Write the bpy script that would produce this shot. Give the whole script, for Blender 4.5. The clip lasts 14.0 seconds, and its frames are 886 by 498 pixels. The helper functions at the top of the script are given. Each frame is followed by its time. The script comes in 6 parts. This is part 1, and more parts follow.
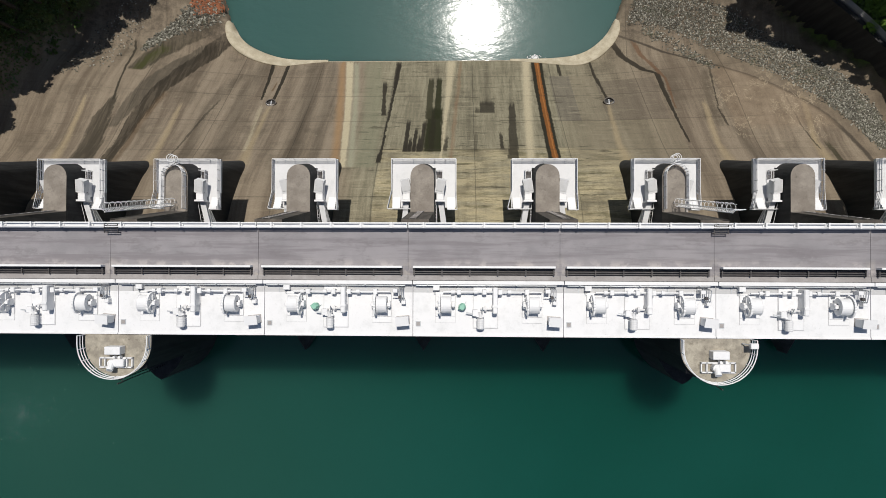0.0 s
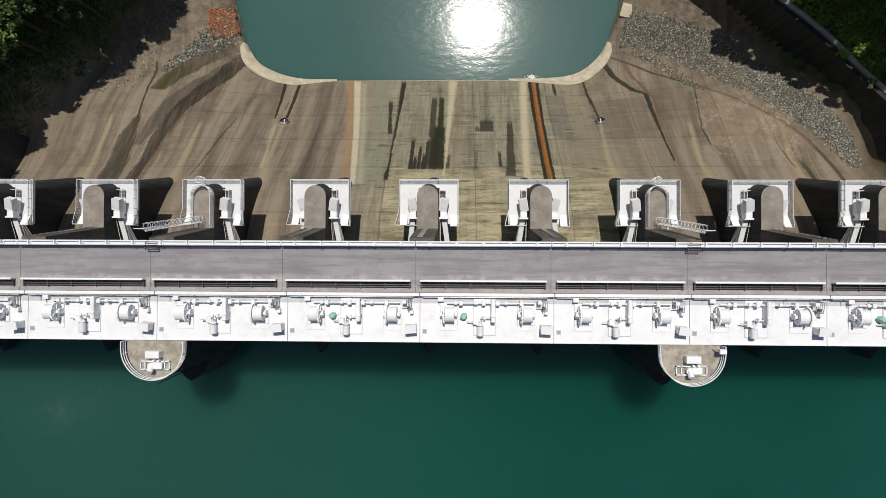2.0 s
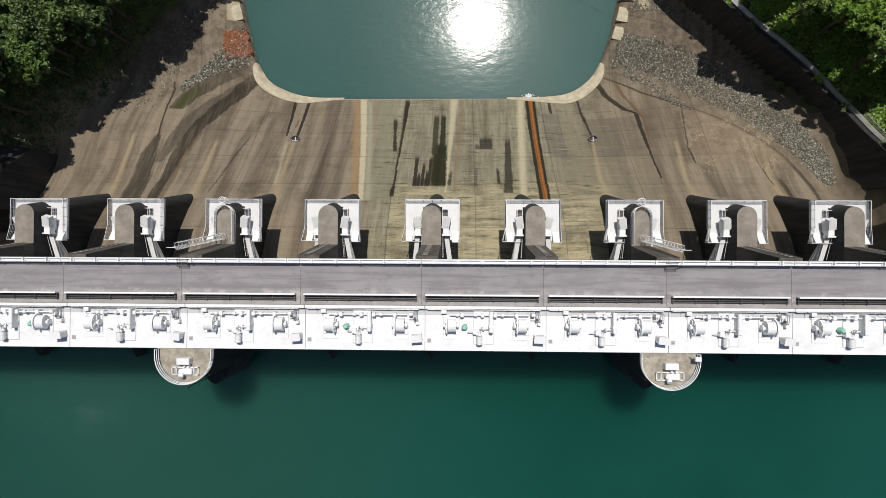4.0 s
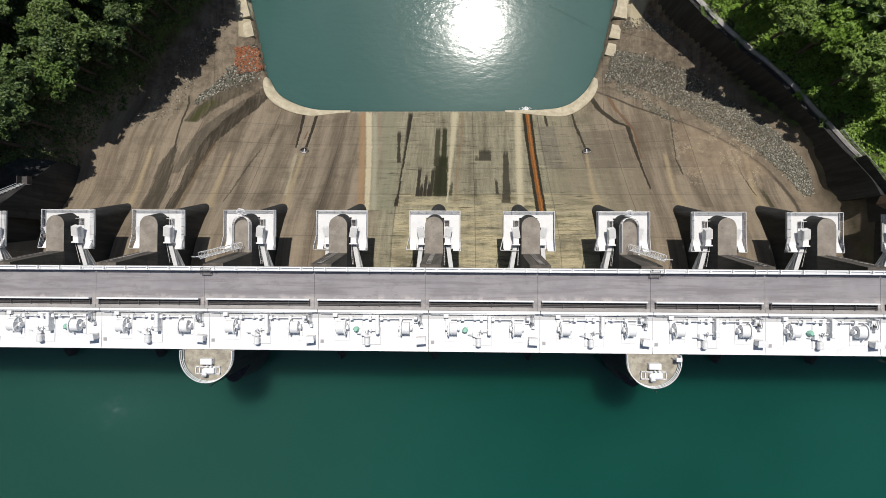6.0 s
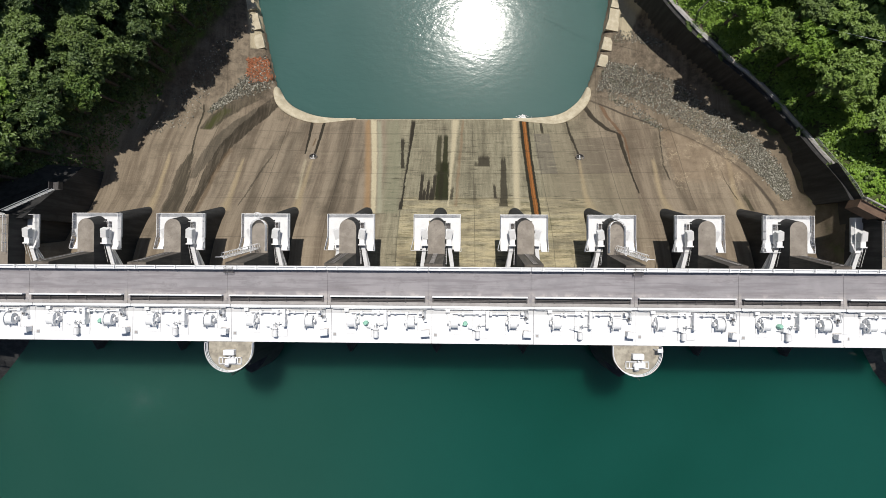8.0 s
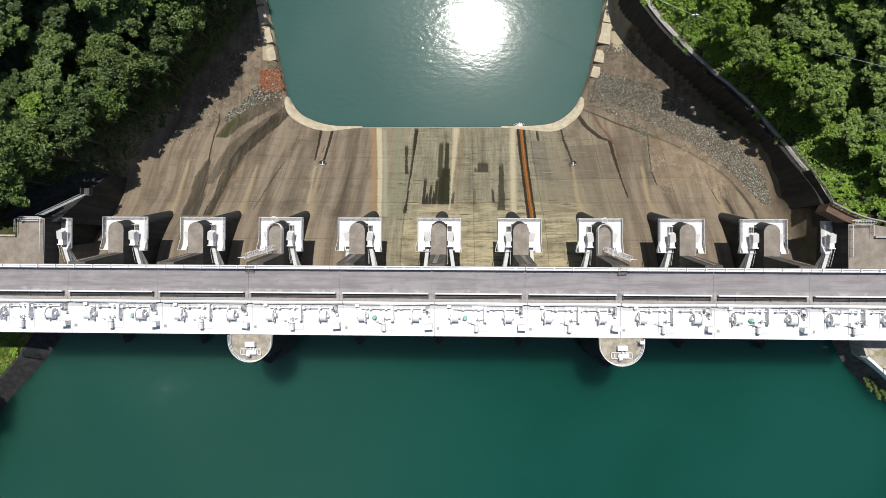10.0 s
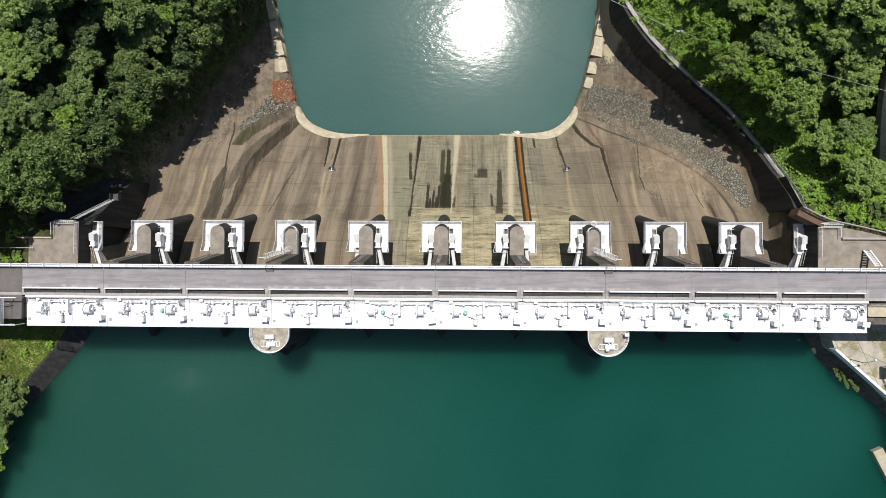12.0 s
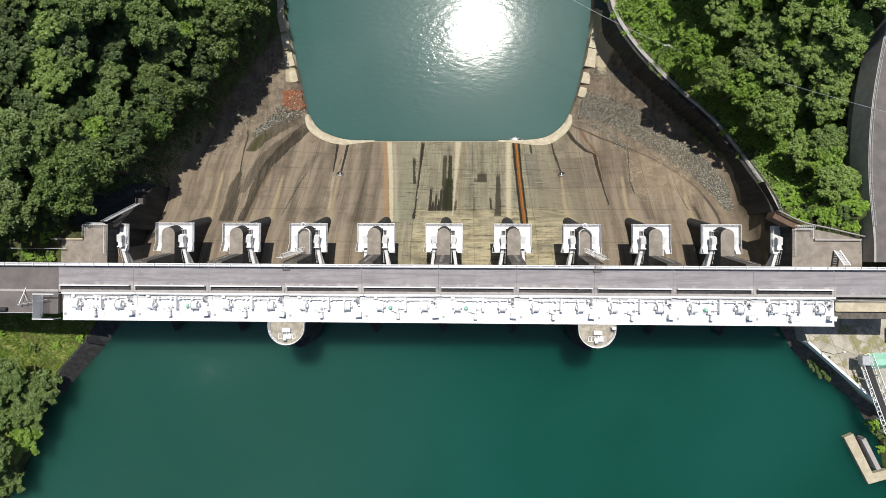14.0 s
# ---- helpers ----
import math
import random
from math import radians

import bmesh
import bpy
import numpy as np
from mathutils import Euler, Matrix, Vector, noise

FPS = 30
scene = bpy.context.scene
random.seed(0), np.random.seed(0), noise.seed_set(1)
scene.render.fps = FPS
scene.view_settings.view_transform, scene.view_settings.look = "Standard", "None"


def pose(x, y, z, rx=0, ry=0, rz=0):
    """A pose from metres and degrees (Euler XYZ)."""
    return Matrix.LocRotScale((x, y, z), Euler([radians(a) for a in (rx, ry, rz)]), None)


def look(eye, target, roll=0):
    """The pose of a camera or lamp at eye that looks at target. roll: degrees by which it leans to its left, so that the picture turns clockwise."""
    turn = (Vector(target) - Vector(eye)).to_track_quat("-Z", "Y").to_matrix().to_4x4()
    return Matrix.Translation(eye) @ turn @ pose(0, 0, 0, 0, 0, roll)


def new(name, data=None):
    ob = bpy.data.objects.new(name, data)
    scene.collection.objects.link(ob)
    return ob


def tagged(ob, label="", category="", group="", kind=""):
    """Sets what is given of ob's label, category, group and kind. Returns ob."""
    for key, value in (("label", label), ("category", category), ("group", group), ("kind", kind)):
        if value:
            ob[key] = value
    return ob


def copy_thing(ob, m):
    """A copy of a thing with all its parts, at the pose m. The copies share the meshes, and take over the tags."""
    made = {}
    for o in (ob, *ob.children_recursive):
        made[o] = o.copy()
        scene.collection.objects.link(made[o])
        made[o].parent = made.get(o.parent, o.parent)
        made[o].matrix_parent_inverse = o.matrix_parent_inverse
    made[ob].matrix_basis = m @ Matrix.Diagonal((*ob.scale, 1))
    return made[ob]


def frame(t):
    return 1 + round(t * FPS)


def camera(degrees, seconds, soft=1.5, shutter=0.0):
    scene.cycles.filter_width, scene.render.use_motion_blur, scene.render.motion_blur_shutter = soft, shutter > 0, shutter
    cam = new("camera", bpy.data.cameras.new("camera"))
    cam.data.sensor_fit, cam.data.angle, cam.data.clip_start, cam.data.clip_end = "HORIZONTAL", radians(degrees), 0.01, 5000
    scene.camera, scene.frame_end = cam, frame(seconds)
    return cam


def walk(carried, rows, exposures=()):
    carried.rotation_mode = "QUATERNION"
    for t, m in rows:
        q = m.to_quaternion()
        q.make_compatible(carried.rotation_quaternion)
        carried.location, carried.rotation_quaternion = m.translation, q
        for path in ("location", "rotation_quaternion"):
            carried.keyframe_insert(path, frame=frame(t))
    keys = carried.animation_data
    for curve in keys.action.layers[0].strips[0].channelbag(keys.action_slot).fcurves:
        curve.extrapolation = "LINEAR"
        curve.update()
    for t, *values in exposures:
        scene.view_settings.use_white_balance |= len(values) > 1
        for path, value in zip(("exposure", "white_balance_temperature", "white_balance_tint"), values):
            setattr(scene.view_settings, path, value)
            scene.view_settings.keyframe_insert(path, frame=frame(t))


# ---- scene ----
cam = camera(73.13, 14.0, soft=0.8)
ROWS = [
    (0, 4.806, 19.02, 68.209, 0.7, 1.63, 0.205),
    (0.5, 4.738, 19.283, 69.905, 0.691, 1.63, 0.225),
    (1, 4.668, 19.629, 71.582, 0.721, 1.63, 0.245),
    (1.5, 4.651, 20.089, 73.264, 0.732, 1.62, 0.255),
    (2, 4.584, 20.524, 75.083, 0.752, 1.62, 0.275),
    (2.5, 4.522, 21.057, 76.774, 0.763, 1.619, 0.295),
    (3, 4.452, 21.596, 78.338, 0.763, 1.619, 0.295),
    (3.5, 4.445, 22.009, 80.094, 0.763, 1.619, 0.305),
    (6, 4.293, 23.364, 87.912, 0.864, 1.599, 0.354),
    (6.5, 4.297, 23.343, 89.549, 0.874, 1.599, 0.354),
    (7, 4.237, 23.327, 91.266, 0.864, 1.579, 0.344),
    (7.5, 4.233, 23.309, 93.05, 0.874, 1.579, 0.354),
    (8, 4.167, 23.349, 95.095, 0.874, 1.569, 0.354),
    (10.5, 4.303, 23.315, 105.285, 0.924, 1.699, 0.326),
    (11, 4.319, 23.229, 107.5, 0.934, 1.719, 0.316),
    (11.5, 4.338, 23.301, 109.802, 0.944, 1.749, 0.316),
    (12, 4.293, 23.279, 111.984, 0.943, 1.759, 0.306),
    (12.5, 4.259, 23.229, 114.212, 0.933, 1.769, 0.307),
    (13, 4.26, 23.297, 116.369, 0.933, 1.779, 0.307),
    (13.5, 4.204, 23.345, 118.618, 0.933, 1.789, 0.297),
    (14, 4.203, 23.234, 120.838, 0.933, 1.809, 0.297),
]
walk(cam, [(t, pose(x, y, z, rx, ry, rz)) for t, x, y, z, rx, ry, rz in ROWS],
     exposures=[(0, -0.17), (3.5, -0.10), (7, 0.08), (10.5, 0.2), (14, 0.3)])

# ---- light ----
world = bpy.data.worlds.new("sky")
scene.world = world
world.use_nodes = True
SUN_EL, SUN_AZ = 68.5, 4.0          # degrees above the horizon, degrees from +y towards +x
sky = world.node_tree.nodes.new("ShaderNodeTexSky")
sky.sky_type, sky.sun_disc = "NISHITA", False
sky.sun_elevation, sky.sun_rotation = radians(SUN_EL), radians(SUN_AZ)
world.node_tree.links.new(sky.outputs[0], world.node_tree.nodes["Background"].inputs[0])
world.node_tree.nodes["Background"].inputs[1].default_value = 0.075
sun = new("sun", bpy.data.lights.new("sun", "SUN"))
sun.data.energy, sun.data.angle, sun.data.color = 4.6, radians(0.53), (1.0, 0.955, 0.88)
sun.matrix_world = look((90, 300, 300), Vector((90, 300, 300)) - Vector((
    math.sin(radians(SUN_AZ)) * math.cos(radians(SUN_EL)), math.cos(radians(SUN_AZ)) * math.cos(radians(SUN_EL)), math.sin(radians(SUN_EL)))))


# ---- materials ----
class Nodes:
    """Short forms for building a material's node tree."""

    def __init__(self, name):
        self.mat = bpy.data.materials.new(name)
        self.mat.use_nodes = True
        self.tree = self.mat.node_tree
        self.bsdf = self.tree.nodes["Principled BSDF"]
        self.pos = self.add("ShaderNodeNewGeometry").outputs["Position"]
        self.obj = self.add("ShaderNodeTexCoord").outputs["Object"]

    def add(self, kind, operation="", interpolation_type="", data_type="", blend_type="", feature=""):
        n = self.tree.nodes.new(kind)
        if operation:
            n.operation = operation
        if interpolation_type:
            n.interpolation_type = interpolation_type
        if data_type:
            n.data_type = data_type
        if blend_type:
            n.blend_type = blend_type
        if feature:
            n.feature = feature
        return n

    def put(self, socket, value):
        if isinstance(value, bpy.types.NodeSocket):
            self.tree.links.new(value, socket)
        elif value is not None:
            socket.default_value = value

    def m(self, op, a, b=None, c=None):
        n = self.add("ShaderNodeMath", operation=op)
        for s, v in zip(n.inputs, (a, b, c)):
            self.put(s, v)
        return n.outputs[0]

    def xyz(self, v=None):
        n = self.add("ShaderNodeSeparateXYZ")
        self.put(n.inputs[0], self.pos if v is None else v)
        return n.outputs

    def noise(self, scale, detail=4.0, rough=0.6, stretch=None, vec=None, out=0):
        v = self.pos if vec is None else vec
        if stretch:
            mp = self.add("ShaderNodeMapping")
            self.put(mp.inputs[0], v)
            mp.inputs["Scale"].default_value = stretch
            v = mp.outputs[0]
        n = self.add("ShaderNodeTexNoise")
        self.put(n.inputs["Vector"], v)
        n.inputs["Scale"].default_value, n.inputs["Detail"].default_value, n.inputs["Roughness"].default_value = scale, detail, rough
        return n.outputs[out]

    def add_offset(self, d):
        mp = self.add("ShaderNodeMapping")
        self.put(mp.inputs[0], self.pos)
        mp.inputs["Location"].default_value = (d, d * 0.7, 0)
        return mp.outputs[0]

    def ramp(self, x, a, b, lo=0.0, hi=1.0):
        n = self.add("ShaderNodeMapRange", interpolation_type="SMOOTHSTEP")
        self.put(n.inputs[0], x)
        for i, v in zip((1, 2, 3, 4), (a, b, lo, hi)):
            n.inputs[i].default_value = v
        return n.outputs[0]

    def mix(self, f, a, b, mode="MIX"):
        n = self.add("ShaderNodeMix", data_type="RGBA", blend_type=mode)
        self.put(n.inputs[0], f)
        for s, v in ((n.inputs[6], a), (n.inputs[7], b)):
            self.put(s, (*v, 1) if isinstance(v, tuple) else v)
        return n.outputs[2]

    def bump(self, height, strength=0.4, distance=0.05):
        n = self.add("ShaderNodeBump")
        n.inputs["Strength"].default_value, n.inputs["Distance"].default_value = strength, distance
        self.put(n.inputs["Height"], height)
        self.put(self.bsdf.inputs["Normal"], n.outputs[0])

    def done(self, colour, rough=0.8, metal=0.0, spec=None):
        self.put(self.bsdf.inputs["Base Color"], (*colour, 1) if isinstance(colour, tuple) else colour)
        self.put(self.bsdf.inputs["Roughness"], rough)
        self.bsdf.inputs["Metallic"].default_value = metal
        if spec is not None:
            self.bsdf.inputs["Specular IOR Level"].default_value = spec
        return self.mat


def weathered(name, a, b, dirt, scale=0.6, fine=6.0, dirt_amount=0.45, rough=0.8, metal=0.0, bump=0.3):
    """Two tones mixed in patches, with darker dirt and fine grain."""
    n = Nodes(name)
    patches = n.ramp(n.noise(scale, 5), 0.35, 0.68)
    grain = n.noise(fine, 3)
    col = n.mix(patches, a, b)
    col = n.mix(n.ramp(n.noise(scale * 2.3, 6, 0.7), 0.52, 0.78, 0, dirt_amount), col, dirt)
    col = n.mix(n.ramp(grain, 0.3, 0.7, 0.0, 0.22), col, dirt)
    n.bump(grain, bump, 0.03)
    return n.done(col, rough, metal)


def streaked(name, a, b, dirt, rough=0.85):
    """Concrete walls with run-down streaks."""
    n = Nodes(name)
    runs = n.noise(1.0, 5, 0.65, stretch=(1.3, 1.3, 0.12))
    col = n.mix(n.ramp(runs, 0.35, 0.65), a, b)
    col = n.mix(n.ramp(n.noise(0.5, 6, 0.7), 0.5, 0.75, 0, 0.7), col, dirt)
    g = n.noise(5, 4)
    n.bump(g, 0.4, 0.04)
    return n.done(col, rough)


def asphalt():
    n = Nodes("asphalt")
    x, y, z = n.xyz()
    col = n.mix(n.ramp(n.noise(0.35, 5), 0.3, 0.7), (0.215, 0.205, 0.215), (0.265, 0.25, 0.26))
    lanes = n.noise(1.0, 5, 0.65, stretch=(0.1, 1.4, 1))
    col = n.mix(n.ramp(lanes, 0.45, 0.62, 0, 0.7), col, (0.165, 0.15, 0.16))
    col = n.mix(n.ramp(n.noise(0.8, 6, 0.75, stretch=(0.45, 1.0, 1)), 0.54, 0.66, 0, 0.5), col, (0.15, 0.137, 0.143))
    seam = n.m("ABSOLUTE", n.m("SUBTRACT", n.m("FRACT", n.m("ADD", n.m("DIVIDE", x, 14.0), 0.5)), 0.5))
    dusty = n.m("MULTIPLY", n.ramp(seam, 0.045, 0.012), n.ramp(n.noise(1.6, 5, 0.7), 0.42, 0.6))
    col = n.mix(n.m("MULTIPLY", dusty, n.ramp(y, 19.5, 17.0)), col, (0.36, 0.33, 0.30))
    dust = n.m("MULTIPLY", n.ramp(y, 18.9, 18.1), n.ramp(n.noise(0.6, 5), 0.5, 0.62))
    col = n.mix(n.m("MULTIPLY", dust, 0.7), col, (0.4, 0.37, 0.36))
    col = n.mix(n.ramp(n.noise(1.7, 6, 0.75), 0.62, 0.72, 0, 0.4), col, (0.33, 0.31, 0.31))
    g = n.noise(22, 3)
    col = n.mix(n.ramp(g, 0.4, 0.75, 0, 0.25), col, (0.12, 0.11, 0.11))
    n.bump(g, 0.25, 0.02)
    return n.done(col, 0.85)


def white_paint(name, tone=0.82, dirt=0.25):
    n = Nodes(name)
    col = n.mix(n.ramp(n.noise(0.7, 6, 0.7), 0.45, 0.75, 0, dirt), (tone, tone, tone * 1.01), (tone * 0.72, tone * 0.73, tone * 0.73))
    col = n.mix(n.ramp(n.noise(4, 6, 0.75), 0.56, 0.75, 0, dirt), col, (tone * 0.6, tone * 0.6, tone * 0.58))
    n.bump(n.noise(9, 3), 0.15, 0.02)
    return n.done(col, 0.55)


def spillway_material(name, west, east):
    """Weathered chute: brown slabs, lift lines, pale and dark runs, rust, gravel and bank soil further out."""
    n = Nodes(name)
    x, plan_y, z = n.xyz()
    y = n.m("MULTIPLY_ADD", plan_y, 1.365, 41.6 - 32.9 * 1.365)      # distance down the steep face
    warp = n.m("SUBTRACT", n.noise(0.22, 5, 0.65), 0.5)
    fine = n.m("SUBTRACT", n.noise(1.4, 5, 0.7), 0.5)
    wx = n.m("ADD", x, n.m("ADD", n.m("MULTIPLY", warp, 0.3), n.m("MULTIPLY", fine, 0.55)))
    wy = n.m("ADD", y, n.m("MULTIPLY", fine, 3.0))
    runs = n.noise(1.0, 6, 0.68, stretch=(0.55, 0.035, 0.02))
    runs_fine = n.noise(1.0, 6, 0.75, stretch=(1.5, 0.16, 0.05))
    col = n.mix(n.ramp(runs, 0.33, 0.66), (0.130, 0.102, 0.074), (0.245, 0.200, 0.147))
    centre = n.m("MULTIPLY", n.ramp(wx, -14, -8), n.ramp(wx, 40, 20))
    col = n.mix(n.m("MULTIPLY", centre, 0.75), col, n.mix(n.ramp(runs_fine, 0.35, 0.65), (0.160, 0.152, 0.103), (0.285, 0.266, 0.184)))
    panel = n.m("MULTIPLY", n.m("MULTIPLY", n.ramp(wx, -7.2, -6.7), n.ramp(wx, 31, 28)), n.ramp(y, 45.0, 44.4))
    col = n.mix(n.m("MULTIPLY", panel, n.ramp(n.noise(1.0, 6, 0.72, stretch=(0.16, 1.1, 0.1)), 0.38, 0.62, 0.1, 0.9)), col, (0.40, 0.345, 0.215))
    olive = n.m("MULTIPLY", panel, n.ramp(n.noise(1.0, 6, 0.75, stretch=(0.12, 0.9, 0.1), vec=n.add_offset(31.0)), 0.5, 0.62, 0, 0.6))
    col = n.mix(olive, col, (0.085, 0.078, 0.038))
    patch = n.noise(0.16, 5, 0.6)
    col = n.mix(n.ramp(patch, 0.5, 0.72, 0, 0.55), col, (0.075, 0.062, 0.044))

    rag = n.m("SUBTRACT", n.noise(1.0, 5, 0.7, stretch=(1.7, 0.22, 0.05)), 0.5)       # ragged sides
    finger = n.m("SUBTRACT", n.noise(1.0, 4, 0.7, stretch=(2.4, 0.03, 0.02)), 0.5)     # fingered ends

    def along(values):
        """A value that changes with the distance down the slab, given as (distance, value) pairs."""
        out = values[0][1]
        if all(v == out for _, v in values):
            return out
        for (ya, va), (yb, vb) in zip(values, values[1:]):
            q = n.add("ShaderNodeMapRange", interpolation_type="LINEAR")
            n.put(q.inputs[0], y)
            for k, v in zip((1, 2, 3, 4), (ya, yb, 0.0, vb - va)):
                q.inputs[k].default_value = v
            out = n.m("ADD", q.outputs[0], out)
        return out

    def trail(points, widths, colour, amount, soft=0.4, ragged=0.8, ends=5.0, broken=0.0):
        """A run of colour on the slab along (x, distance) points from low to high."""
        nonlocal col
        if max(px for px, _ in points) < west - 4 or min(px for px, _ in points) > east + 4:
            return
        if not isinstance(widths, tuple):
            widths = (widths,) * len(points)
        centre_x = along([(d, px) for px, d in points])
        width = along([(d, w) for (_, d), w in zip(points, widths)])
        u = n.m("ABSOLUTE", n.m("SUBTRACT", n.m("ADD", x, n.m("MULTIPLY_ADD", rag, ragged * 1.3, n.m("MULTIPLY", fine, 0.5))), centre_x))
        f = n.ramp(n.m("DIVIDE", u, width), 1.0, 1.0 - soft)
        ey = n.m("MULTIPLY_ADD", finger, ends, y)
        lo, hi = points[0][1], points[-1][1]
        f = n.m("MULTIPLY", f, n.m("MULTIPLY", n.ramp(y, lo - 0.3, lo + 0.3), n.ramp(ey, hi + 0.8, hi - 0.8)))
        if broken:
            f = n.m("MULTIPLY", f, n.ramp(runs_fine, 0.5 - broken * 0.2, 0.5 + broken * 0.1, 1 - 0.6 * broken, 1.0))
        col = n.mix(n.m("MULTIPLY", f, amount), col, colour)

    def slab(x0, x1, y0, y1, colour, amount):
        """A patch of newer or rougher concrete with straight sides."""
        nonlocal col
        if x1 < west or x0 > east:
            return
        sx = n.m("MULTIPLY_ADD", fine, 0.25, x)
        sy = n.m("MULTIPLY_ADD", fine, 0.35, y)
        f = n.m("MULTIPLY", n.m("MULTIPLY", n.ramp(sx, x0 - 0.1, x0 + 0.1), n.ramp(sx, x1 + 0.1, x1 - 0.1)), n.m("MULTIPLY", n.ramp(sy, y0 - 0.1, y0 + 0.1), n.ramp(sy, y1 + 0.1, y1 - 0.1)))
        col = n.mix(n.m("MULTIPLY", f, amount), col, colour)

    PALE, DARK, MOSS, WARM = (0.44, 0.385, 0.265), (0.020, 0.017, 0.012), (0.013, 0.016, 0.004), (0.34, 0.27, 0.165)
    # soft broad tones first
    for pts, w, a in (([(-20.0, 40), (-22.0, 72)], 2.6, 0.42), ([(-16.6, 40), (-18.8, 72)], 1.5, 0.35), ([(23.5, 41), (24.5, 72)], 1.6, 0.15),
                      ([(-31.5, 40), (-32.5, 62), (-31.0, 72)], 2.2, 0.35), ([(-36.0, 40), (-37.0, 56), (-34.5, 66)], 1.6, 0.38),
                      ([(33.0, 41), (33.8, 64)], 1.4, 0.3), ([(47.5, 41), (46.6, 50)], 1.6, 0.35), ([(6.3, 44), (6.8, 71)], 1.2, 0.3), ([(9.2, 57), (9.4, 72)], 1.3, 0.4)):
        trail(pts, w, DARK, a, 1.0, 1.2)
    trail([(-9.0, 40), (-9.6, 54), (-11.4, 72)], 2.2, (0.20, 0.20, 0.135), 0.65, 0.6, 1.0)
    slab(20.6, 24.2, 52.3, 66.8, (0.125, 0.110, 0.092), 0.6)
    slab(24.2, 28.4, 44.6, 66.8, (0.20, 0.172, 0.122), 0.45)
    slab(20.6, 38.4, 40.0, 52.3, (0.20, 0.172, 0.118), 0.4)
    slab(28.4, 37.6, 52.3, 64.6, (0.115, 0.094, 0.072), 0.5)
    # lift lines across the slope, strongest on the bare middle slabs
    lines = n.noise(1.0, 6, 0.75, stretch=(0.16, 2.2, 0.02))
    thin = n.noise(1.0, 5, 0.75, stretch=(0.22, 8.0, 0.02))
    strong = n.m("MULTIPLY_ADD", centre, 0.58, 0.24)
    col = n.mix(n.m("MULTIPLY", n.ramp(lines, 0.56, 0.66), strong), col, (0.045, 0.040, 0.027))
    col = n.mix(n.m("MULTIPLY", n.ramp(lines, 0.44, 0.34), n.m("MULTIPLY", strong, 0.7)), col, (0.33, 0.30, 0.21))
    glint = n.noise(1.0, 4, 0.7, stretch=(0.5, 7.0, 0.02), vec=n.add_offset(57.0))
    col = n.mix(n.m("MULTIPLY", n.ramp(glint, 0.65, 0.72), n.m("MULTIPLY", strong, 0.8)), col, (0.52, 0.48, 0.36))
    col = n.mix(n.m("MULTIPLY", n.ramp(thin, 0.60, 0.70), n.m("MULTIPLY", strong, 0.7)), col, (0.035, 0.032, 0.022))
    pits = n.noise(2.2, 6, 0.8)
    col = n.mix(n.ramp(pits, 0.60, 0.70, 0, 0.55), col, (0.04, 0.035, 0.025))
    col = n.mix(n.ramp(pits, 0.38, 0.28, 0, 0.35), col, (0.29, 0.25, 0.18))
    # mineral and rust runs below the gates
    trail([(-13.2, 40), (-15.1, 54.9), (-17.2, 72)], 1.15, (0.29, 0.18, 0.09), 0.8, 1.0, 0.4)
    trail([(-12.1, 40), (-13.8, 54.9), (-15.9, 72.5)], (0.6, 0.75, 0.95), PALE, 1.0, 0.55, 0.35)
    trail([(-11.0, 40), (-12.6, 54.9), (-14.6, 72)], 0.9, (0.30, 0.30, 0.215), 0.75, 1.0, 0.5)
    trail([(1.9, 42), (2.5, 56.6), (3.1, 72.5)], (0.35, 0.65, 1.35), PALE, 0.85, 0.8, 0.5)
    trail([(3.4, 42), (4.0, 56), (4.9, 72)], 0.5, (0.19, 0.12, 0.07), 0.6, 1.0)
    trail([(15.0, 41), (15.9, 56), (16.9, 72.5)], (0.9, 1.15, 1.2), PALE, 0.9, 0.85, 0.4)
    for px in (-54.9, -40.6, -26.9, 28.9, 43.2, 57.0):
        trail([(px, 40.5), (px - 0.3, 46), (px - 0.5 if px < 0 else px + 0.4, 57)], (1.7, 0.8, 0.5), WARM, 0.62, 1.0, 0.7, 10.0)
    trail([(-27.6, 44), (-28.8, 57)], 0.6, PALE, 0.5, 1.0)
    # wet and mossy runs
    trail([(-7.1, 41), (-6.9, 46.7), (-6.9, 51.4), (-6.7, 62.2), (-6.5, 72)], (0.42, 0.14, 0.16, 0.3, 0.36), DARK, 0.97, 0.3, 0.5)
    trail([(-6.75, 61), (-6.5, 71.5)], (0.3, 0.6), DARK, 0.9, 0.3)
    trail([(-7.8, 54.0), (-8.6, 65)], (0.5, 0.4), DARK, 0.92, 0.3)
    for px, top, w in ((-3.5, 52.5, 0.36), (-2.9, 47.5, 0.3), (-2.2, 50.0, 0.34), (-1.5, 48.0, 0.3), (-1.0, 52.0, 0.34)):
        trail([(px, 43.8), (px + 0.1, top)], w, DARK, 0.95, 0.35, 0.5, 3.0)
    trail([(-2.3, 43.8), (-2.3, 46.0)], 1.6, DARK, 0.75, 0.3, 0.5, 4.0)
    trail([(0.65, 43.8), (0.65, 56)], 1.5, MOSS, 0.97, 0.25, 1.0, 4.0)
    trail([(0.4, 43.8), (0.5, 56)], 0.7, (0.014, 0.013, 0.006), 0.85, 0.7, 1.5, 6.0, 0.6)
    trail([(-0.4, 53), (-0.4, 66)], 0.62, (0.035, 0.034, 0.018), 0.93, 0.35, 0.5, 3.0)
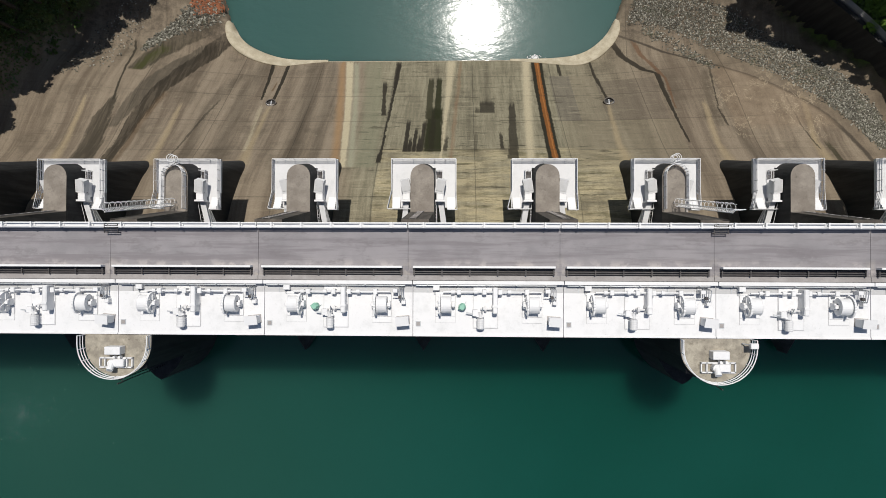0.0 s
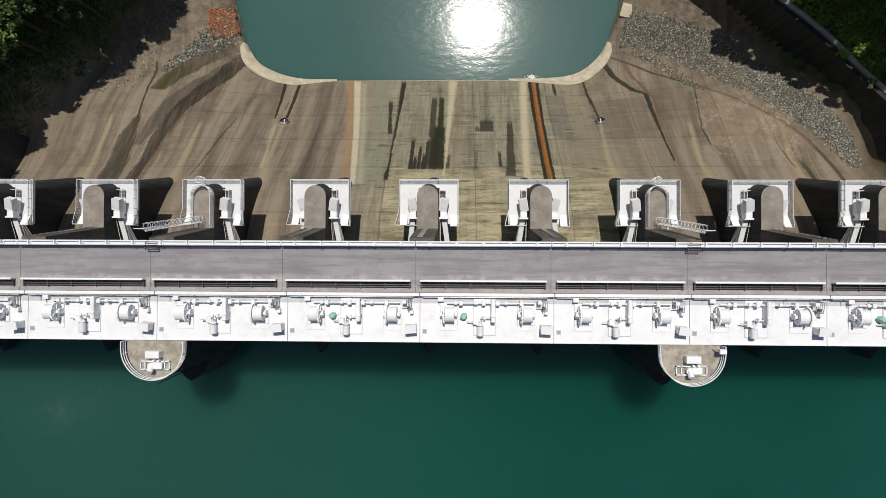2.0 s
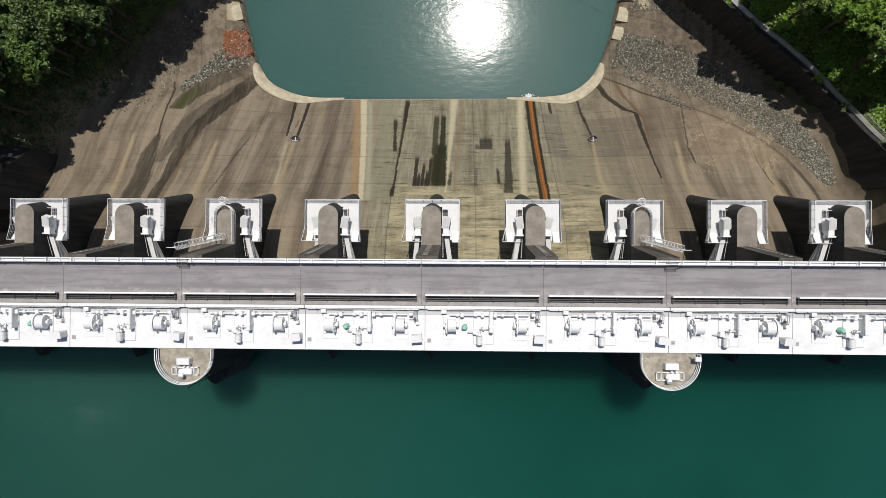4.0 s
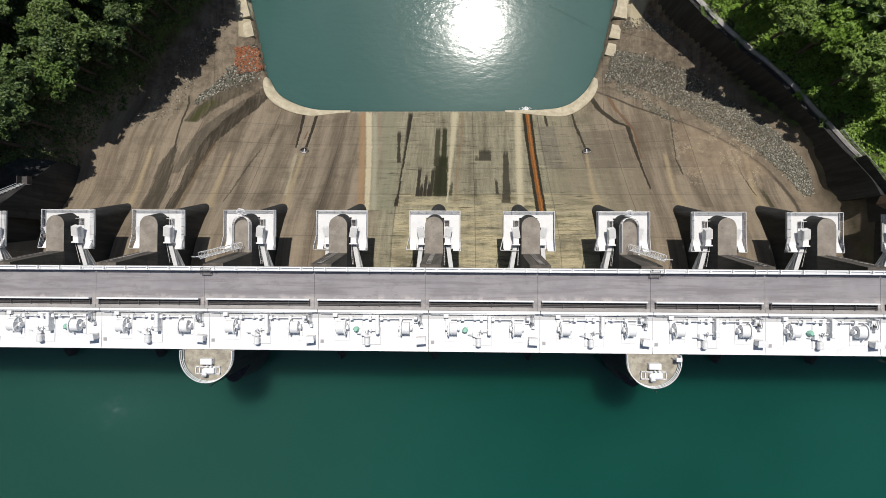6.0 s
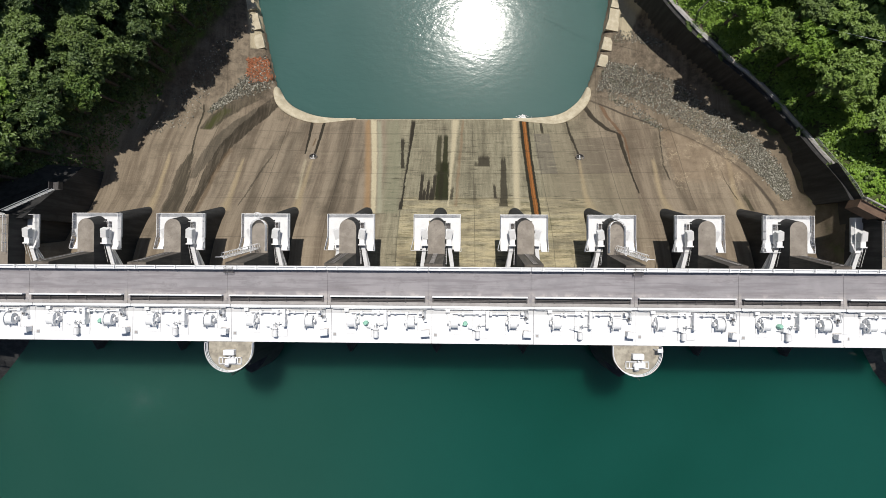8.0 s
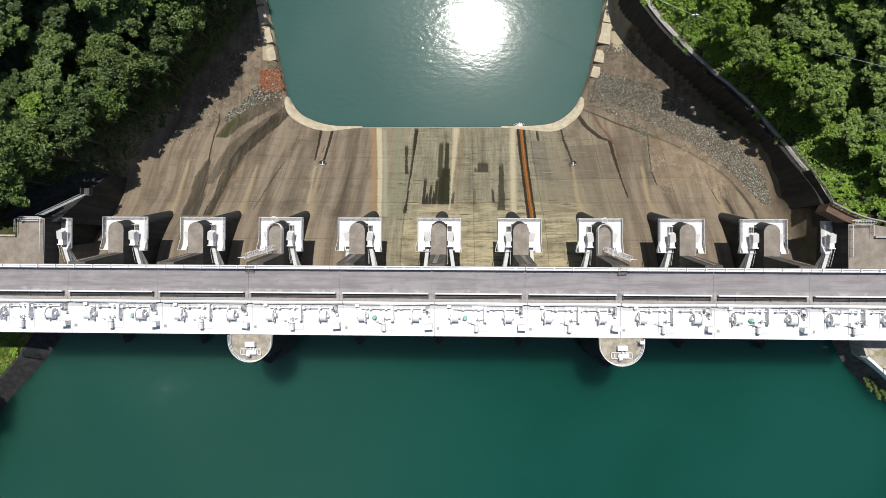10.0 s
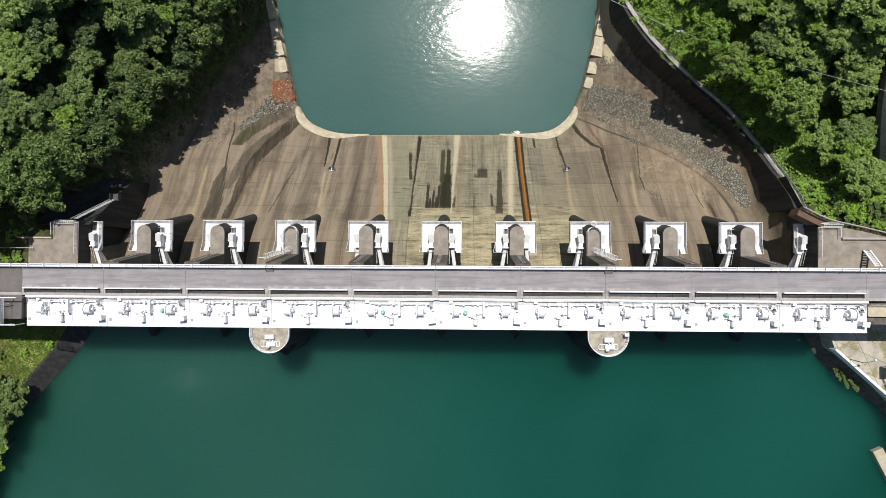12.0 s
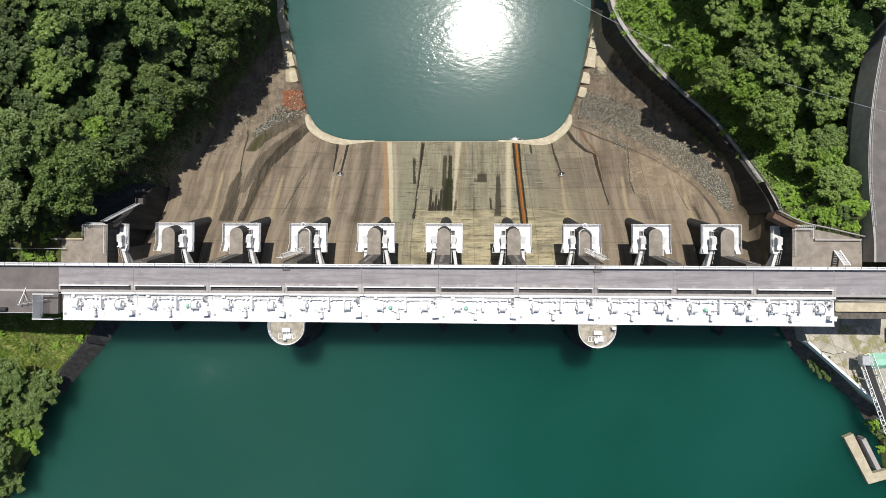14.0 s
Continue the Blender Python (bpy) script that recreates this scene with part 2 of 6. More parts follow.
    trail([(1.0, 53), (1.05, 66)], 0.62, MOSS, 0.93, 0.35, 0.5, 3.0)
    trail([(0.3, 63), (0.5, 71)], 1.2, DARK, 0.25, 1.0)
    trail([(2.6, 44), (2.6, 48)], 0.35, DARK, 0.8, 0.4)
    trail([(9.2, 54.7), (9.25, 58.3)], 1.35, DARK, 0.85, 0.2, 0.4, 2.0)
    trail([(7.7, 54.7), (7.7, 56.0)], 0.5, DARK, 0.7, 0.3)
    trail([(12.6, 42), (13.3, 57)], (0.95, 0.6), DARK, 0.85, 0.35, 0.6, 6.0)
    trail([(13.3, 56), (13.6, 66)], 0.5, DARK, 0.35, 1.0)
    trail([(11.0, 44.5), (11.1, 48.6)], 0.38, DARK, 0.9, 0.4)
    trail([(7.2, 44), (7.2, 48.6)], 0.35, DARK, 0.5, 0.6)
    trail([(-29.3, 59.0), (-30.0, 72.8)], (0.2, 0.42), DARK, 0.97, 0.3, 0.3)
    trail([(-27.25, 59.0), (-27.2, 72.8)], 0.36, DARK, 0.97, 0.3, 0.3)
    trail([(-28.1, 62.0), (-28.1, 65)], 0.22, (0.10, 0.06, 0.03), 0.7, 0.5)
    trail([(29.4, 58.6), (28.7, 66), (28.4, 72.5)], (0.4, 0.3, 0.2), DARK, 0.9, 0.5)
    trail([(22.6, 66.8), (22.5, 73)], 0.3, DARK, 0.9, 0.4)
    # dark gutter with a rust-red line down its middle
    trail([(18.45, 36), (18.6, 56), (18.85, 73)], (0.98, 1.08, 1.15), (0.012, 0.012, 0.007), 0.97, 0.2, 0.3)
    trail([(18.55, 36), (18.65, 56), (18.85, 73)], 0.5, (0.20, 0.075, 0.018), 0.97, 0.35, 0.25)
    trail([(18.65, 36), (18.75, 56), (18.95, 73)], 0.14, (0.36, 0.15, 0.045), 0.7, 0.8, 0.2)
    # dark curved bands that fan out on the slabs by the banks
    band = (0.030, 0.026, 0.018)
    trail([(-51.0, 40), (-51.0, 42.6), (-51.8, 52.0), (-51.3, 58)], (2.0, 2.0, 1.5, 0.5), band, 0.85, 0.25, 1.3, 5.0, 0.4)
    trail([(-51.3, 57), (-52.2, 66.2), (-52.8, 75)], 0.2, band, 0.9, 0.4, 0.3)
    trail([(-49.6, 50.0), (-48.3, 57), (-46.9, 63), (-44.0, 70), (-41.0, 75)], (0.7, 1.5, 1.9, 1.9, 1.4), (0.055, 0.048, 0.036), 0.75, 0.25, 1.3, 5.0, 0.4)
    trail([(-47.2, 40), (-46.9, 51.0), (-45.6, 60.0), (-43.0, 68.1), (-40.2, 74.2), (-37.0, 79.5)], (0.95, 1.2, 1.5, 1.8, 2.0, 2.0), (0.022, 0.018, 0.012), 0.92, 0.2, 1.3, 5.0, 0.4)
    trail([(-46.0, 40), (-45.6, 51.0), (-44.2, 60.0)], 0.7, (0.09, 0.055, 0.028), 0.5, 0.8)
    trail([(-50.6, 66.0), (-49.4, 71.0), (-47.0, 74.5), (-43.0, 78.5), (-41.6, 81)], (1.4, 2.2, 2.6, 2.6, 2.0), (0.032, 0.028, 0.018), 0.85, 0.3, 1.3, 5.0, 0.4)
    trail([(-50.6, 66.0), (-49.4, 71.0), (-48.2, 73.8)], (0.9, 1.6, 1.3), (0.042, 0.048, 0.012), 0.85, 0.7, 2.0, 5.0, 0.8)
    trail([(38.9, 46.0), (38.5, 55.8), (38.4, 65.7), (36.6, 67.2), (34.2, 72), (32.4, 76.4)], (0.16, 0.34, 0.5, 0.7, 0.7, 0.6), DARK, 0.92, 0.4, 0.5)
    trail([(39.1, 55.0), (39.4, 64), (37.8, 70), (36.0, 76)], (0.2, 0.4, 0.5, 0.6), (0.12, 0.06, 0.03), 0.7, 0.6, 0.6)
    trail([(45.5, 50.0), (45.1, 54.5), (47.0, 71)], 0.16, DARK, 0.75, 0.4, 0.3)
    trail([(44.6, 50.0), (44.4, 56), (45.6, 66)], 1.0, DARK, 0.3, 1.0)
    trail([(56.8, 44.0), (55.6, 50), (55.0, 58)], 0.14, DARK, 0.7, 0.4, 0.4)
    trail([(58.6, 41.0), (58.2, 45.5)], 0.5, MOSS, 0.7, 0.6, 0.6)
    trail([(-38.4, 42), (-35.8, 58)], 0.2, DARK, 0.6, 0.4)
    bright = n.m("ADD", n.m("SUBTRACT", wx, 62.8), n.m("MULTIPLY", n.m("POWER", n.m("MAXIMUM", n.m("SUBTRACT", y, 42.0), 0.0), 1.7), 0.066))
    f = n.ramp(n.m("ABSOLUTE", bright), 0.6, 0.15)
    col = n.mix(n.m("MULTIPLY", f, 0.8), col, (0.03, 0.025, 0.02))
    f = n.m("MULTIPLY", n.m("MULTIPLY", n.ramp(wx, 46.0, 47.0), n.ramp(bright, 0.5, -0.3)), n.m("MULTIPLY", n.ramp(y, 73, 69), n.ramp(wy, 48, 51)))
    col = n.mix(n.m("MULTIPLY", f, 0.6), col, n.mix(n.ramp(n.noise(0.35, 6, 0.7), 0.35, 0.65), (0.165, 0.122, 0.082), (0.26, 0.20, 0.14)))
    f = n.m("MULTIPLY", n.ramp(bright, 0.2, 0.6), n.ramp(y, 73, 69))
    col = n.mix(n.m("MULTIPLY", f, 0.6), col, n.mix(n.ramp(n.noise(0.35, 6, 0.7), 0.35, 0.65), (0.12, 0.095, 0.068), (0.20, 0.16, 0.115)))
    # pale scrapes left by stones on the side slabs
    scrape = n.noise(1.0, 4, 0.7, stretch=(0.9, 0.75, 0.4))
    hit = n.ramp(n.m("ABSOLUTE", n.m("SUBTRACT", scrape, 0.5)), 0.02, 0.006)
    zone = n.m("MULTIPLY", n.m("MULTIPLY", n.ramp(wx, 43, 48), n.ramp(wx, 62, 58)), n.m("MULTIPLY", n.ramp(y, 45, 49), n.ramp(y, 68, 60)))
    zone = n.m("MULTIPLY", zone, n.ramp(n.noise(0.3, 3), 0.48, 0.56))
    col = n.mix(n.m("MULTIPLY", n.m("MULTIPLY", hit, zone), 0.8), col, (0.40, 0.33, 0.23))
    # construction joints between the slabs
    for jx, wj in ((-7.1, 0.07), (6.9, 0.05), (20.9, 0.05), (-20.7, 0.05), (34.9, 0.05), (-34.7, 0.05), (48.5, 0.05), (-48.5, 0.05)):
        if jx < west - 1 or jx > east + 1:
            continue
        u = n.m("ABSOLUTE", n.m("SUBTRACT", n.m("ADD", x, n.m("MULTIPLY", fine, 0.25)), jx))
        col = n.mix(n.ramp(u, wj * 2, wj * 0.6, 0, 0.42), col, (0.02, 0.018, 0.014))
    for jy in (33.6, 44.4, 52.3, 60.1, 66.8):
        u = n.m("ABSOLUTE", n.m("SUBTRACT", n.m("ADD", y, n.m("MULTIPLY", fine, 0.3)), jy))
        f = n.m("MULTIPLY", n.ramp(u, 0.16, 0.05), n.ramp(n.m("ABSOLUTE", x), 66, 36))
        col = n.mix(n.m("MULTIPLY", f, 0.32), col, (0.03, 0.026, 0.02))
    # stony, wet and leafy banks beside the pool
    beyond = n.m("MULTIPLY", n.ramp(wy, 74, 79), n.ramp(n.noise(0.3, 6, 0.7), 0.35, 0.6))
    col = n.mix(n.m("MULTIPLY", beyond, 0.75), col, n.mix(n.ramp(n.noise(0.9, 6, 0.8), 0.4, 0.65), (0.06, 0.05, 0.038), (0.17, 0.135, 0.1)))
    trail([(41.4, 96), (41.6, 104), (40.6, 112), (41.0, 124)], (0.8, 2.8, 2.6, 1.2), PALE, 0.8, 0.4, 1.0, 5.0, 0.3)
    trail([(-42.6, 94), (-44.6, 118)], 1.7, PALE, 0.75, 0.35, 1.0, 5.0, 0.3)
    ax = n.m("ABSOLUTE", n.m("ADD", x, 1.0))
    edge = n.m("ADD", n.m("SUBTRACT", ax, 69.5), n.m("MULTIPLY", n.m("MAXIMUM", n.m("SUBTRACT", y, 56), 0), 0.43))
    edge = n.m("ADD", edge, n.m("MULTIPLY", warp, 5))
    soil = n.m("MAXIMUM", n.ramp(edge, -1.0, 1.5), n.m("MULTIPLY", n.ramp(z, -6.0, -3.0), n.ramp(plan_y, 26, 28)))
    green = n.mix(n.ramp(n.noise(0.5, 6, 0.75), 0.4, 0.62), (0.05, 0.045, 0.025), (0.075, 0.115, 0.026))
    col = n.mix(soil, col, green)
    lawn = n.m("MULTIPLY", n.ramp(plan_y, 22, 20), n.ramp(z, -2.6, -2.0))
    grass = n.mix(n.ramp(n.noise(0.8, 6, 0.75), 0.4, 0.62), (0.15, 0.22, 0.04), (0.30, 0.27, 0.11))
    grass = n.mix(n.ramp(n.noise(0.25, 5, 0.7), 0.5, 0.6, 0, 0.8), grass, (0.11, 0.085, 0.05))
    col = n.mix(lawn, col, grass)
    grain = n.noise(7.0, 4, 0.7)
    col = n.mix(n.ramp(grain, 0.35, 0.72, 0, 0.32), col, (0.045, 0.036, 0.026))
    n.bump(n.m("ADD", grain, n.m("MULTIPLY", lines, 1.5)), 0.5, 0.08)
    return n.done(col, 0.92, 0, 0.2)


def water_material(name, deep, shallow, rough, ripple, strength, scale, scatter, sheen=0.0, haze_tone=None):
    n = Nodes(name)
    x, y, z = n.xyz()
    tone = n.ramp(n.noise(0.022, 3, 0.5), 0.3, 0.7)
    col = n.mix(tone, deep, shallow)
    if haze_tone:        # hazy grey sheen painted into the colour, stronger towards low x
        col = n.mix(n.m("MULTIPLY", n.ramp(x, 20, -50), n.ramp(n.noise(0.013, 3, 0.55), 0.3, 0.6, 0.35, 0.9)), col, haze_tone)
    w = n.noise(scale, 3, 0.55, stretch=(0.8, 1.5, 1))
    calm = n.ramp(n.noise(0.03, 2), 0.35, 0.65, 0.25, 1.0)
    n.bump(n.m("MULTIPLY", w, calm), strength, ripple)
    n.bsdf.inputs["IOR"].default_value = 1.33
    if sheen:       # small wavelets between the larger ripples
        n.bsdf.inputs["Coat Weight"].default_value, n.bsdf.inputs["Coat Roughness"].default_value, n.bsdf.inputs["Coat IOR"].default_value = sheen, 0.34, 1.33
    # light scatters for metres in the cloudy water, so shadows on it wash out
    n.bsdf.subsurface_method = "BURLEY"
    n.bsdf.inputs["Subsurface Weight"].default_value = 1.0
    n.bsdf.inputs["Subsurface Radius"].default_value = (1.0, 1.0, 1.0)
    n.bsdf.inputs["Subsurface Scale"].default_value = scatter
    return n.done(col, rough, 0, 0.5)


def loose_stone(name, a, b, c):
    """Broken stone whose tone differs from piece to piece."""
    n = Nodes(name)
    isl = n.add("ShaderNodeNewGeometry").outputs["Random Per Island"]
    col = n.mix(n.ramp(isl, 0.0, 0.6), a, b)
    col = n.mix(n.ramp(isl, 0.66, 0.95), col, c)
    col = n.mix(n.ramp(n.noise(0.35, 5, 0.7), 0.52, 0.66, 0, 0.6), col, (0.06, 0.065, 0.03))
    g = n.noise(9, 3)
    col = n.mix(n.ramp(g, 0.4, 0.7, 0, 0.25), col, (0.05, 0.045, 0.035))
    n.bump(g, 0.3, 0.03)
    return n.done(col, 0.9)


def leaf_material(name, a, b, c):
    n = Nodes(name)
    isl = n.add("ShaderNodeNewGeometry").outputs["Random Per Island"]
    rnd = n.add("ShaderNodeObjectInfo").outputs["Random"]
    col = n.mix(isl, a, b)
    col = n.mix(n.m("MULTIPLY", rnd, 0.75), col, c)
    col = n.mix(n.ramp(n.noise(0.45, 3), 0.4, 0.65, 0, 0.5), col, b)
    n.bsdf.inputs["Subsurface Weight"].default_value = 0.0
    mat = n.done(col, 0.5, 0, 0.5)
    tr = n.add("ShaderNodeBsdfTranslucent")
    n.put(tr.inputs[0], n.mix(0.5, col, (0.12, 0.18, 0.02)))
    mx = n.add("ShaderNodeMixShader")
    mx.inputs[0].default_value = 0.22
    n.put(mx.inputs[1], n.bsdf.outputs[0])
    n.put(mx.inputs[2], tr.outputs[0])
    n.put(n.tree.nodes["Material Output"].inputs[0], mx.outputs[0])
    return mat


ROAD = asphalt()
WHITE = white_paint("white_paint", 0.70, 0.4)
DECK = white_paint("white_deck_paint", 0.69, 0.5)
STEEL = white_paint("white_gate_steel", 0.62, 0.5)
GREY_METAL = weathered("grey_metal", (0.42, 0.44, 0.46), (0.52, 0.54, 0.56), (0.2, 0.2, 0.2), 1.5, 12, 0.3, 0.5, 0.4, 0.1)
DARK_METAL = weathered("dark_metal", (0.05, 0.05, 0.055), (0.09, 0.085, 0.085), (0.07, 0.045, 0.03), 2, 12, 0.5, 0.6, 0.5, 0.1)
GALV = weathered("galvanised_steel", (0.5, 0.51, 0.52), (0.62, 0.63, 0.64), (0.33, 0.31, 0.29), 1.5, 10, 0.35, 0.45, 0.5, 0.1)
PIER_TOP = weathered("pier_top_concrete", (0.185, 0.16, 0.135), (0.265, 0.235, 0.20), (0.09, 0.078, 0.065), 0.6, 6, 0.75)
# Sides near-black: stain and the walls' shade both sit in this colour; tops lighter.
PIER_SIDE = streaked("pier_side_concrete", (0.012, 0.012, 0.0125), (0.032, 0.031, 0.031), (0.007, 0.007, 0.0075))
STAINED = streaked("stained_concrete", (0.062, 0.053, 0.046), (0.115, 0.10, 0.085), (0.03, 0.027, 0.024))
TOWER_TOP = weathered("platform_concrete", (0.24, 0.215, 0.175), (0.40, 0.365, 0.295), (0.11, 0.09, 0.06), 0.9, 8, 0.9)
PALE_CONC = weathered("pale_concrete", (0.36, 0.315, 0.225), (0.47, 0.42, 0.315), (0.21, 0.175, 0.12), 0.8, 8, 0.6)
KERB = weathered("kerb_concrete", (0.29, 0.27, 0.26), (0.36, 0.34, 0.33), (0.18, 0.165, 0.155), 0.8, 9, 0.6)
GREEN = weathered("green_cover", (0.22, 0.46, 0.35), (0.28, 0.52, 0.41), (0.15, 0.33, 0.25), 3, 12, 0.3, 0.6)
BLACK = weathered("black_rubber", (0.02, 0.02, 0.02), (0.03, 0.03, 0.03), (0.012, 0.012, 0.012), 3, 14, 0.3)
BROWN_STEEL = weathered("brown_walkway", (0.085, 0.048, 0.03), (0.125, 0.075, 0.048), (0.05, 0.035, 0.026), 1.5, 10, 0.5)
STONE = loose_stone("riprap_stone", (0.045, 0.042, 0.032), (0.14, 0.132, 0.105), (0.38, 0.365, 0.31))
RUST_STONE = weathered("rusty_rubble", (0.25, 0.085, 0.035), (0.32, 0.125, 0.06), (0.12, 0.06, 0.035), 1.0, 8, 0.5)
BARK = weathered("bark", (0.045, 0.036, 0.028), (0.075, 0.06, 0.047), (0.025, 0.02, 0.016), 2, 10, 0.5)
def mossy_paving():
    n = Nodes("mossy_paving")
    col = n.mix(n.ramp(n.noise(0.5, 5), 0.35, 0.65), (0.30, 0.275, 0.23), (0.43, 0.40, 0.34))
    col = n.mix(n.ramp(n.noise(0.28, 5, 0.7), 0.5, 0.6, 0, 0.85), col, n.mix(n.ramp(n.noise(2.5, 4), 0.4, 0.6), (0.20, 0.16, 0.09), (0.19, 0.21, 0.05)))
    x, y, z = n.xyz()
    for v, w, step in ((x, y, 4.1), (y, x, 3.3)):
        j = n.m("ABSOLUTE", n.m("SUBTRACT", n.m("FRACT", n.m("DIVIDE", n.m("MULTIPLY_ADD", w, 0.45, v), step)), 0.5))
        col = n.mix(n.ramp(j, 0.03, 0.01, 0, 0.6), col, (0.13, 0.11, 0.085))
    g = n.noise(8, 4)
    col = n.mix(n.ramp(g, 0.4, 0.75, 0, 0.35), col, (0.14, 0.12, 0.09))
    n.bump(g, 0.3, 0.03)
    return n.done(col, 0.9)


YARD = mossy_paving()
ROAD_OLD = weathered("worn_asphalt", (0.10, 0.088, 0.085), (0.14, 0.125, 0.12), (0.06, 0.055, 0.055), 0.4, 14, 0.5)
CHUTE = [spillway_material("chute_concrete_west", -2000, -22), spillway_material("chute_concrete_middle", -22, 24), spillway_material("chute_concrete_east", 24, 2000)]
RESERVOIR = water_material("reservoir_water", (0.003, 0.041, 0.028), (0.006, 0.055, 0.042), 0.06, 0.02, 0.10, 0.5, 10.0, 0.0, (0.018, 0.062, 0.047))
TAILWATER = water_material("tailwater", (0.025, 0.074, 0.067), (0.040, 0.090, 0.083), 0.075, 0.16, 0.40, 0.6, 2.0, 0.14)
LEAF = leaf_material("broad_leaves", (0.075, 0.14, 0.032), (0.16, 0.235, 0.055), (0.11, 0.15, 0.05))
LEAF_LIGHT = leaf_material("light_leaves", (0.125, 0.225, 0.03), (0.205, 0.32, 0.045), (0.145, 0.24, 0.036))
LEAF_FRESH = leaf_material("fresh_leaves", (0.13, 0.225, 0.045), (0.235, 0.33, 0.075), (0.165, 0.24, 0.06))
WEEDS = leaf_material("weeds", (0.20, 0.36, 0.04), (0.30, 0.47, 0.07), (0.24, 0.38, 0.05))
PALE_GREY = white_paint("pale_grey_tone", 0.46, 0.4)
PLATFORM = white_paint("platform_paint", 0.57, 0.4)
LEAF_DARK = leaf_material("dark_leaves", (0.055, 0.10, 0.032), (0.115, 0.165, 0.05), (0.075, 0.115, 0.042))


# ---- shapes ----
class Shape:
    """Collects boxes, tubes and prisms into one mesh."""

    def __init__(self):
        self.v, self.f = [], []

    def poly(self, pts, faces):
        k = len(self.v)
        self.v += [tuple(p) for p in pts]
        self.f += [tuple(i + k for i in f) for f in faces]
        return self

    def box(self, x0, x1, y0, y1, z0, z1, bevel=0.0):
        if not bevel:
            pts = [(x, y, z) for z in (z0, z1) for y in (y0, y1) for x in (x0, x1)]
            return self.poly(pts, [(0, 2, 3, 1), (4, 5, 7, 6), (0, 1, 5, 4), (2, 6, 7, 3), (0, 4, 6, 2), (1, 3, 7, 5)])
        b = bevel
        out = [(x0, y0 + b), (x0, y1 - b), (x0 + b, y1), (x1 - b, y1), (x1, y1 - b), (x1, y0 + b), (x1 - b, y0), (x0 + b, y0)][::-1]
        ins = [(min(max(x, x0 + b), x1 - b), min(max(y, y0 + b), y1 - b)) for x, y in out]
        pts = [(*p, z0) for p in out] + [(*p, z1 - b) for p in out] + [(*p, z1) for p in ins]
        fs = [tuple(range(7, -1, -1)), tuple(range(16, 24))]
        for r in (0, 8):
            fs += [(r + i, r + (i + 1) % 8, r + 8 + (i + 1) % 8, r + 8 + i) for i in range(8)]
        return self.poly(pts, fs)

    def prism(self, outline, z0, z1):
        """A plan outline (counter-clockwise) raised from z0 to z1."""
        n = len(outline)
        pts = [(x, y, z0) for x, y in outline] + [(x, y, z1) for x, y in outline]
        return self.poly(pts, [tuple(range(n - 1, -1, -1)), tuple(range(n, 2 * n))] + [(i, (i + 1) % n, n + (i + 1) % n, n + i) for i in range(n)])

    def tube(self, a, b, r, seg=6, r2=None):
        a, b = Vector(a), Vector(b)
        w = (b - a).normalized()
        u = w.orthogonal().normalized()
        q = w.cross(u)
        r2 = r if r2 is None else r2
        ring = [(math.cos(2 * math.pi * i / seg), math.sin(2 * math.pi * i / seg)) for i in range(seg)]
        pts = [a + (u * c + q * s) * r for c, s in ring] + [b + (u * c + q * s) * r2 for c, s in ring]
        return self.poly(pts, [tuple(range(seg - 1, -1, -1)), tuple(range(seg, 2 * seg))] + [(i, (i + 1) % seg, seg + (i + 1) % seg, seg + i) for i in range(seg)])

    def path(self, pts, r, seg=5):
        for a, b in zip(pts, pts[1:]):
            self.tube(a, b, r, seg)
        return self

    def beam(self, a, b, w, h):
        """A square beam from a to b, w wide and h deep."""
        a, b = Vector(a), Vector(b)
        d = (b - a).normalized()
        side = d.cross(Vector((0, 0, 1)))
        side = side.normalized() if side.length > 0.01 else Vector((1, 0, 0))
        up = side.cross(d)
        pts = [p + side * sx * w / 2 + up * sz * h / 2 for p in (a, b) for sx, sz in ((-1, -1), (1, -1), (1, 1), (-1, 1))]
        return self.poly(pts, [(3, 2, 1, 0), (4, 5, 6, 7), (0, 1, 5, 4), (1, 2, 6, 5), (2, 3, 7, 6), (3, 0, 4, 7)])

    def mesh(self, name, material):
        me = bpy.data.meshes.new(name)
        me.from_pydata(self.v, [], self.f)
        for mt in (material if isinstance(material, (list, tuple)) else [material]):
            me.materials.append(mt)
        me.update()
        return me


def part(name, shape, material, parent=None, label=""):
    ob = new(name, shape.mesh(name, material))
    ob.parent = parent
    return tagged(ob, label)


def thing(name, at, label, category, group=""):
    ob = new(name)
    ob.matrix_world = at if isinstance(at, Matrix) else Matrix.Translation(at)
    return tagged(ob, label, category, group)


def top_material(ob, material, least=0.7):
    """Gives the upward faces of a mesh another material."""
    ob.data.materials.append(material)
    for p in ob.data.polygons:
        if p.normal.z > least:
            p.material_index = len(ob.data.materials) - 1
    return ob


def curve_at(points, y):
    return np.interp(y, [p[0] for p in points], [p[1] for p in points])


def smooth01(a, b, v):
    t = np.clip((v - a) / (b - a), 0, 1)
    return t * t * (3 - 2 * t)


# ---- ground, chute and banks ----
PIER_X = [14 * k + 0.55 for k in range(-4, 5)]
POOL_L = [(40, -24), (54.6, -24), (55.4, -29), (56.4, -31.5), (59.1, -37.1), (63, -38.7), (66.7, -39.6), (77.7, -42), (87.2, -44.4), (95, -45.2), (120, -50), (400, -80)]
POOL_R = [(40, 24), (54.8, 24), (55.6, 27.6), (57, 29.8), (59.3, 32.3), (68, 35.3), (78.8, 37.6), (88.2, 39.4), (94.4, 40), (120, 45), (400, 70)]
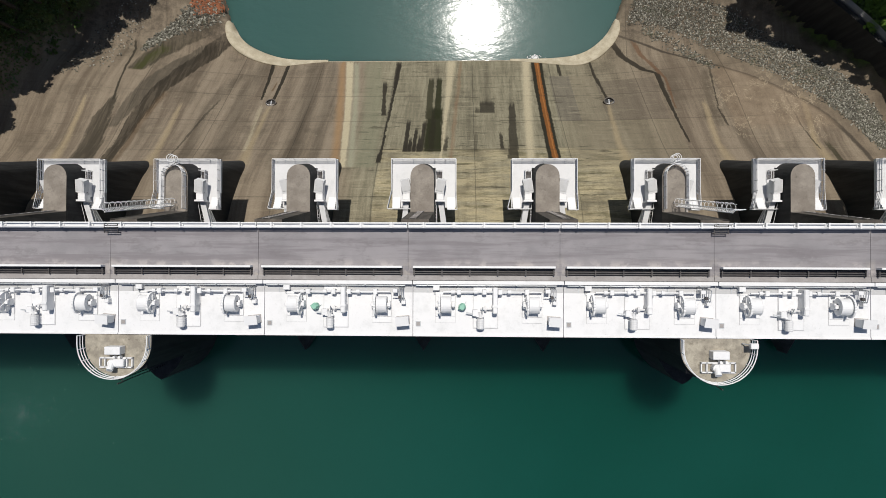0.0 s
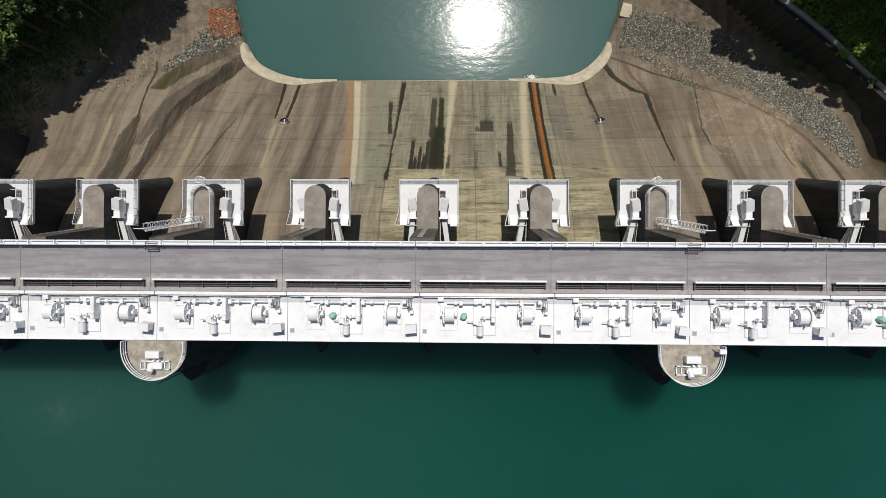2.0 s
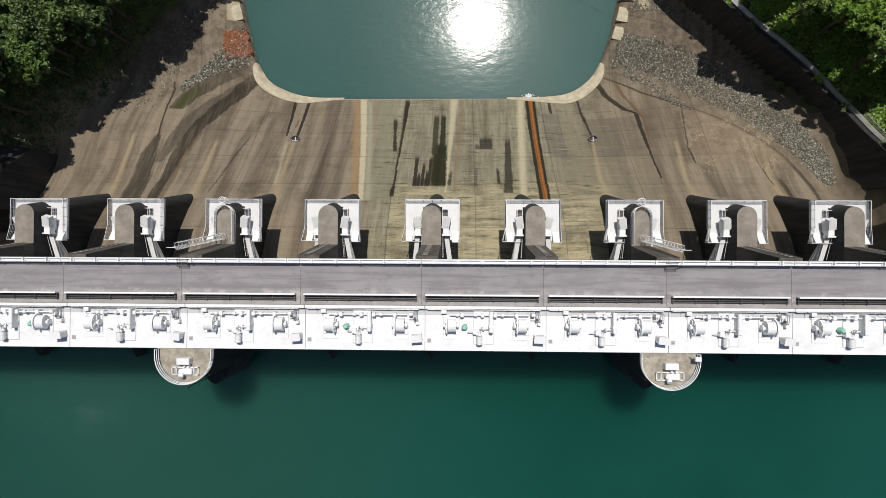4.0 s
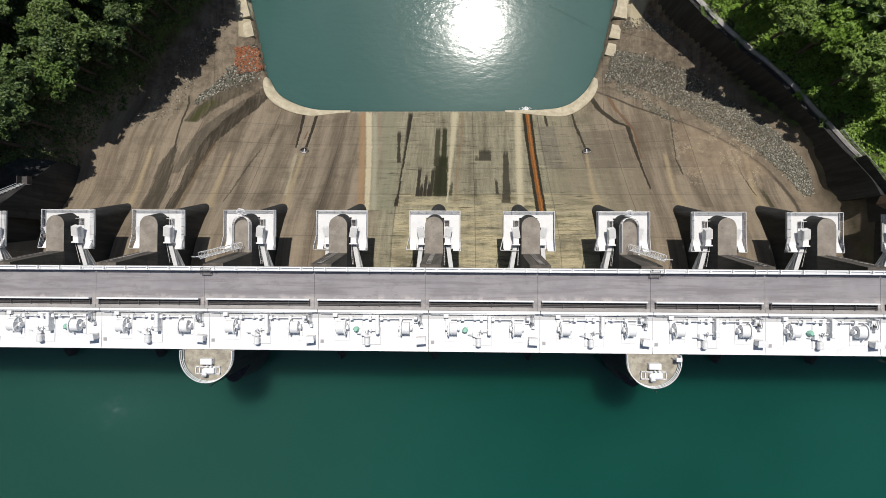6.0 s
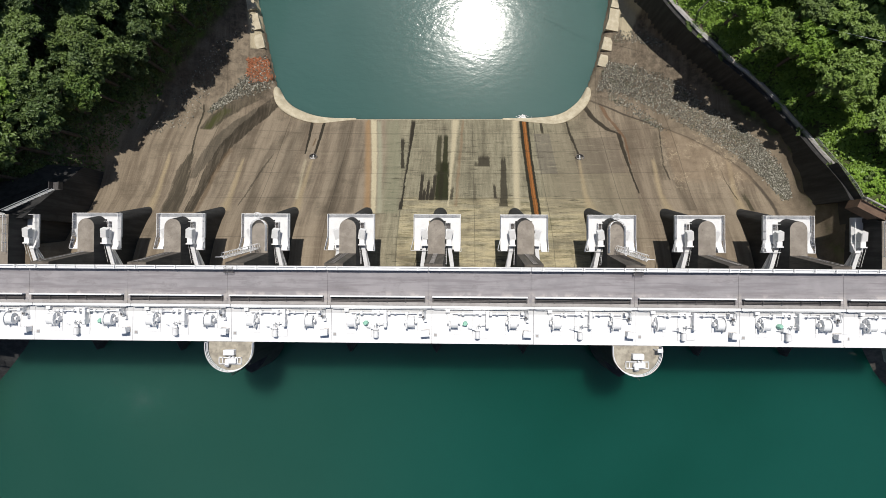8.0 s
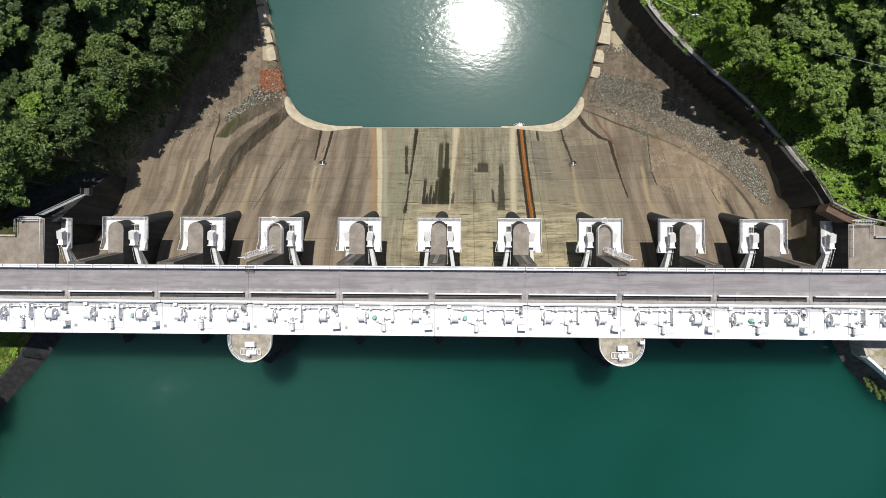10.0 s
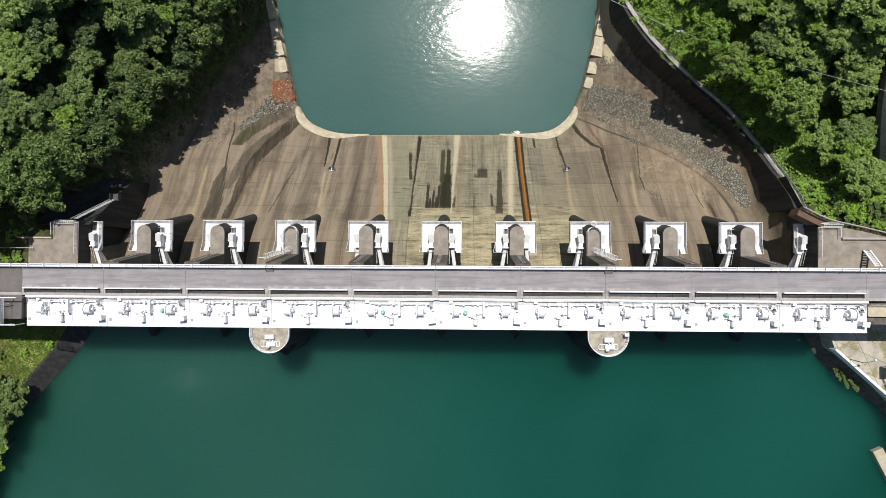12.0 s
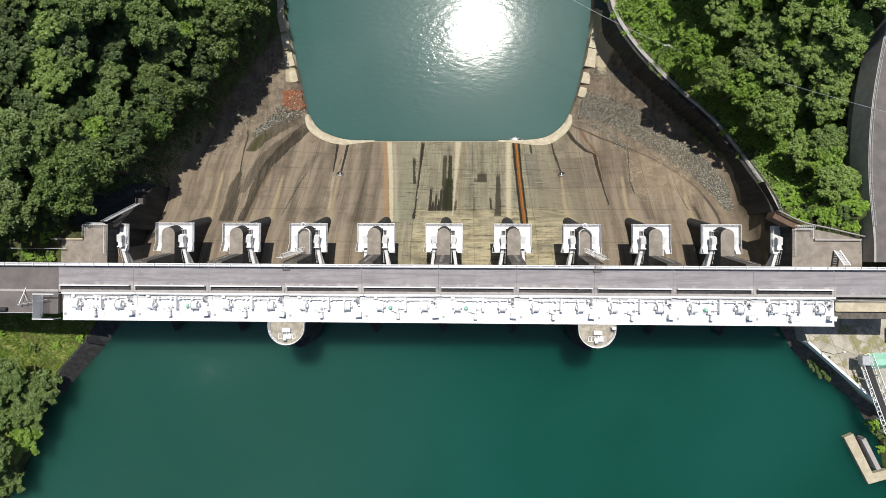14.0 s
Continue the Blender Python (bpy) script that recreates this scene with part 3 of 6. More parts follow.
BANK_L = [(20, -68.5), (31.9, -69.4), (39.8, -66.9), (49.7, -64), (61, -60.4), (72, -54.8), (80, -50), (90, -46.8), (100, -47), (120, -51.5), (400, -84)]
BANK_R = [(20, 68.0), (33, 67.2), (36.3, 67.9), (42.6, 67.8), (50.5, 65.9), (57.5, 62.0), (64, 55.5), (69.9, 49.9), (77.2, 44.0), (86.9, 38.8), (97, 39.3), (120, 44.5), (400, 72)]
SHORE_L = [(-400, -180), (-80, -110), (-40, -94), (-25.5, -87.6), (-15.8, -83), (-8.7, -81.8), (-3.2, -78.2), (3.4, -72.2), (8.2, -68.6), (14, -66.5), (26, -66.5)]
SHORE_R = [(-400, 180), (-80, 110), (-40, 96), (-21.8, 88.5), (-8.8, 86.3), (-4.2, 83), (0.3, 76.2), (4.9, 71.7), (9.5, 69.4), (15, 67.6), (26, 67.6)]
PATH_Z = [(30, -3.5), (33, -3.9), (36.3, -7), (42.6, -14), (50.5, -20.5), (57.5, -23.5), (64, -25.3), (69.9, -26), (77.2, -27), (86.7, -28), (100, -29), (400, -30)]
PY = [14, 20, 26, 30, 33, 36, 40, 44.75, 50, 54.2, 55.5, 57, 400]
PZ = [-8.3, -8.6, -11.5, -14.8, -18.2, -22, -26.6, -32, -37.6, -41.6, -42.75, -46, -46]
WATER, TAIL = -4.0, -42.95


def ground_height(x, y):
    rough = 0.25 * np.sin(x * 0.31 + 1.3 * np.sin(y * 0.17)) * np.sin(y * 0.27 + x * 0.05)
    # downstream
    ax = np.abs(x + 0.5)
    chute = np.interp(y, PY[:-2] + [400], PZ[:-2] + [PZ[-3]]) + 0.30 * np.maximum(0, ax - 28) * smooth01(30, 52, y)
    pl, pr = curve_at(POOL_L, y), curve_at(POOL_R, y)
    out = np.maximum(pl - x, x - pr)
    bank = -43.1 + 1.9 * smooth01(59, 66, y) + 0.34 * np.maximum(out, 0)
    blend = smooth01(52, 68, y)
    sides = np.where(out > 0, chute * (1 - blend) + np.maximum(bank, -43.2) * blend, chute)
    chute = np.where(y > 55.5, np.where(out < 0, np.maximum(-47.0, -42.8 + out * 3.0), np.maximum(sides, -42.8)), np.where(ax > 36, sides, chute))
    bl, br = curve_at(BANK_L, y), curve_at(BANK_R, y)
    dl, dr = np.maximum(0, bl - x), np.maximum(0, x - br)
    left = chute + np.minimum(dl, 6) * 2.3 + np.clip(dl - 6, 0, 12) * 0.9 + np.maximum(dl - 18, 0) * 0.5 + rough * np.minimum(dl, 3)
    left = np.where(y < 34, np.minimum(left, 1.8 + np.maximum(dl - 18, 0) * 0.3), left)
    pz = curve_at(PATH_Z, y)
    f = np.clip(dr / 1.6, 0, 1)
    right = chute * (1 - f) + f * np.minimum(pz + np.clip(dr - 3.2, 0, 40) * 0.95, 4.4) + rough * np.clip(dr - 4, 0, 2)
    right = np.where(y < 32, np.minimum(right, 1.9), right)
    down = np.where(dl > 0, left, np.where(dr > 0, right, chute))
    # upstream
    sl, sr = curve_at(SHORE_L, y) - x, x - curve_at(SHORE_R, y)
    up = np.full_like(x, -13.0)
    up = np.where(sl > 0, np.minimum(-1.9, -9 + sl * 1.9) + np.clip(sl - 5, 0, 60) * 0.12 * (1 + smooth01(3, -30, y)) + rough * 0.8, up)
    up = np.where(sr > 0, np.minimum(-2.4, -9 + sr * 2.6) + np.clip(sr - 9, 0, 60) * 0.35 * smooth01(8, -4, y), up)
    z = np.where(y < 14.0, up, down)
    return np.where((y >= 14.0) & (y < 26.0) & (sl > 0), np.minimum(1.6, -1.9 + sl * 0.3), z)


def build_ground():
    xs = np.concatenate([np.linspace(-1500, -180, 12), np.linspace(-170, -100, 24), np.arange(-98, -50, 1.0), np.arange(-50, 50, 0.5), np.arange(50, 98.1, 1.0), np.linspace(100, 170, 24), np.linspace(180, 1500, 12)])
    ys = np.concatenate([np.linspace(-1500, -120, 12), np.linspace(-110, -32, 27), np.arange(-30, 13.7, 1.0), [13.95, 14.05], np.arange(15, 53, 1.0), np.arange(53, 72, 0.5), np.arange(72, 150.1, 1.0), np.linspace(155, 240, 18), np.linspace(260, 1500, 12)])
    gx, gy = np.meshgrid(xs, ys)
    gz = ground_height(gx, gy)
    nx, ny = len(xs), len(ys)
    verts = np.stack([gx, gy, gz], -1).reshape(-1, 3)
    i = np.arange((ny - 1) * nx).reshape(ny - 1, nx)[:, :-1].ravel()
    faces = np.stack([i, i + 1, i + nx + 1, i + nx], 1)
    me = bpy.data.meshes.new("ground")
    me.from_pydata(verts.tolist(), [], faces.tolist())
    for mt in CHUTE:
        me.materials.append(mt)
    mid = gx[:-1, :-1].ravel() + 0.25
    me.polygons.foreach_set("material_index", np.where(mid < -22, 0, np.where(mid > 24, 2, 1)).astype(np.int32))
    me.polygons.foreach_set("use_smooth", [True] * len(me.polygons))
    ob = new("ground", me)
    return tagged(ob, "weathered brown concrete spillway chute fanning out between wooded banks", "ground", kind="structure")


ground = build_ground()


def height(x, y):
    return float(ground_height(np.array([float(x)]), np.array([float(y)]))[0])


def water_sheet(name, x0, x1, y0, y1, z, material, label):
    ob = part(name, Shape().poly([(x0, y0, z), (x1, y0, z), (x1, y1, z), (x0, y1, z)], [(0, 1, 2, 3)]), material)
    return tagged(ob, label, "water", kind="structure")


water_sheet("water", -600, 600, -1400, 14.0, WATER, RESERVOIR, "still deep green reservoir water above the dam")
water_sheet("water_pool", -200, 200, 54.0, 1400, TAIL, TAILWATER, "rippled teal water of the stilling pool below the dam")


def strip_wall(name, plan, z0, z1, width, material, label, category="wall"):
    """A wall with thickness along a plan line; z1 may be one height or one per point."""
    s = Shape()
    tops = z1 if isinstance(z1, (list, tuple)) else [z1] * len(plan)
    pts, n = [], len(plan)
    for i, (x, y) in enumerate(plan):
        a, b = Vector(plan[max(i - 1, 0)]), Vector(plan[min(i + 1, n - 1)])
        d = (b - a).normalized()
        nrm = Vector((-d.y, d.x)) * (width[i] if isinstance(width, list) else width) / 2
        pts += [(x - nrm.x, y - nrm.y, z0), (x + nrm.x, y + nrm.y, z0), (x + nrm.x, y + nrm.y, tops[i]), (x - nrm.x, y - nrm.y, tops[i])]
    fs = [(0, 1, 2, 3), tuple(4 * n - 4 + k for k in (3, 2, 1, 0))]
    for i in range(n - 1):
        a, b = 4 * i, 4 * i + 4
        fs += [(a + k, b + k, b + (k + 1) % 4, a + (k + 1) % 4) for k in range(4)]
    s.poly(pts, fs)
    bm = bmesh.new()
    me = s.mesh(name, material)
    bm.from_mesh(me)
    bmesh.ops.recalc_face_normals(bm, faces=bm.faces)
    bm.to_mesh(me)
    bm.free()
    return tagged(new(name, me), label, category, kind="structure")


# pale kerb round the pool's near corners and along its sides
def resample(points, step):
    out = []
    for (xa, ya), (xb, yb) in zip(points, points[1:]):
        n = max(1, int(math.hypot(xb - xa, yb - ya) / step))
        out += [(xa + (xb - xa) * i / n, ya + (yb - ya) * i / n) for i in range(n)]
    return out + [points[-1]]


def rounded(points, rounds=3):
    for _ in range(rounds):
        nxt = [points[0]]
        for a, b in zip(points, points[1:]):
            nxt += [(a[0] * 0.75 + b[0] * 0.25, a[1] * 0.75 + b[1] * 0.25), (a[0] * 0.25 + b[0] * 0.75, a[1] * 0.25 + b[1] * 0.75)]
        points = nxt + [points[-1]]
    return points


kerb_left = rounded([(-20, 55.2), (-27.3, 55.2), (-32.0, 56.4), (-36.6, 58.8), (-38.6, 62.6)], 3)
kerb_right = rounded([(33.6, 62.4), (32.0, 59.3), (27.8, 56.0), (22.0, 55.2), (14, 55.2)], 3)


def apron(name, line, turn, label):
    """A thin pale slab laid over the chute along the pool's rounded corner, wider towards its outer end."""
    pts, across = [], 7
    line = resample(line, 0.35)
    n = len(line)
    for i, (x, y) in enumerate(line):
        d = (Vector(line[min(i + 1, n - 1)]) - Vector(line[max(i - 1, 0)])).normalized()
        f = i / (n - 1)
        w = 0.45 + 1.9 * math.sin(math.pi * f ** 1.7)
        for k in range(across):
            o = -0.55 + k / (across - 1) * w
            px, py = x - d.y * o * turn, y + d.x * o * turn
            z = max(height(px, py), height(px + 0.4, py), height(px - 0.4, py), -42.8) + 0.16
            pts += [(px, py, z), (px, py, z - 4.0 if k in (0, across - 1) else z - 0.6)]
    r = across * 2
    fs = []
    for i in range(n - 1):
        for k in range(across - 1):
            a = i * r + k * 2
            fs += [(a, a + 2, a + r + 2, a + r), (a + 1, a + r + 1, a + r + 3, a + 3)]
        a, b = i * r, i * r + r - 2
        fs += [(a, a + r, a + r + 1, a + 1), (b, b + 1, b + r + 1, b + r)]
    me = Shape().poly(pts, fs).mesh(name, PALE_CONC)
    me.polygons.foreach_set("use_smooth", [True] * len(me.polygons))
    return tagged(new(name, me), label, "kerb", kind="structure")


apron("kerb_pool_left", [(x, y) for x, y in kerb_left], 1, "pale worn concrete apron along the stilling pool corner")
apron("kerb_pool_right", [(x, y) for x, y in reversed(kerb_right)], -1, "pale worn concrete apron along the stilling pool corner")
strip_wall("sill_pool", [(-20, 55.2), (0, 55.2), (14, 55.2)], -45.5, -42.62, 0.45, PALE_CONC, "thin pale concrete sill between chute and pool", "kerb")
def bank_edge(name, line, out, spans, label):
    """Broken lengths of the pale edge wall beside the pool."""
    for k, (y0, y1, w, top) in enumerate(spans):
        ys = np.linspace(y0, y1, max(3, int((y1 - y0) / 1.5)))
        plan = [(float(curve_at(line, q)) + out * (0.2 + w / 2), float(q)) for q in ys]
        strip_wall(name, plan, -47, [top + 0.25 * math.sin(i * 1.7 + k) for i in range(len(plan))], [w * (1 + 0.12 * math.sin(i * 2.3 + k)) for i in range(len(plan))], PALE_CONC, label)


bank_edge("wall_pool_left", POOL_L, -1, [(71.4, 74.6, 2.0, -40.5), (75.6, 79.4, 2.2, -40.4), (80.2, 84.6, 2.0, -40.3), (85.2, 118, 1.7, -40.2)], "pale concrete bank edge along the pool, stained and broken")
bank_edge("wall_pool_right", POOL_R, 1, [(67.0, 69.6, 1.9, -40.5), (70.6, 73.6, 2.1, -40.4), (75.0, 80.0, 2.6, -40.2), (80.2, 118, 1.8, -40.1)], "pale concrete bank edge along the pool, stained and broken")

# dark shore walls of the reservoir
def slope_wall(name, ys, line, inland, z_foot, z_top, material, label):
    """A battered wall from the water line up to the bank."""
    pts, n = [], len(ys)
    for y in ys:
        x = float(curve_at(line, y))
        pts += [(x - 0.3 * np.sign(inland), y, z_foot - 3), (x, y, z_foot), (x + inland, y + 0.6, z_top), (x + inland * 1.15, y + 0.7, z_top), (x + inland * 1.15, y + 0.7, z_foot - 3)]
    fs = [tuple(range(5)), tuple(5 * n - 1 - k for k in range(5))]
    for i in range(n - 1):
        fs += [(5 * i + k, 5 * i + 5 + k, 5 * i + 5 + (k + 1) % 5, 5 * i + (k + 1) % 5) for k in range(5)]
    me = Shape().poly(pts, fs).mesh(name, material)
    bm = bmesh.new()
    bm.from_mesh(me)
    bmesh.ops.recalc_face_normals(bm, faces=bm.faces)
    bm.to_mesh(me)
    bm.free()
    return tagged(new(name, me), label, "wall", kind="structure")


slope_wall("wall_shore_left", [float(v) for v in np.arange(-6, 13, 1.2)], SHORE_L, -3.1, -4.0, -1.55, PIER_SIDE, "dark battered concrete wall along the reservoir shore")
slope_wall("wall_shore_right", [float(v) for v in np.arange(-9, 13, 1.2)], SHORE_R, 2.4, -4.0, -0.6, STAINED, "dark battered concrete wall along the reservoir shore")


# ---- the dam: piers, gates, decks ----
ROAD_Z, HOIST_Z, TOP_Z = 13.0, 12.35, 1.4
ROAD_N, ROAD_S = 21.5, 17.2      # downstream and upstream edges of the carriageway


def pier(x):
    """Concrete gate pier: cutwater nose, sides and a battered rounded tail."""
    t = thing("gate_pier", (x, 0, 0), "tall concrete gate pier, its sides near-black from stain and painted-in shade, with a rounded brown top", "pier", "gate piers")
    hw = 1.33
    s = Shape()
    # plan outline at a height, with its own tail position
    def outline(tail, nose):
        pts = [(-hw, nose + 2.2), (0, nose), (hw, nose + 2.2)]
        pts += [(hw * math.cos(a), tail - hw + hw * math.sin(a)) for a in [math.pi * i / 12 for i in range(13)]]
        return pts
    levels = [(-26.0, 34.6, 7.9), (-18.5, 33.0, 7.9), (-9.0, 31.3, 7.9), (-2.0, 29.95, 7.9), (TOP_Z, 29.35, 11.9)]
    n = len(outline(0, 0))
    pts = [(px, py, z) for z, tail, nose in levels for px, py in outline(tail, nose)]
    fs = [(r * n + i, r * n + (i + 1) % n, (r + 1) * n + (i + 1) % n, (r + 1) * n + i) for r in range(len(levels) - 1) for i in range(n)]
    fs += [tuple(range((len(levels) - 1) * n, len(levels) * n))]
    s.poly(pts, fs)
    # lit top and shaded sides are put into two tones of the concrete
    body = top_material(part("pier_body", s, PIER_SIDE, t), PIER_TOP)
    # raised block that carries the road, with a sloped rear face
    r = Shape()
    prof = [(12.2, TOP_Z - 0.3), (24.0, TOP_Z - 0.3), (24.0, TOP_Z + 0.02), (22.5, 11.9), (12.2, 10.8)]
    k = len(prof)
    r.poly([(-hw, y, z) for y, z in prof] + [(hw, y, z) for y, z in prof],
           [tuple(range(k)), tuple(range(2 * k - 1, k - 1, -1))] + [(i, k + i, k + (i + 1) % k, (i + 1) % k) for i in range(k)])
    part("pier_shoulder", r, STAINED, t, "dark sloping concrete shoulder of the pier")
    return t


first = pier(PIER_X[0])
piers = [first] + [copy_thing(first, Matrix.Translation((x, 0, 0))) for x in PIER_X[1:]]


def rail_run(s, pts, h, r=0.035, bars=3, post=1.6, post_r=None):
    """Posts and bars of a railing along a line of floor points."""
    for a, b in zip(pts, pts[1:]):
        a, b = Vector(a), Vector(b)
        for k in range(bars):
            z = Vector((0, 0, h * (k + 1) / bars))
            s.tube(a + z, b + z, r, 5)
        n = max(1, int(round((b - a).length / post)))
        for i in range(n + 1):
            p = a.lerp(b, i / n)
            s.tube(p, p + Vector((0, 0, h)), post_r or r, 5)
    return s


def trunnion_platform(x, k):
    """White steel platform round the pier's tail, with railings, steps and a hatch."""
    side = -1 if k <= 0 else 1
    t = thing("trunnion_platform", (x, 0, 0), "white steel platform wrapped round the pier tail with railings", "platform", "trunnion platforms")
    z, w = -2.0, 3.75
    f = Shape()
    f.box(-w, w, 29.42, 30.40, z - 0.25, z)
    f.box(-w, -1.36, 24.75, 29.42, z - 0.25, z)
    f.box(1.36, w, 24.75, 29.42, z - 0.25, z)
    part("floor", f, PLATFORM, t)
    g = Shape()
    for gx in (-3.4, -2.2, -1.5, 1.5, 2.2, 3.4):
        g.box(gx - 0.1, gx + 0.1, 24.65, 30.25, z - 0.75, z - 0.25)
    part("girder", g, STEEL, t)
    e = Shape()
    e.box(-w - 0.06, w + 0.06, 30.40, 30.46, z - 0.3, z + 0.14)
    e.box(-w - 0.06, -w, 26.45, 30.40, z - 0.3, z + 0.12)
    e.box(w, w + 0.06, 26.45, 30.40, z - 0.3, z + 0.12)
    part("kick_plate", e, WHITE, t)
    r = Shape()
    c = 0.45
    line = [(-1.5, 24.55, z), (-w - c, 24.55, z), (-w - c, 24.75, z), (-w, 26.65, z), (-w, 30.35, z), (w, 30.35, z), (w, 26.65, z), (w + c * 0.3, 24.75, z), (w + c * 0.3, 24.45, z), (2.8, 24.45, z)]
    rail_run(r, line, 1.1, 0.035, 4, 1.25)
    part("railing", r, WHITE, t)
    for sx in (-1, 1):
        st = Shape()
        for i in range(5):
            st.box(*sorted((sx * 2.75, sx * 3.65)), 24.50 + i * 0.28, 24.80 + i * 0.28, z, z + 0.95 - i * 0.19)
        part("steps", st, WHITE, t)
    h = Shape()
    rail_run(h, [(-side * 1.45, 29.05, z), (-side * 2.2, 29.05, z), (-side * 2.2, 28.05, z)], 1.0, 0.03, 3, 0.5)
    part("hatch_rail", h, WHITE, t)
    hp = Shape().box(*sorted((-side * 1.45, -side * 2.15)), 28.10, 29.00, z, z + 0.03)
    part("hatch", hp, DARK_METAL, t, "dark open grating hatch")
    return t


for k, x in zip(range(-4, 5), PIER_X):
    trunnion_platform(x, k)


def gate_arm(t, px, sx):
    """Trunnion block with its cover, and the radial arms down to the gate, on the side of a pier at px."""
    cx = px + sx * 1.95
    b = Shape().beam((cx + sx * 0.18, 27.8, -0.15), (cx - sx * 0.1, 26.45, -0.72), 1.02, 0.98)
    block = part("trunnion_box", b, WHITE, t)
    part("cover_plate", Shape().beam((cx + sx * 0.16, 27.7, 0.38), (cx - sx * 0.08, 26.5, -0.14), 0.86, 0.06), STEEL, block)
    # dark plate drawn for the shade inside the box's open end
    part("opening", Shape().beam((cx - sx * 0.1, 26.46, -0.72), (cx - sx * 0.12, 26.40, -0.745), 0.8, 0.76), DARK_METAL, block, "dark end plate drawn for the shaded inside of the trunnion box")
    n = Shape()
    n.box(cx - 0.42, cx + 0.42, 25.5, 26.3, -1.4, -0.3, 0.05)
    n.box(cx - 0.55, cx + 0.55, 25.3, 25.5, -1.6, -0.2)
    n.box(cx - 0.3, cx + 0.3, 25.95, 27.65, -2.0, -1.1)
    part("yoke", n, WHITE, t)
    for nm, zz in (("upper_arm", -3.4), ("lower_arm", -7.4)):
        a = Shape()
        a.beam((cx, 25.65, -1.0), (cx + sx * 1.1, 17.4, zz), 0.62, 0.12)
        a.beam((cx, 25.65, -1.5), (cx + sx * 1.1, 17.4, zz - 0.5), 0.62, 0.10)
        a.beam((cx, 25.65, -1.25), (cx + sx * 1.1, 17.4, zz - 0.25), 0.10, 0.5)
        for i in range(1, 9):
            p = Vector((cx, 25.65, -1.25)).lerp(Vector((cx + sx * 1.1, 17.4, zz - 0.25)), i / 9)
            a.box(p.x - 0.3, p.x + 0.3, p.y - 0.03, p.y + 0.03, p.z - 0.24, p.z + 0.26)
        part(nm, a, STEEL, t)
    l = Shape()
    lx = cx - sx * 0.65
    for dx in (-0.2, 0.2):
        l.tube((lx + dx, 25.2, -1.9), (lx + dx, 22.3, -3.1), 0.03, 5)
        l.tube((lx + dx, 25.2, -1.0), (lx + dx, 22.3, -2.2), 0.03, 5)
    for i in range(8):
        l.tube((lx - 0.2, 25.1 - i * 0.38, -1.93 - i * 0.155), (lx + 0.2, 25.1 - i * 0.38, -1.93 - i * 0.155), 0.03, 5)
    part("access_ladder", l, WHITE, t)


def radial_gate(x, left=-7, right=7):
    t = thing("radial_gate", (x, 0, 0), "closed white radial spillway gate with boxed trunnions and arms", "gate", "spillway gates")
    s = Shape()
    c, r, n = Vector((0, 27.0, -0.5)), 10.0, 10
    prof = []
    for i in range(n + 1):
        a = radians(180 - 4 + (4 + 52) * i / n)
        prof.append((c.y + r * math.cos(a), c.z + r * math.sin(a)))
    w = 5.62
    pts = []
    for y, z in prof:
        pts += [(-w, y, z), (w, y, z), (w, y + 0.12, z), (-w, y + 0.12, z)]
    fs = [(0, 1, 2, 3), tuple(4 * n + q for q in (3, 2, 1, 0))]
    for i in range(n):
        fs += [(4 * i + q, 4 * i + 4 + q, 4 * i + 4 + (q + 1) % 4, 4 * i + (q + 1) % 4) for q in range(4)]
    s.poly(pts, fs)
    part("skin_plate", s, STEEL, t)
    g = Shape()
    for zz, yy in ((-3.4, 17.6), (-7.0, 19.6)):
        g.box(-w, w, yy, yy + 0.8, zz - 0.4, zz + 0.4)
    part("cross_girder", g, STEEL, t)
    gate_arm(t, left, 1)
    gate_arm(t, right, -1)
    return t


radial_gate(PIER_X[0] - 7, left=-5.9)
radial_gate(PIER_X[-1] + 7, right=5.9)
g0 = radial_gate(PIER_X[0] + 7)
for k in range(1, 8):
    copy_thing(g0, Matrix.Translation((PIER_X[0] + 7 + 14 * k, 0, 0)))

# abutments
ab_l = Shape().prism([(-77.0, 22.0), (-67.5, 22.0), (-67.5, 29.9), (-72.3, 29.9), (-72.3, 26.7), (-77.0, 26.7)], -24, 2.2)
top_material(tagged(part("wall_abutment_left", ab_l, PIER_SIDE), "stained concrete abutment with shade put into its dark sides and a brown top", "abutment", kind="structure"), PIER_TOP)
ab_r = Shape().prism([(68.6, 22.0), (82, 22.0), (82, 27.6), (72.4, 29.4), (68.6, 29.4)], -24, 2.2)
top_material(tagged(part("wall_abutment_right", ab_r, PIER_SIDE), "stained concrete abutment with shade put into its dark sides and a brown top", "abutment", kind="structure"), PIER_TOP)
# The wing walls' near-black tone stands in for the shade lying on them.
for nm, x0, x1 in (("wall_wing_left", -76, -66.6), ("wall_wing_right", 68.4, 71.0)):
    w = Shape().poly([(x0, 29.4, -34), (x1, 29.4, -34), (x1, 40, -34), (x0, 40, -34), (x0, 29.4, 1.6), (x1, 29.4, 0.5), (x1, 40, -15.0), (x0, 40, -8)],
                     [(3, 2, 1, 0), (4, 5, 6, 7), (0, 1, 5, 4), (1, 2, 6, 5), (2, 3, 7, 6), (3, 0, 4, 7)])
    tagged(part(nm, w, PIER_SIDE), "near-black concrete wing wall beside the chute, shade put into its colour", "wall", kind="structure")
for nm, x0, x1 in (("wall_block_left", -84, -67.6), ("wall_block_right", 68.7, 86)):
    tagged(part(nm, Shape().box(x0, x1, 12.9, 22.0, -14, 12.0), STAINED), "stained concrete block carrying the road on the bank", "abutment", kind="structure")


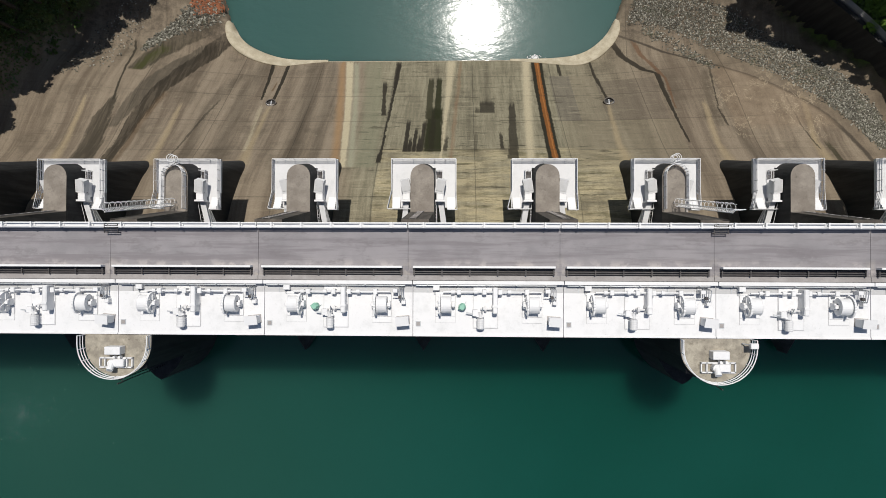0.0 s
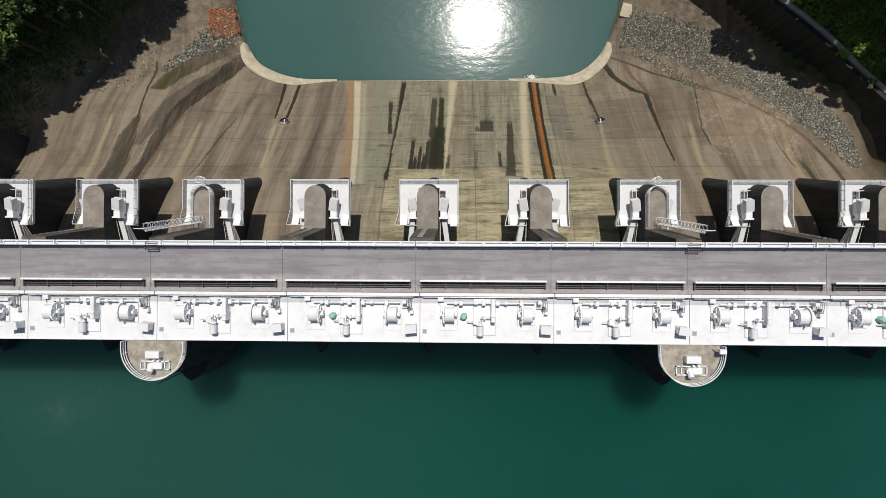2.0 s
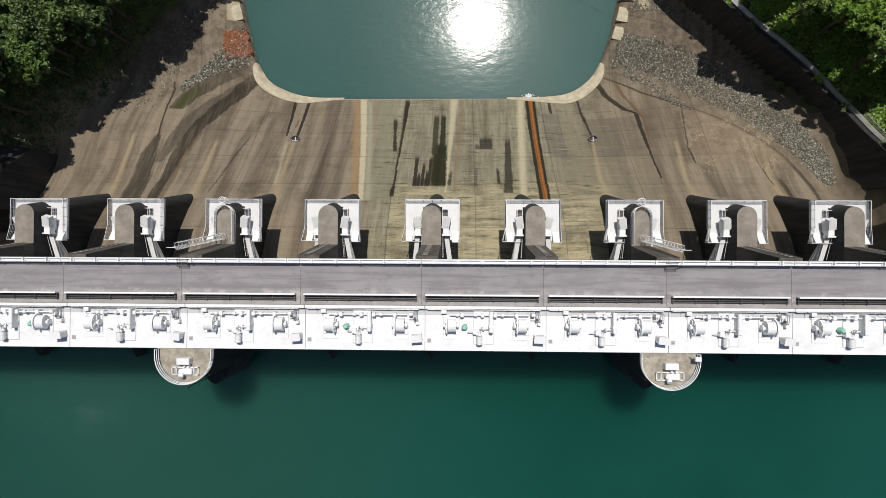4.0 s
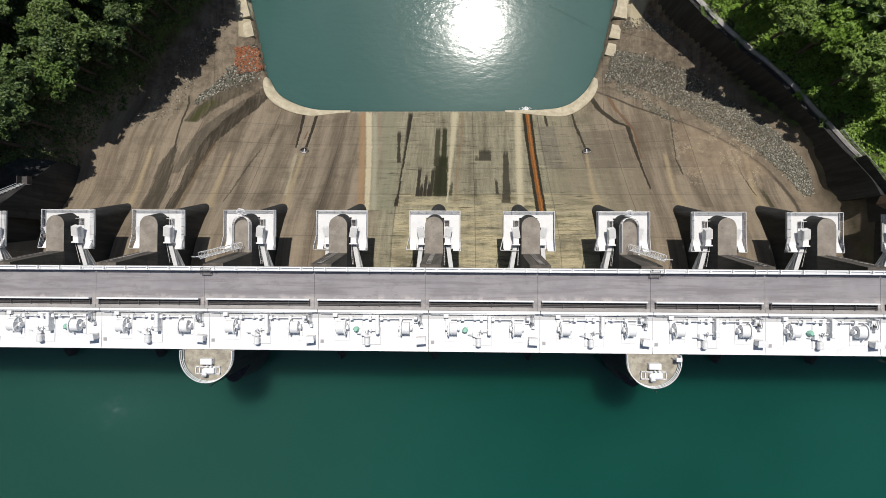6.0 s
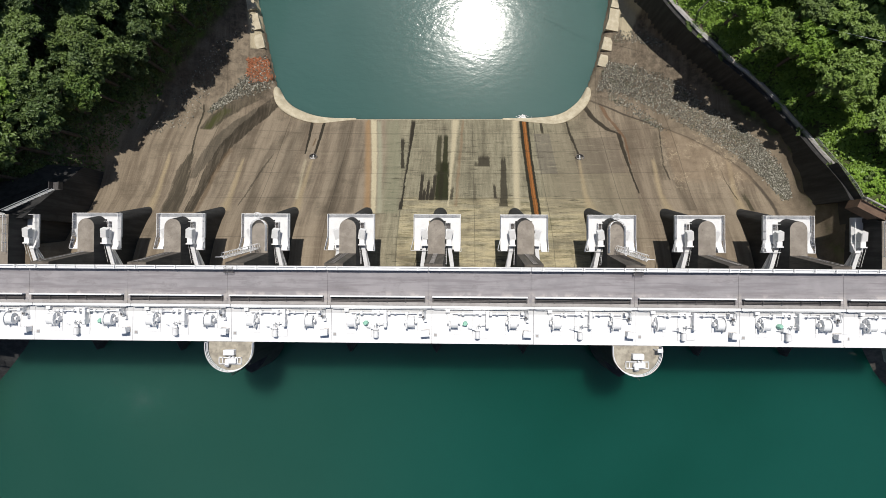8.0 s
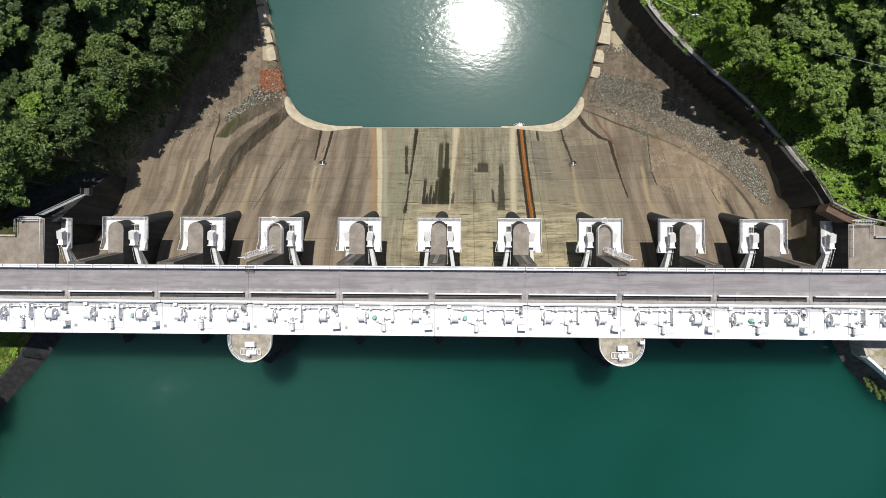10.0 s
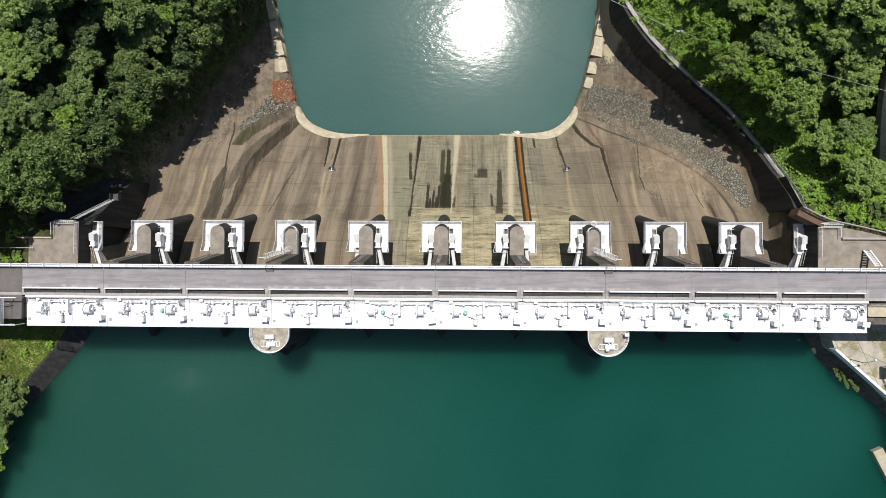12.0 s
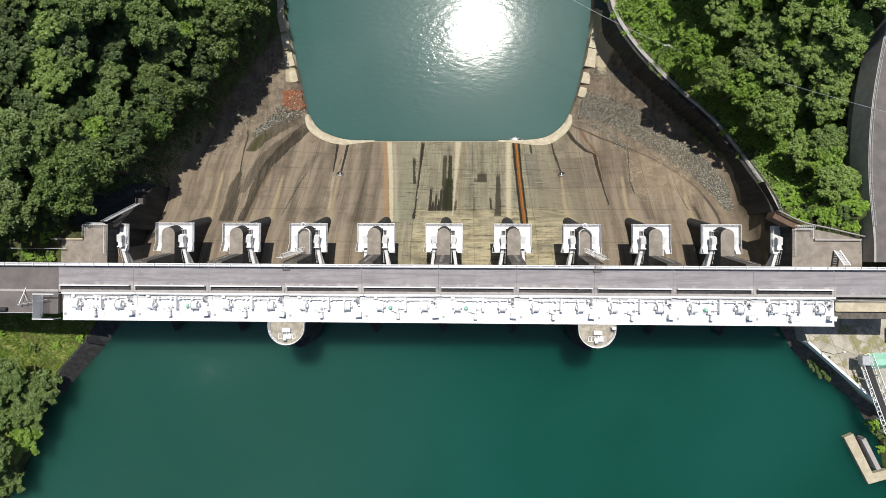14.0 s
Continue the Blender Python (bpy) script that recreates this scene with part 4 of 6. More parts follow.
def half_platform(x, sx):
    """Platform on the abutment side of the first and last gate."""
    t = thing("trunnion_platform", (x, 0, 0), "narrow white steel platform beside the abutment", "platform", "trunnion platforms")
    z = -2.0
    a, b = sorted((sx * 0.02, sx * 2.0))
    part("floor", Shape().box(a, b, 24.75, 30.2, z - 0.25, z), PLATFORM, t)
    r = Shape()
    rail_run(r, [(sx * 0.1, 30.1, z), (sx * 1.95, 30.1, z), (sx * 1.95, 24.7, z)], 1.1, 0.035, 4, 1.25)
    part("railing", r, WHITE, t)
    st = Shape()
    for i in range(5):
        st.box(*sorted((sx * 1.1, sx * 1.9)), 24.5 + i * 0.28, 24.8 + i * 0.28, z, z + 0.95 - i * 0.19)
    part("steps", st, WHITE, t)


half_platform(-67.5, 1)
half_platform(68.6, -1)

# road deck
JOINTS = [14 * k for k in range(-6, 7)]
for a, b in zip(JOINTS, JOINTS[1:]):
    s = Shape().box(a + 0.014, b - 0.014, ROAD_S - 0.42, 22.15, ROAD_Z - 0.9, ROAD_Z)
    tagged(part("road_span", s, ROAD), "grey asphalt road span across the dam, worn and dusty", "road", kind="structure")
    c = Shape().box(a + 0.03, b - 0.03, ROAD_N + 0.08, 22.12, ROAD_Z, ROAD_Z + 0.6, 0.05)
    tagged(part("parapet", c, WHITE), "low white concrete parapet along the downstream road edge", "parapet", kind="structure")
    k = Shape().box(a + 0.03, b - 0.03, ROAD_S - 0.4, ROAD_S + 0.04, ROAD_Z, ROAD_Z + 0.06)
    tagged(part("kerb", k, KERB), "grey concrete walkway kerb along the upstream road edge", "kerb", kind="structure")


def parapet_rail(x0, x1):
    t = thing("parapet_rail", ((x0 + x1) / 2, 21.85, ROAD_Z + 0.6), "white tubular rail on the road parapet", "railing", "parapet rails")
    h = (x1 - x0) / 2
    for y in (-0.18, 0.16):
        part("bar", Shape().tube((-h, y, 0.34 if y < 0 else 0.2), (h, y, 0.34 if y < 0 else 0.2), 0.05, 6), WHITE, t)
    n = int(round((x1 - x0) / 2.65))
    for i in range(n):
        px = -h + (i + 0.5) * 2 * h / n
        b = Shape().box(px - 0.07, px + 0.07, -0.26, 0.26, 0, 0.42).box(px - 0.2, px + 0.2, -0.1, 0.1, 0, 0.1)
        part("post", b, WHITE, t)
    return t


r0 = parapet_rail(JOINTS[0] + 0.1, JOINTS[1] - 0.1)
for a, b in list(zip(JOINTS, JOINTS[1:]))[1:]:
    copy_thing(r0, Matrix.Translation(((a + b) / 2, 21.85, ROAD_Z + 0.6)))


def pipe_rack(x0, x1):
    """White kerb beam with a dark open pipe trough beside it."""
    t = thing("pipe_trough", ((x0 + x1) / 2, 17.25, ROAD_Z), "white-edged open trough with dark pipes along the road", "trough", "pipe troughs")
    h = (x1 - x0) / 2
    part("edge_beam", Shape().box(-h, h, 0.68, 0.88, 0, 0.75, 0.03), WHITE, t)
    # level strip whose dark tone stands for the shade in the open trough
    part("trough_floor", Shape().box(-h, h, 0.0, 0.68, 0, 0.02), ROAD_OLD, t)
    for y in (0.14, 0.34, 0.54):
        part("pipe", Shape().tube((-h, y, 0.2), (h, y, 0.2), 0.055, 6), DARK_METAL, t)
    for i in range(6):
        px = -h + 0.1 + i * (2 * h - 0.2) / 5
        part("bracket", Shape().box(px - 0.06, px + 0.06, 0.0, 0.7, 0.26, 0.34), DARK_METAL, t)
    return t


q0 = pipe_rack(JOINTS[1] + 0.5, JOINTS[2] - 0.5)
for a, b in list(zip(JOINTS, JOINTS[1:]))[2:-1]:
    copy_thing(q0, Matrix.Translation(((a + b) / 2, 17.25, ROAD_Z)))

# hoist deck in ten spans
HP, HX = 14.0, 0.42
HJ = [HX + HP * k for k in range(-5, 6)]
HS, HN = 11.54, 16.4


def hoist_deck(x0, x1):
    d = Shape().box(x0 + 0.025, x1 - 0.025, HS, HN, HOIST_Z - 0.35, HOIST_Z)
    for gy in (HS + 0.2, 13.9, HN - 0.4):
        d.box(x0 + 0.03, x1 - 0.03, gy, gy + 0.3, HOIST_Z - 1.5, HOIST_Z - 0.35)
    ob = tagged(part("hoist_deck", d, DECK), "white-painted concrete hoist deck span carrying the gate machinery", "deck", kind="structure")
    tagged(part("deck_upstand", Shape().box(x0 + 0.03, x1 - 0.03, HN, HN + 0.36, HOIST_Z - 0.35, HOIST_Z + 0.62, 0.03), WHITE), "white concrete upstand between road and hoist deck", "wall", kind="structure")
    tagged(part("deck_kerb", Shape().box(x0 + 0.03, x1 - 0.03, HS, HS + 0.14, HOIST_Z, HOIST_Z + 0.1), WHITE), "low white edge kerb of the hoist deck", "kerb", kind="structure")
    # band greyer than the deck, along the upstand's foot
    tagged(part("deck_strip", Shape().box(x0 + 0.03, x1 - 0.03, HN - 0.78, HN - 0.002, HOIST_Z, HOIST_Z + 0.002), PALE_GREY), "pale grey strip along the upstand", "trim", kind="structure")


for a, b in zip(HJ, HJ[1:]):
    hoist_deck(a, b)


# ---- hoisting machinery on the white deck ----
def drum(s_flip, name="winch_drum"):
    """Rope drum lying along x with a large gear on one end; origin at its base centre."""
    t = thing(name, (0, 0, 0), "white-painted steel rope drum with a large toothed gear", "winch drum", "rope drums")
    f = s_flip
    b = Shape().box(-0.95, 0.95, -1.3, 1.25, 0, 0.13, 0.02)
    part("base_plate", b, WHITE, t)
    part("grout_bed", Shape().box(-1.0, 1.0, -1.95, 1.3, 0, 0.03), PALE_GREY, t)
    part("sole_plate", Shape().box(-0.97, 0.97, -1.92, -1.33, 0, 0.06), WHITE, t)
    d, seg = Shape(), 22
    prof = [(-0.6, 0.3), (-0.6, 0.9), (-0.54, 0.9)] + [(-0.5, 0.86), (0.36, 0.86)] + [(0.42, 0.9), (0.42, 0.3)]
    pts = [(q * f, r * math.cos(2 * math.pi * i / seg), 1.05 + r * math.sin(2 * math.pi * i / seg)) for q, r in prof for i in range(seg)]
    d.poly(pts, [(k * seg + i, k * seg + (i + 1) % seg, (k + 1) * seg + (i + 1) % seg, (k + 1) * seg + i) for k in range(len(prof) - 1) for i in range(seg)])
    part("drum_barrel", d, WHITE, t)
    g = Shape()
    seg, r0, r1 = 44, 1.07, 1.115
    ring = []
    for i in range(seg * 2):
        a = math.pi * i / seg
        r = r1 if i % 2 else r0
        ring.append((r * math.cos(a), r * math.sin(a)))
    k = len(ring)
    x0, x1 = sorted((0.46 * f, 0.64 * f))
    g.poly([(x0, c, 1.05 + q) for c, q in ring] + [(x1, c, 1.05 + q) for c, q in ring],
           [tuple(range(k)), tuple(range(2 * k - 1, k - 1, -1))] + [(i, k + i, k + (i + 1) % k, (i + 1) % k) for i in range(k)])
    gear = part("gear", g, WHITE, t, "large white toothed gear wheel")
    sp = Shape()
    for i in range(6):
        a = math.pi * i / 3
        sp.beam((0.68 * f, 0, 1.05), (0.68 * f, 0.9 * math.cos(a), 1.05 + 0.9 * math.sin(a)), 0.1, 0.14)
    part("spoke", sp, STEEL, gear)
    for q in (-0.78, 0.84):
        p = Shape().box(q * f - 0.1, q * f + 0.1, -0.35, 0.35, 0, 1.0, 0.03)
        p.box(q * f - 0.16, q * f + 0.16, -0.2, 0.2, 0.9, 1.3, 0.04)
        part("bearing", p, WHITE, t)
    return t


def line_shaft():
    t = thing("line_shaft", (0, 0, 0), "white drive shaft with couplings along the hoist deck", "drive shaft", "drive shafts")
    part("shaft", Shape().tube((2.6, 0, 0.62), (11.7, 0, 0.62), 0.085, 8), WHITE, t)
    for q in (4.05, 6.4, 7.85, 10.3):
        b = Shape().box(q - 0.2, q + 0.2, -0.24, 0.24, 0, 0.86, 0.05)
        part("bearing_block", b, WHITE, t)
    for q in (3.5, 5.6, 8.7):
        part("coupling", Shape().tube((q - 0.16, 0, 0.62), (q + 0.16, 0, 0.62), 0.2, 12), WHITE, t)
    return t


def drive_unit():
    """Motor, brake and gear case in the middle of a span."""
    t = thing("hoist_drive", (0, 0, 0), "white motor, brake and gear case of a gate hoist", "hoist motor", "hoist drives")
    part("grout_bed", Shape().box(-1.25, 1.1, -1.75, 2.25, 0, 0.03), PALE_GREY, t)
    part("base_frame", Shape().box(-1.2, 1.05, -1.7, 2.2, 0, 0.10, 0.02), WHITE, t)
    part("gear_case", Shape().box(0.55, 1.0, -0.3, 2.1, 0.05, 1.2, 0.08).box(0.5, 1.05, 0.3, 0.5, 0.05, 1.28), WHITE, t)
    m, seg = Shape(), 14
    prof = [(-1.75, 0.12), (-1.75, 0.28)] + [(-1.7 + 0.08 * i, 0.34 + 0.014 * (i % 2)) for i in range(12)] + [(-0.75, 0.28), (-0.75, 0.1)]
    m.poly([(-0.55 + r * math.cos(2 * math.pi * i / seg), q, 0.62 + r * math.sin(2 * math.pi * i / seg)) for q, r in prof for i in range(seg)],
           [(k * seg + i, k * seg + (i + 1) % seg, (k + 1) * seg + (i + 1) % seg, (k + 1) * seg + i) for k in range(len(prof) - 1) for i in range(seg)])
    part("motor", m, STEEL, t)
    part("motor_foot", Shape().box(-0.85, -0.25, -1.6, -0.85, 0, 0.3), WHITE, t)
    part("brake", Shape().box(-1.3, -0.75, -0.55, 0.05, 0, 0.75, 0.05).box(-0.95, -0.2, -0.62, -0.45, 0.6, 0.78), WHITE, t)
    c = Shape().tube((-0.55, -0.7, 0.62), (-0.55, -0.2, 0.62), 0.22, 12).tube((-0.55, 0.1, 0.5), (0.5, 0.1, 0.5), 0.1, 8)
    c.tube((-0.2, 0.1, 0.5), (0.0, 0.1, 0.5), 0.24, 12)
    part("coupling", c, STEEL, t)
    part("lever", Shape().beam((-1.9, -0.25, 0.55), (-0.9, -0.35, 0.6), 0.1, 0.08).tube((-0.5, -0.5, 0.7), (-0.35, 0.35, 1.15), 0.05), GREY_METAL, t)
    return t


def valve_stand():
    t = thing("valve_stand", (0, 0, 0), "cluster of grey pipes, valves and a small white panel", "pipework", "valve stands")
    part("panel", Shape().box(-0.55, -0.1, 0.1, 0.45, 0, 1.15, 0.03), WHITE, t)
    for i, q in enumerate((0.05, 0.22, 0.4)):
        part("pipe", Shape().path([(q, 0.55, 0.1), (q, 0.45, 0.9 + 0.1 * i), (q + 0.05, -0.6, 0.75), (q + 0.05, -0.6, 0.0)], 0.045, 6), GREY_METAL, t)
    part("pipe", Shape().path([(-0.6, -0.3, 0.5), (0.5, -0.3, 0.5)], 0.05, 6), GREY_METAL, t)
    part("valve", Shape().tube((0.1, -0.3, 0.5), (0.1, -0.3, 0.85), 0.16, 10), DARK_METAL, t)
    part("valve_box", Shape().box(0.2, 0.6, -1.0, -0.6, 0, 0.6, 0.04), WHITE, t)
    return t


def control_cabinet():
    t = thing("control_cabinet", (0, 0, 0), "white control cabinet with a sloping grey lid and door", "cabinet", "control cabinets")
    part("body", Shape().box(-0.55, 0.55, -0.3, 0.4, 0.08, 1.15, 0.03), WHITE, t)
    lid = Shape().poly([(-0.6, -0.4, 1.15), (0.6, -0.4, 1.15), (0.6, 0.45, 1.15), (-0.6, 0.45, 1.15), (-0.6, -0.4, 1.22), (0.6, -0.4, 1.22), (0.6, 0.45, 1.38), (-0.6, 0.45, 1.38)],
                       [(3, 2, 1, 0), (4, 5, 6, 7), (0, 1, 5, 4), (1, 2, 6, 5), (2, 3, 7, 6), (3, 0, 4, 7)])
    part("lid", lid, WHITE, t)
    door = part("door", Shape().box(-0.48, 0.48, -0.33, -0.3, 0.15, 1.08), GREY_METAL, t)
    part("handle", Shape().box(0.36, 0.41, -0.37, -0.33, 0.5, 0.7), DARK_METAL, door)
    part("plinth", Shape().box(-0.6, 0.6, -0.35, 0.45, 0, 0.08), KERB, t)
    return t


def deck_hatch():
    t = thing("deck_hatch", (0, 0, 0), "small square grey hatch in the white deck", "hatch", "deck hatches")
    part("frame", Shape().box(-0.24, 0.24, -0.24, 0.24, 0, 0.05), GREY_METAL, t)
    part("cover", Shape().box(-0.17, 0.17, -0.17, 0.17, 0.05, 0.07), KERB, t)
    return t


def bucket_cover():
    t = thing("green_cover", (0, 0, 0), "pale green tarpaulin tied over a small machine", "cover", "green covers")
    s = Shape()
    ring = [(0.40 * (1 + 0.15 * math.sin(3 * a)) * math.cos(a), 0.36 * math.sin(a)) for a in [2 * math.pi * i / 7 for i in range(7)]]
    pts = [(x, y, 0) for x, y in ring] + [(x * 0.95, y * 0.95, 0.5) for x, y in ring] + [(x * 0.6, y * 0.6, 0.75) for x, y in ring]
    s.poly(pts, [(i, (i + 1) % 7, 7 + (i + 1) % 7, 7 + i) for i in range(7)] + [(7 + i, 7 + (i + 1) % 7, 14 + (i + 1) % 7, 14 + i) for i in range(7)] + [tuple(range(14, 21))])
    part("tarpaulin", s, GREEN, t)
    part("tie", Shape().tube((0.3, 0, 0.1), (0.62, 0.05, 0.06), 0.04), GREY_METAL, t)
    return t


def conduit_frame():
    """Thin white upright frames and conduits against the upstand."""
    t = thing("conduit_frame", (0, 0, 0), "thin grey conduits and brackets along the upstand", "conduit", "conduit frames")
    for q in (1.4, 4.2, 6.9, 9.6, 12.3):
        part("bracket", Shape().box(q - 0.05, q + 0.05, -0.75, 0, 0, 0.08).box(q - 0.05, q + 0.05, -0.1, 0, 0, 0.7), GREY_METAL, t)
    part("conduit", Shape().path([(0.3, -0.1, 0.45), (13.3, -0.1, 0.45)], 0.05, 6), GREY_METAL, t)
    part("conduit", Shape().path([(2.0, -0.3, 0.08), (2.0, -0.9, 0.08), (3.4, -0.9, 0.08)], 0.04, 6), GREY_METAL, t)
    part("junction_box", Shape().box(1.9, 2.5, -0.55, -0.12, 0.0, 0.55, 0.03), WHITE, t)
    return t


Z = HOIST_Z + 0.002
proto = {
    "drum_a": drum(1), "drum_b": drum(-1), "shaft": line_shaft(), "drive": drive_unit(), "valve": valve_stand(),
    "cabinet": control_cabinet(), "hatch": deck_hatch(), "conduit": conduit_frame(), "cover": bucket_cover(),
}
for key in ("drum_a", "drum_b"):
    for ob in proto[key].children_recursive:
        ob.data.transform(Matrix.Diagonal((0.94, 0.9, 0.78, 1)))
used = set()


def set_down(kind, x, y, turn=0.0):
    """Puts the first of a kind in its place, then copies of it."""
    m = pose(x, y, Z, 0, 0, turn)
    if kind not in used:
        used.add(kind)
        proto[kind].matrix_basis = m
        return proto[kind]
    return copy_thing(proto[kind], m)


rnd = random.Random(5)
for i, a in enumerate(HJ[:-1]):
    set_down("drum_a" if i < 5 else "drum_b", a + 3.05, 14.55)
    set_down("drum_b" if i < 7 else "drum_a", a + 11.1, 14.55)
    set_down("shaft", a + 0.25, 15.72)
    set_down("drive", a + 6.85, 14.05 + rnd.uniform(-0.05, 0.05))
    set_down("valve", a + 12.75, 15.55)
    set_down("cabinet", a + 13.1, 13.0, rnd.uniform(-6, 6))
    set_down("hatch", a + 0.5, 12.7)
    set_down("conduit", a, HN)
    if i in (1, 4, 5, 8):
        set_down("cover", a + {1: 9.6, 4: 4.85, 5: 4.6}.get(i, 5.3), 14.3, rnd.uniform(0, 90))

# ---- intake platforms on the reservoir side ----
def intake_platform(x):
    t = thing("intake_platform", (x, 0, 0), "round-nosed concrete platform on a dark column, ringed by white railings", "platform", "intake platforms")
    R, yc = 3.25, 10.75
    arc = [(R * math.cos(a), yc + R * math.sin(a)) for a in [-math.pi * i / 24 for i in range(25)]][::-1]
    slab = arc + [(R, 11.5), (-R, 11.5)]
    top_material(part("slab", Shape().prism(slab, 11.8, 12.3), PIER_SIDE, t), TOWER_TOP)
    r2 = 2.9
    col = [(-r2, 14.0), (-r2, 9.6), (-2.5, 8.2), (-1.7, 6.9), (-0.7, 5.9), (0, 5.5), (0.7, 5.9), (1.7, 6.9), (2.5, 8.2), (r2, 9.6), (r2, 14.0)]
    part("column", Shape().prism([(px, max(py, 8.0)) for px, py in col], 4.0, 11.8).prism(col, -14, 4.0), PIER_SIDE, t, "water-stained concrete column with shade put into its dark colour")
    rr = R - 0.06
    pts = [(-rr, 11.45, 12.3)] + [(rr * math.cos(a), yc + rr * math.sin(a), 12.3) for a in [math.pi + math.pi * i / 18 for i in range(19)]] + [(rr, 11.45, 12.3)]
    for h in (0.35, 0.7, 1.08):
        part("rail", Shape().path([(p[0] * (1 + 0.03 * h), (p[1] - yc) * (1 + 0.03 * h) + yc, p[2] + h) for p in pts], 0.055 if h > 1 else 0.045, 6), WHITE, t)
    for p in pts[::2]:
        part("post", Shape().tube(p, (p[0] * 1.03, (p[1] - yc) * 1.03 + yc, p[2] + 1.08), 0.045, 6), WHITE, t)
    # foot ladder and bracket at the nose
    n = Shape().path([(0.05, yc - R - 0.05, 12.25), (0.35, yc - R - 0.55, 12.0), (0.35, yc - R - 0.55, 13.0)], 0.06, 6)
    n.path([(0.35, yc - R - 0.5, 12.0), (0.3, yc - R - 0.3, -3.0)], 0.05, 5).path([(-0.15, yc - R - 0.4, 12.0), (-0.2, yc - R - 0.25, -3.0)], 0.05, 5)
    part("nose_ladder", n, DARK_METAL, t)
    return t


def platform_winch(x):
    t = thing("platform_winch", (x, 9.15, 12.3), "white-painted motor winch and switch box on the platform", "winch", "platform winches")
    part("switch_box", Shape().box(-0.75, 0.75, 0.55, 1.3, 0.05, 0.95, 0.05), WHITE, t)
    part("frame", Shape().box(-1.6, -1.5, -0.75, 0.2, 0, 0.3).box(-1.1, -1.0, -0.75, 0.2, 0, 0.3).box(-1.6, 1.6, -0.78, -0.66, 0, 0.3).box(-1.6, 1.6, 0.1, 0.22, 0, 0.3).box(1.5, 1.6, -0.75, 0.2, 0, 0.3).box(1.0, 1.1, -0.75, 0.2, 0, 0.3), WHITE, t)
    part("gear_case", Shape().box(-0.1, 0.95, -0.62, 0.1, 0.02, 0.7, 0.06), WHITE, t)
    part("motor", Shape().tube((-0.25, -0.3, 0.5), (-0.25, -0.9, 0.9), 0.3, 12).tube((-0.25, -0.3, 0.0), (-0.25, -0.3, 0.65), 0.38, 12), WHITE, t)
    for q in (0.05, 0.55):
        part("knob", Shape().tube((q, 0.3, 0.3), (q, 0.3, 0.75), 0.12, 8), WHITE, t)
    return t


for sx, x in ((-1, -27.6), (1, 28.4)):
    intake_platform(x)
    platform_winch(x + (-0.05 if sx < 0 else 0.15))
lamp = thing("flood_lamp", (31.35, 11.0, 13.35), "white flood lamp clamped on the platform railing", "lamp")
part("housing", Shape().box(-0.35, 0.35, -0.25, 0.25, 0.0, 0.3, 0.04), WHITE, lamp)
part("bracket", Shape().tube((0, 0, -0.1), (-0.6, 0.1, -0.9), 0.05), GREY_METAL, lamp)

# ---- ladders and rails on the piers ----
def cage_ladder(x, sx):
    """Sloping ladder in a hooped cage from a pier top up to the road."""
    t = thing("cage_ladder", (x, 0, 0), "white steel ladder in a hooped safety cage between pier and road", "ladder", "cage ladders")
    a, b = Vector((sx * 0.3, 24.75, TOP_Z + 0.3)), Vector((sx * 1.3, 23.2, 13.2))
    d = (b - a).normalized()
    side = d.cross(Vector((0, 0, 1))).normalized()
    up = -side.cross(d).normalized()
    up = up if up.y > 0 else -up
    s = Shape()
    for q in (-0.28, 0.28):
        s.tube(a + side * q, b + side * q, 0.045, 5)
    for i in range(36):
        p = a.lerp(b, (i + 0.5) / 36)
        s.tube(p - side * 0.28, p + side * 0.28, 0.03, 5)
    part("ladder", s, WHITE, t)
    n = 14
    for i in range(n):
        p = a.lerp(b, (i + 0.5) / n)
        hoop = [p + side * 0.42 * math.cos(q) + up * (0.35 + 0.48 * math.sin(q)) for q in [math.pi * (-0.25 + 1.5 * k / 10) for k in range(11)]]
        part("hoop", Shape().path(hoop, 0.022, 4), WHITE, t)
    c = Shape()
    for q in (0.1, 0.5, 0.9):
        o = side * 0.42 * math.cos(math.pi * q) + up * (0.35 + 0.48 * math.sin(math.pi * q))
        c.tube(a + o, b + o, 0.028, 5)
    part("cage_bar", c, WHITE, t)
    g = Shape()
    for dz in (0.0, 0.45, 0.9):
        g.tube(b + Vector((-0.5, 0.1, dz)), b + Vector((0.5, 0.1, dz)), 0.035, 5)
    for q in (-0.5, 0.5):
        g.tube(b + Vector((q, 0.1, -0.2)), b + Vector((q, 0.1, 0.9)), 0.04, 5)
    part("gate_frame", g, WHITE, t)
    return t


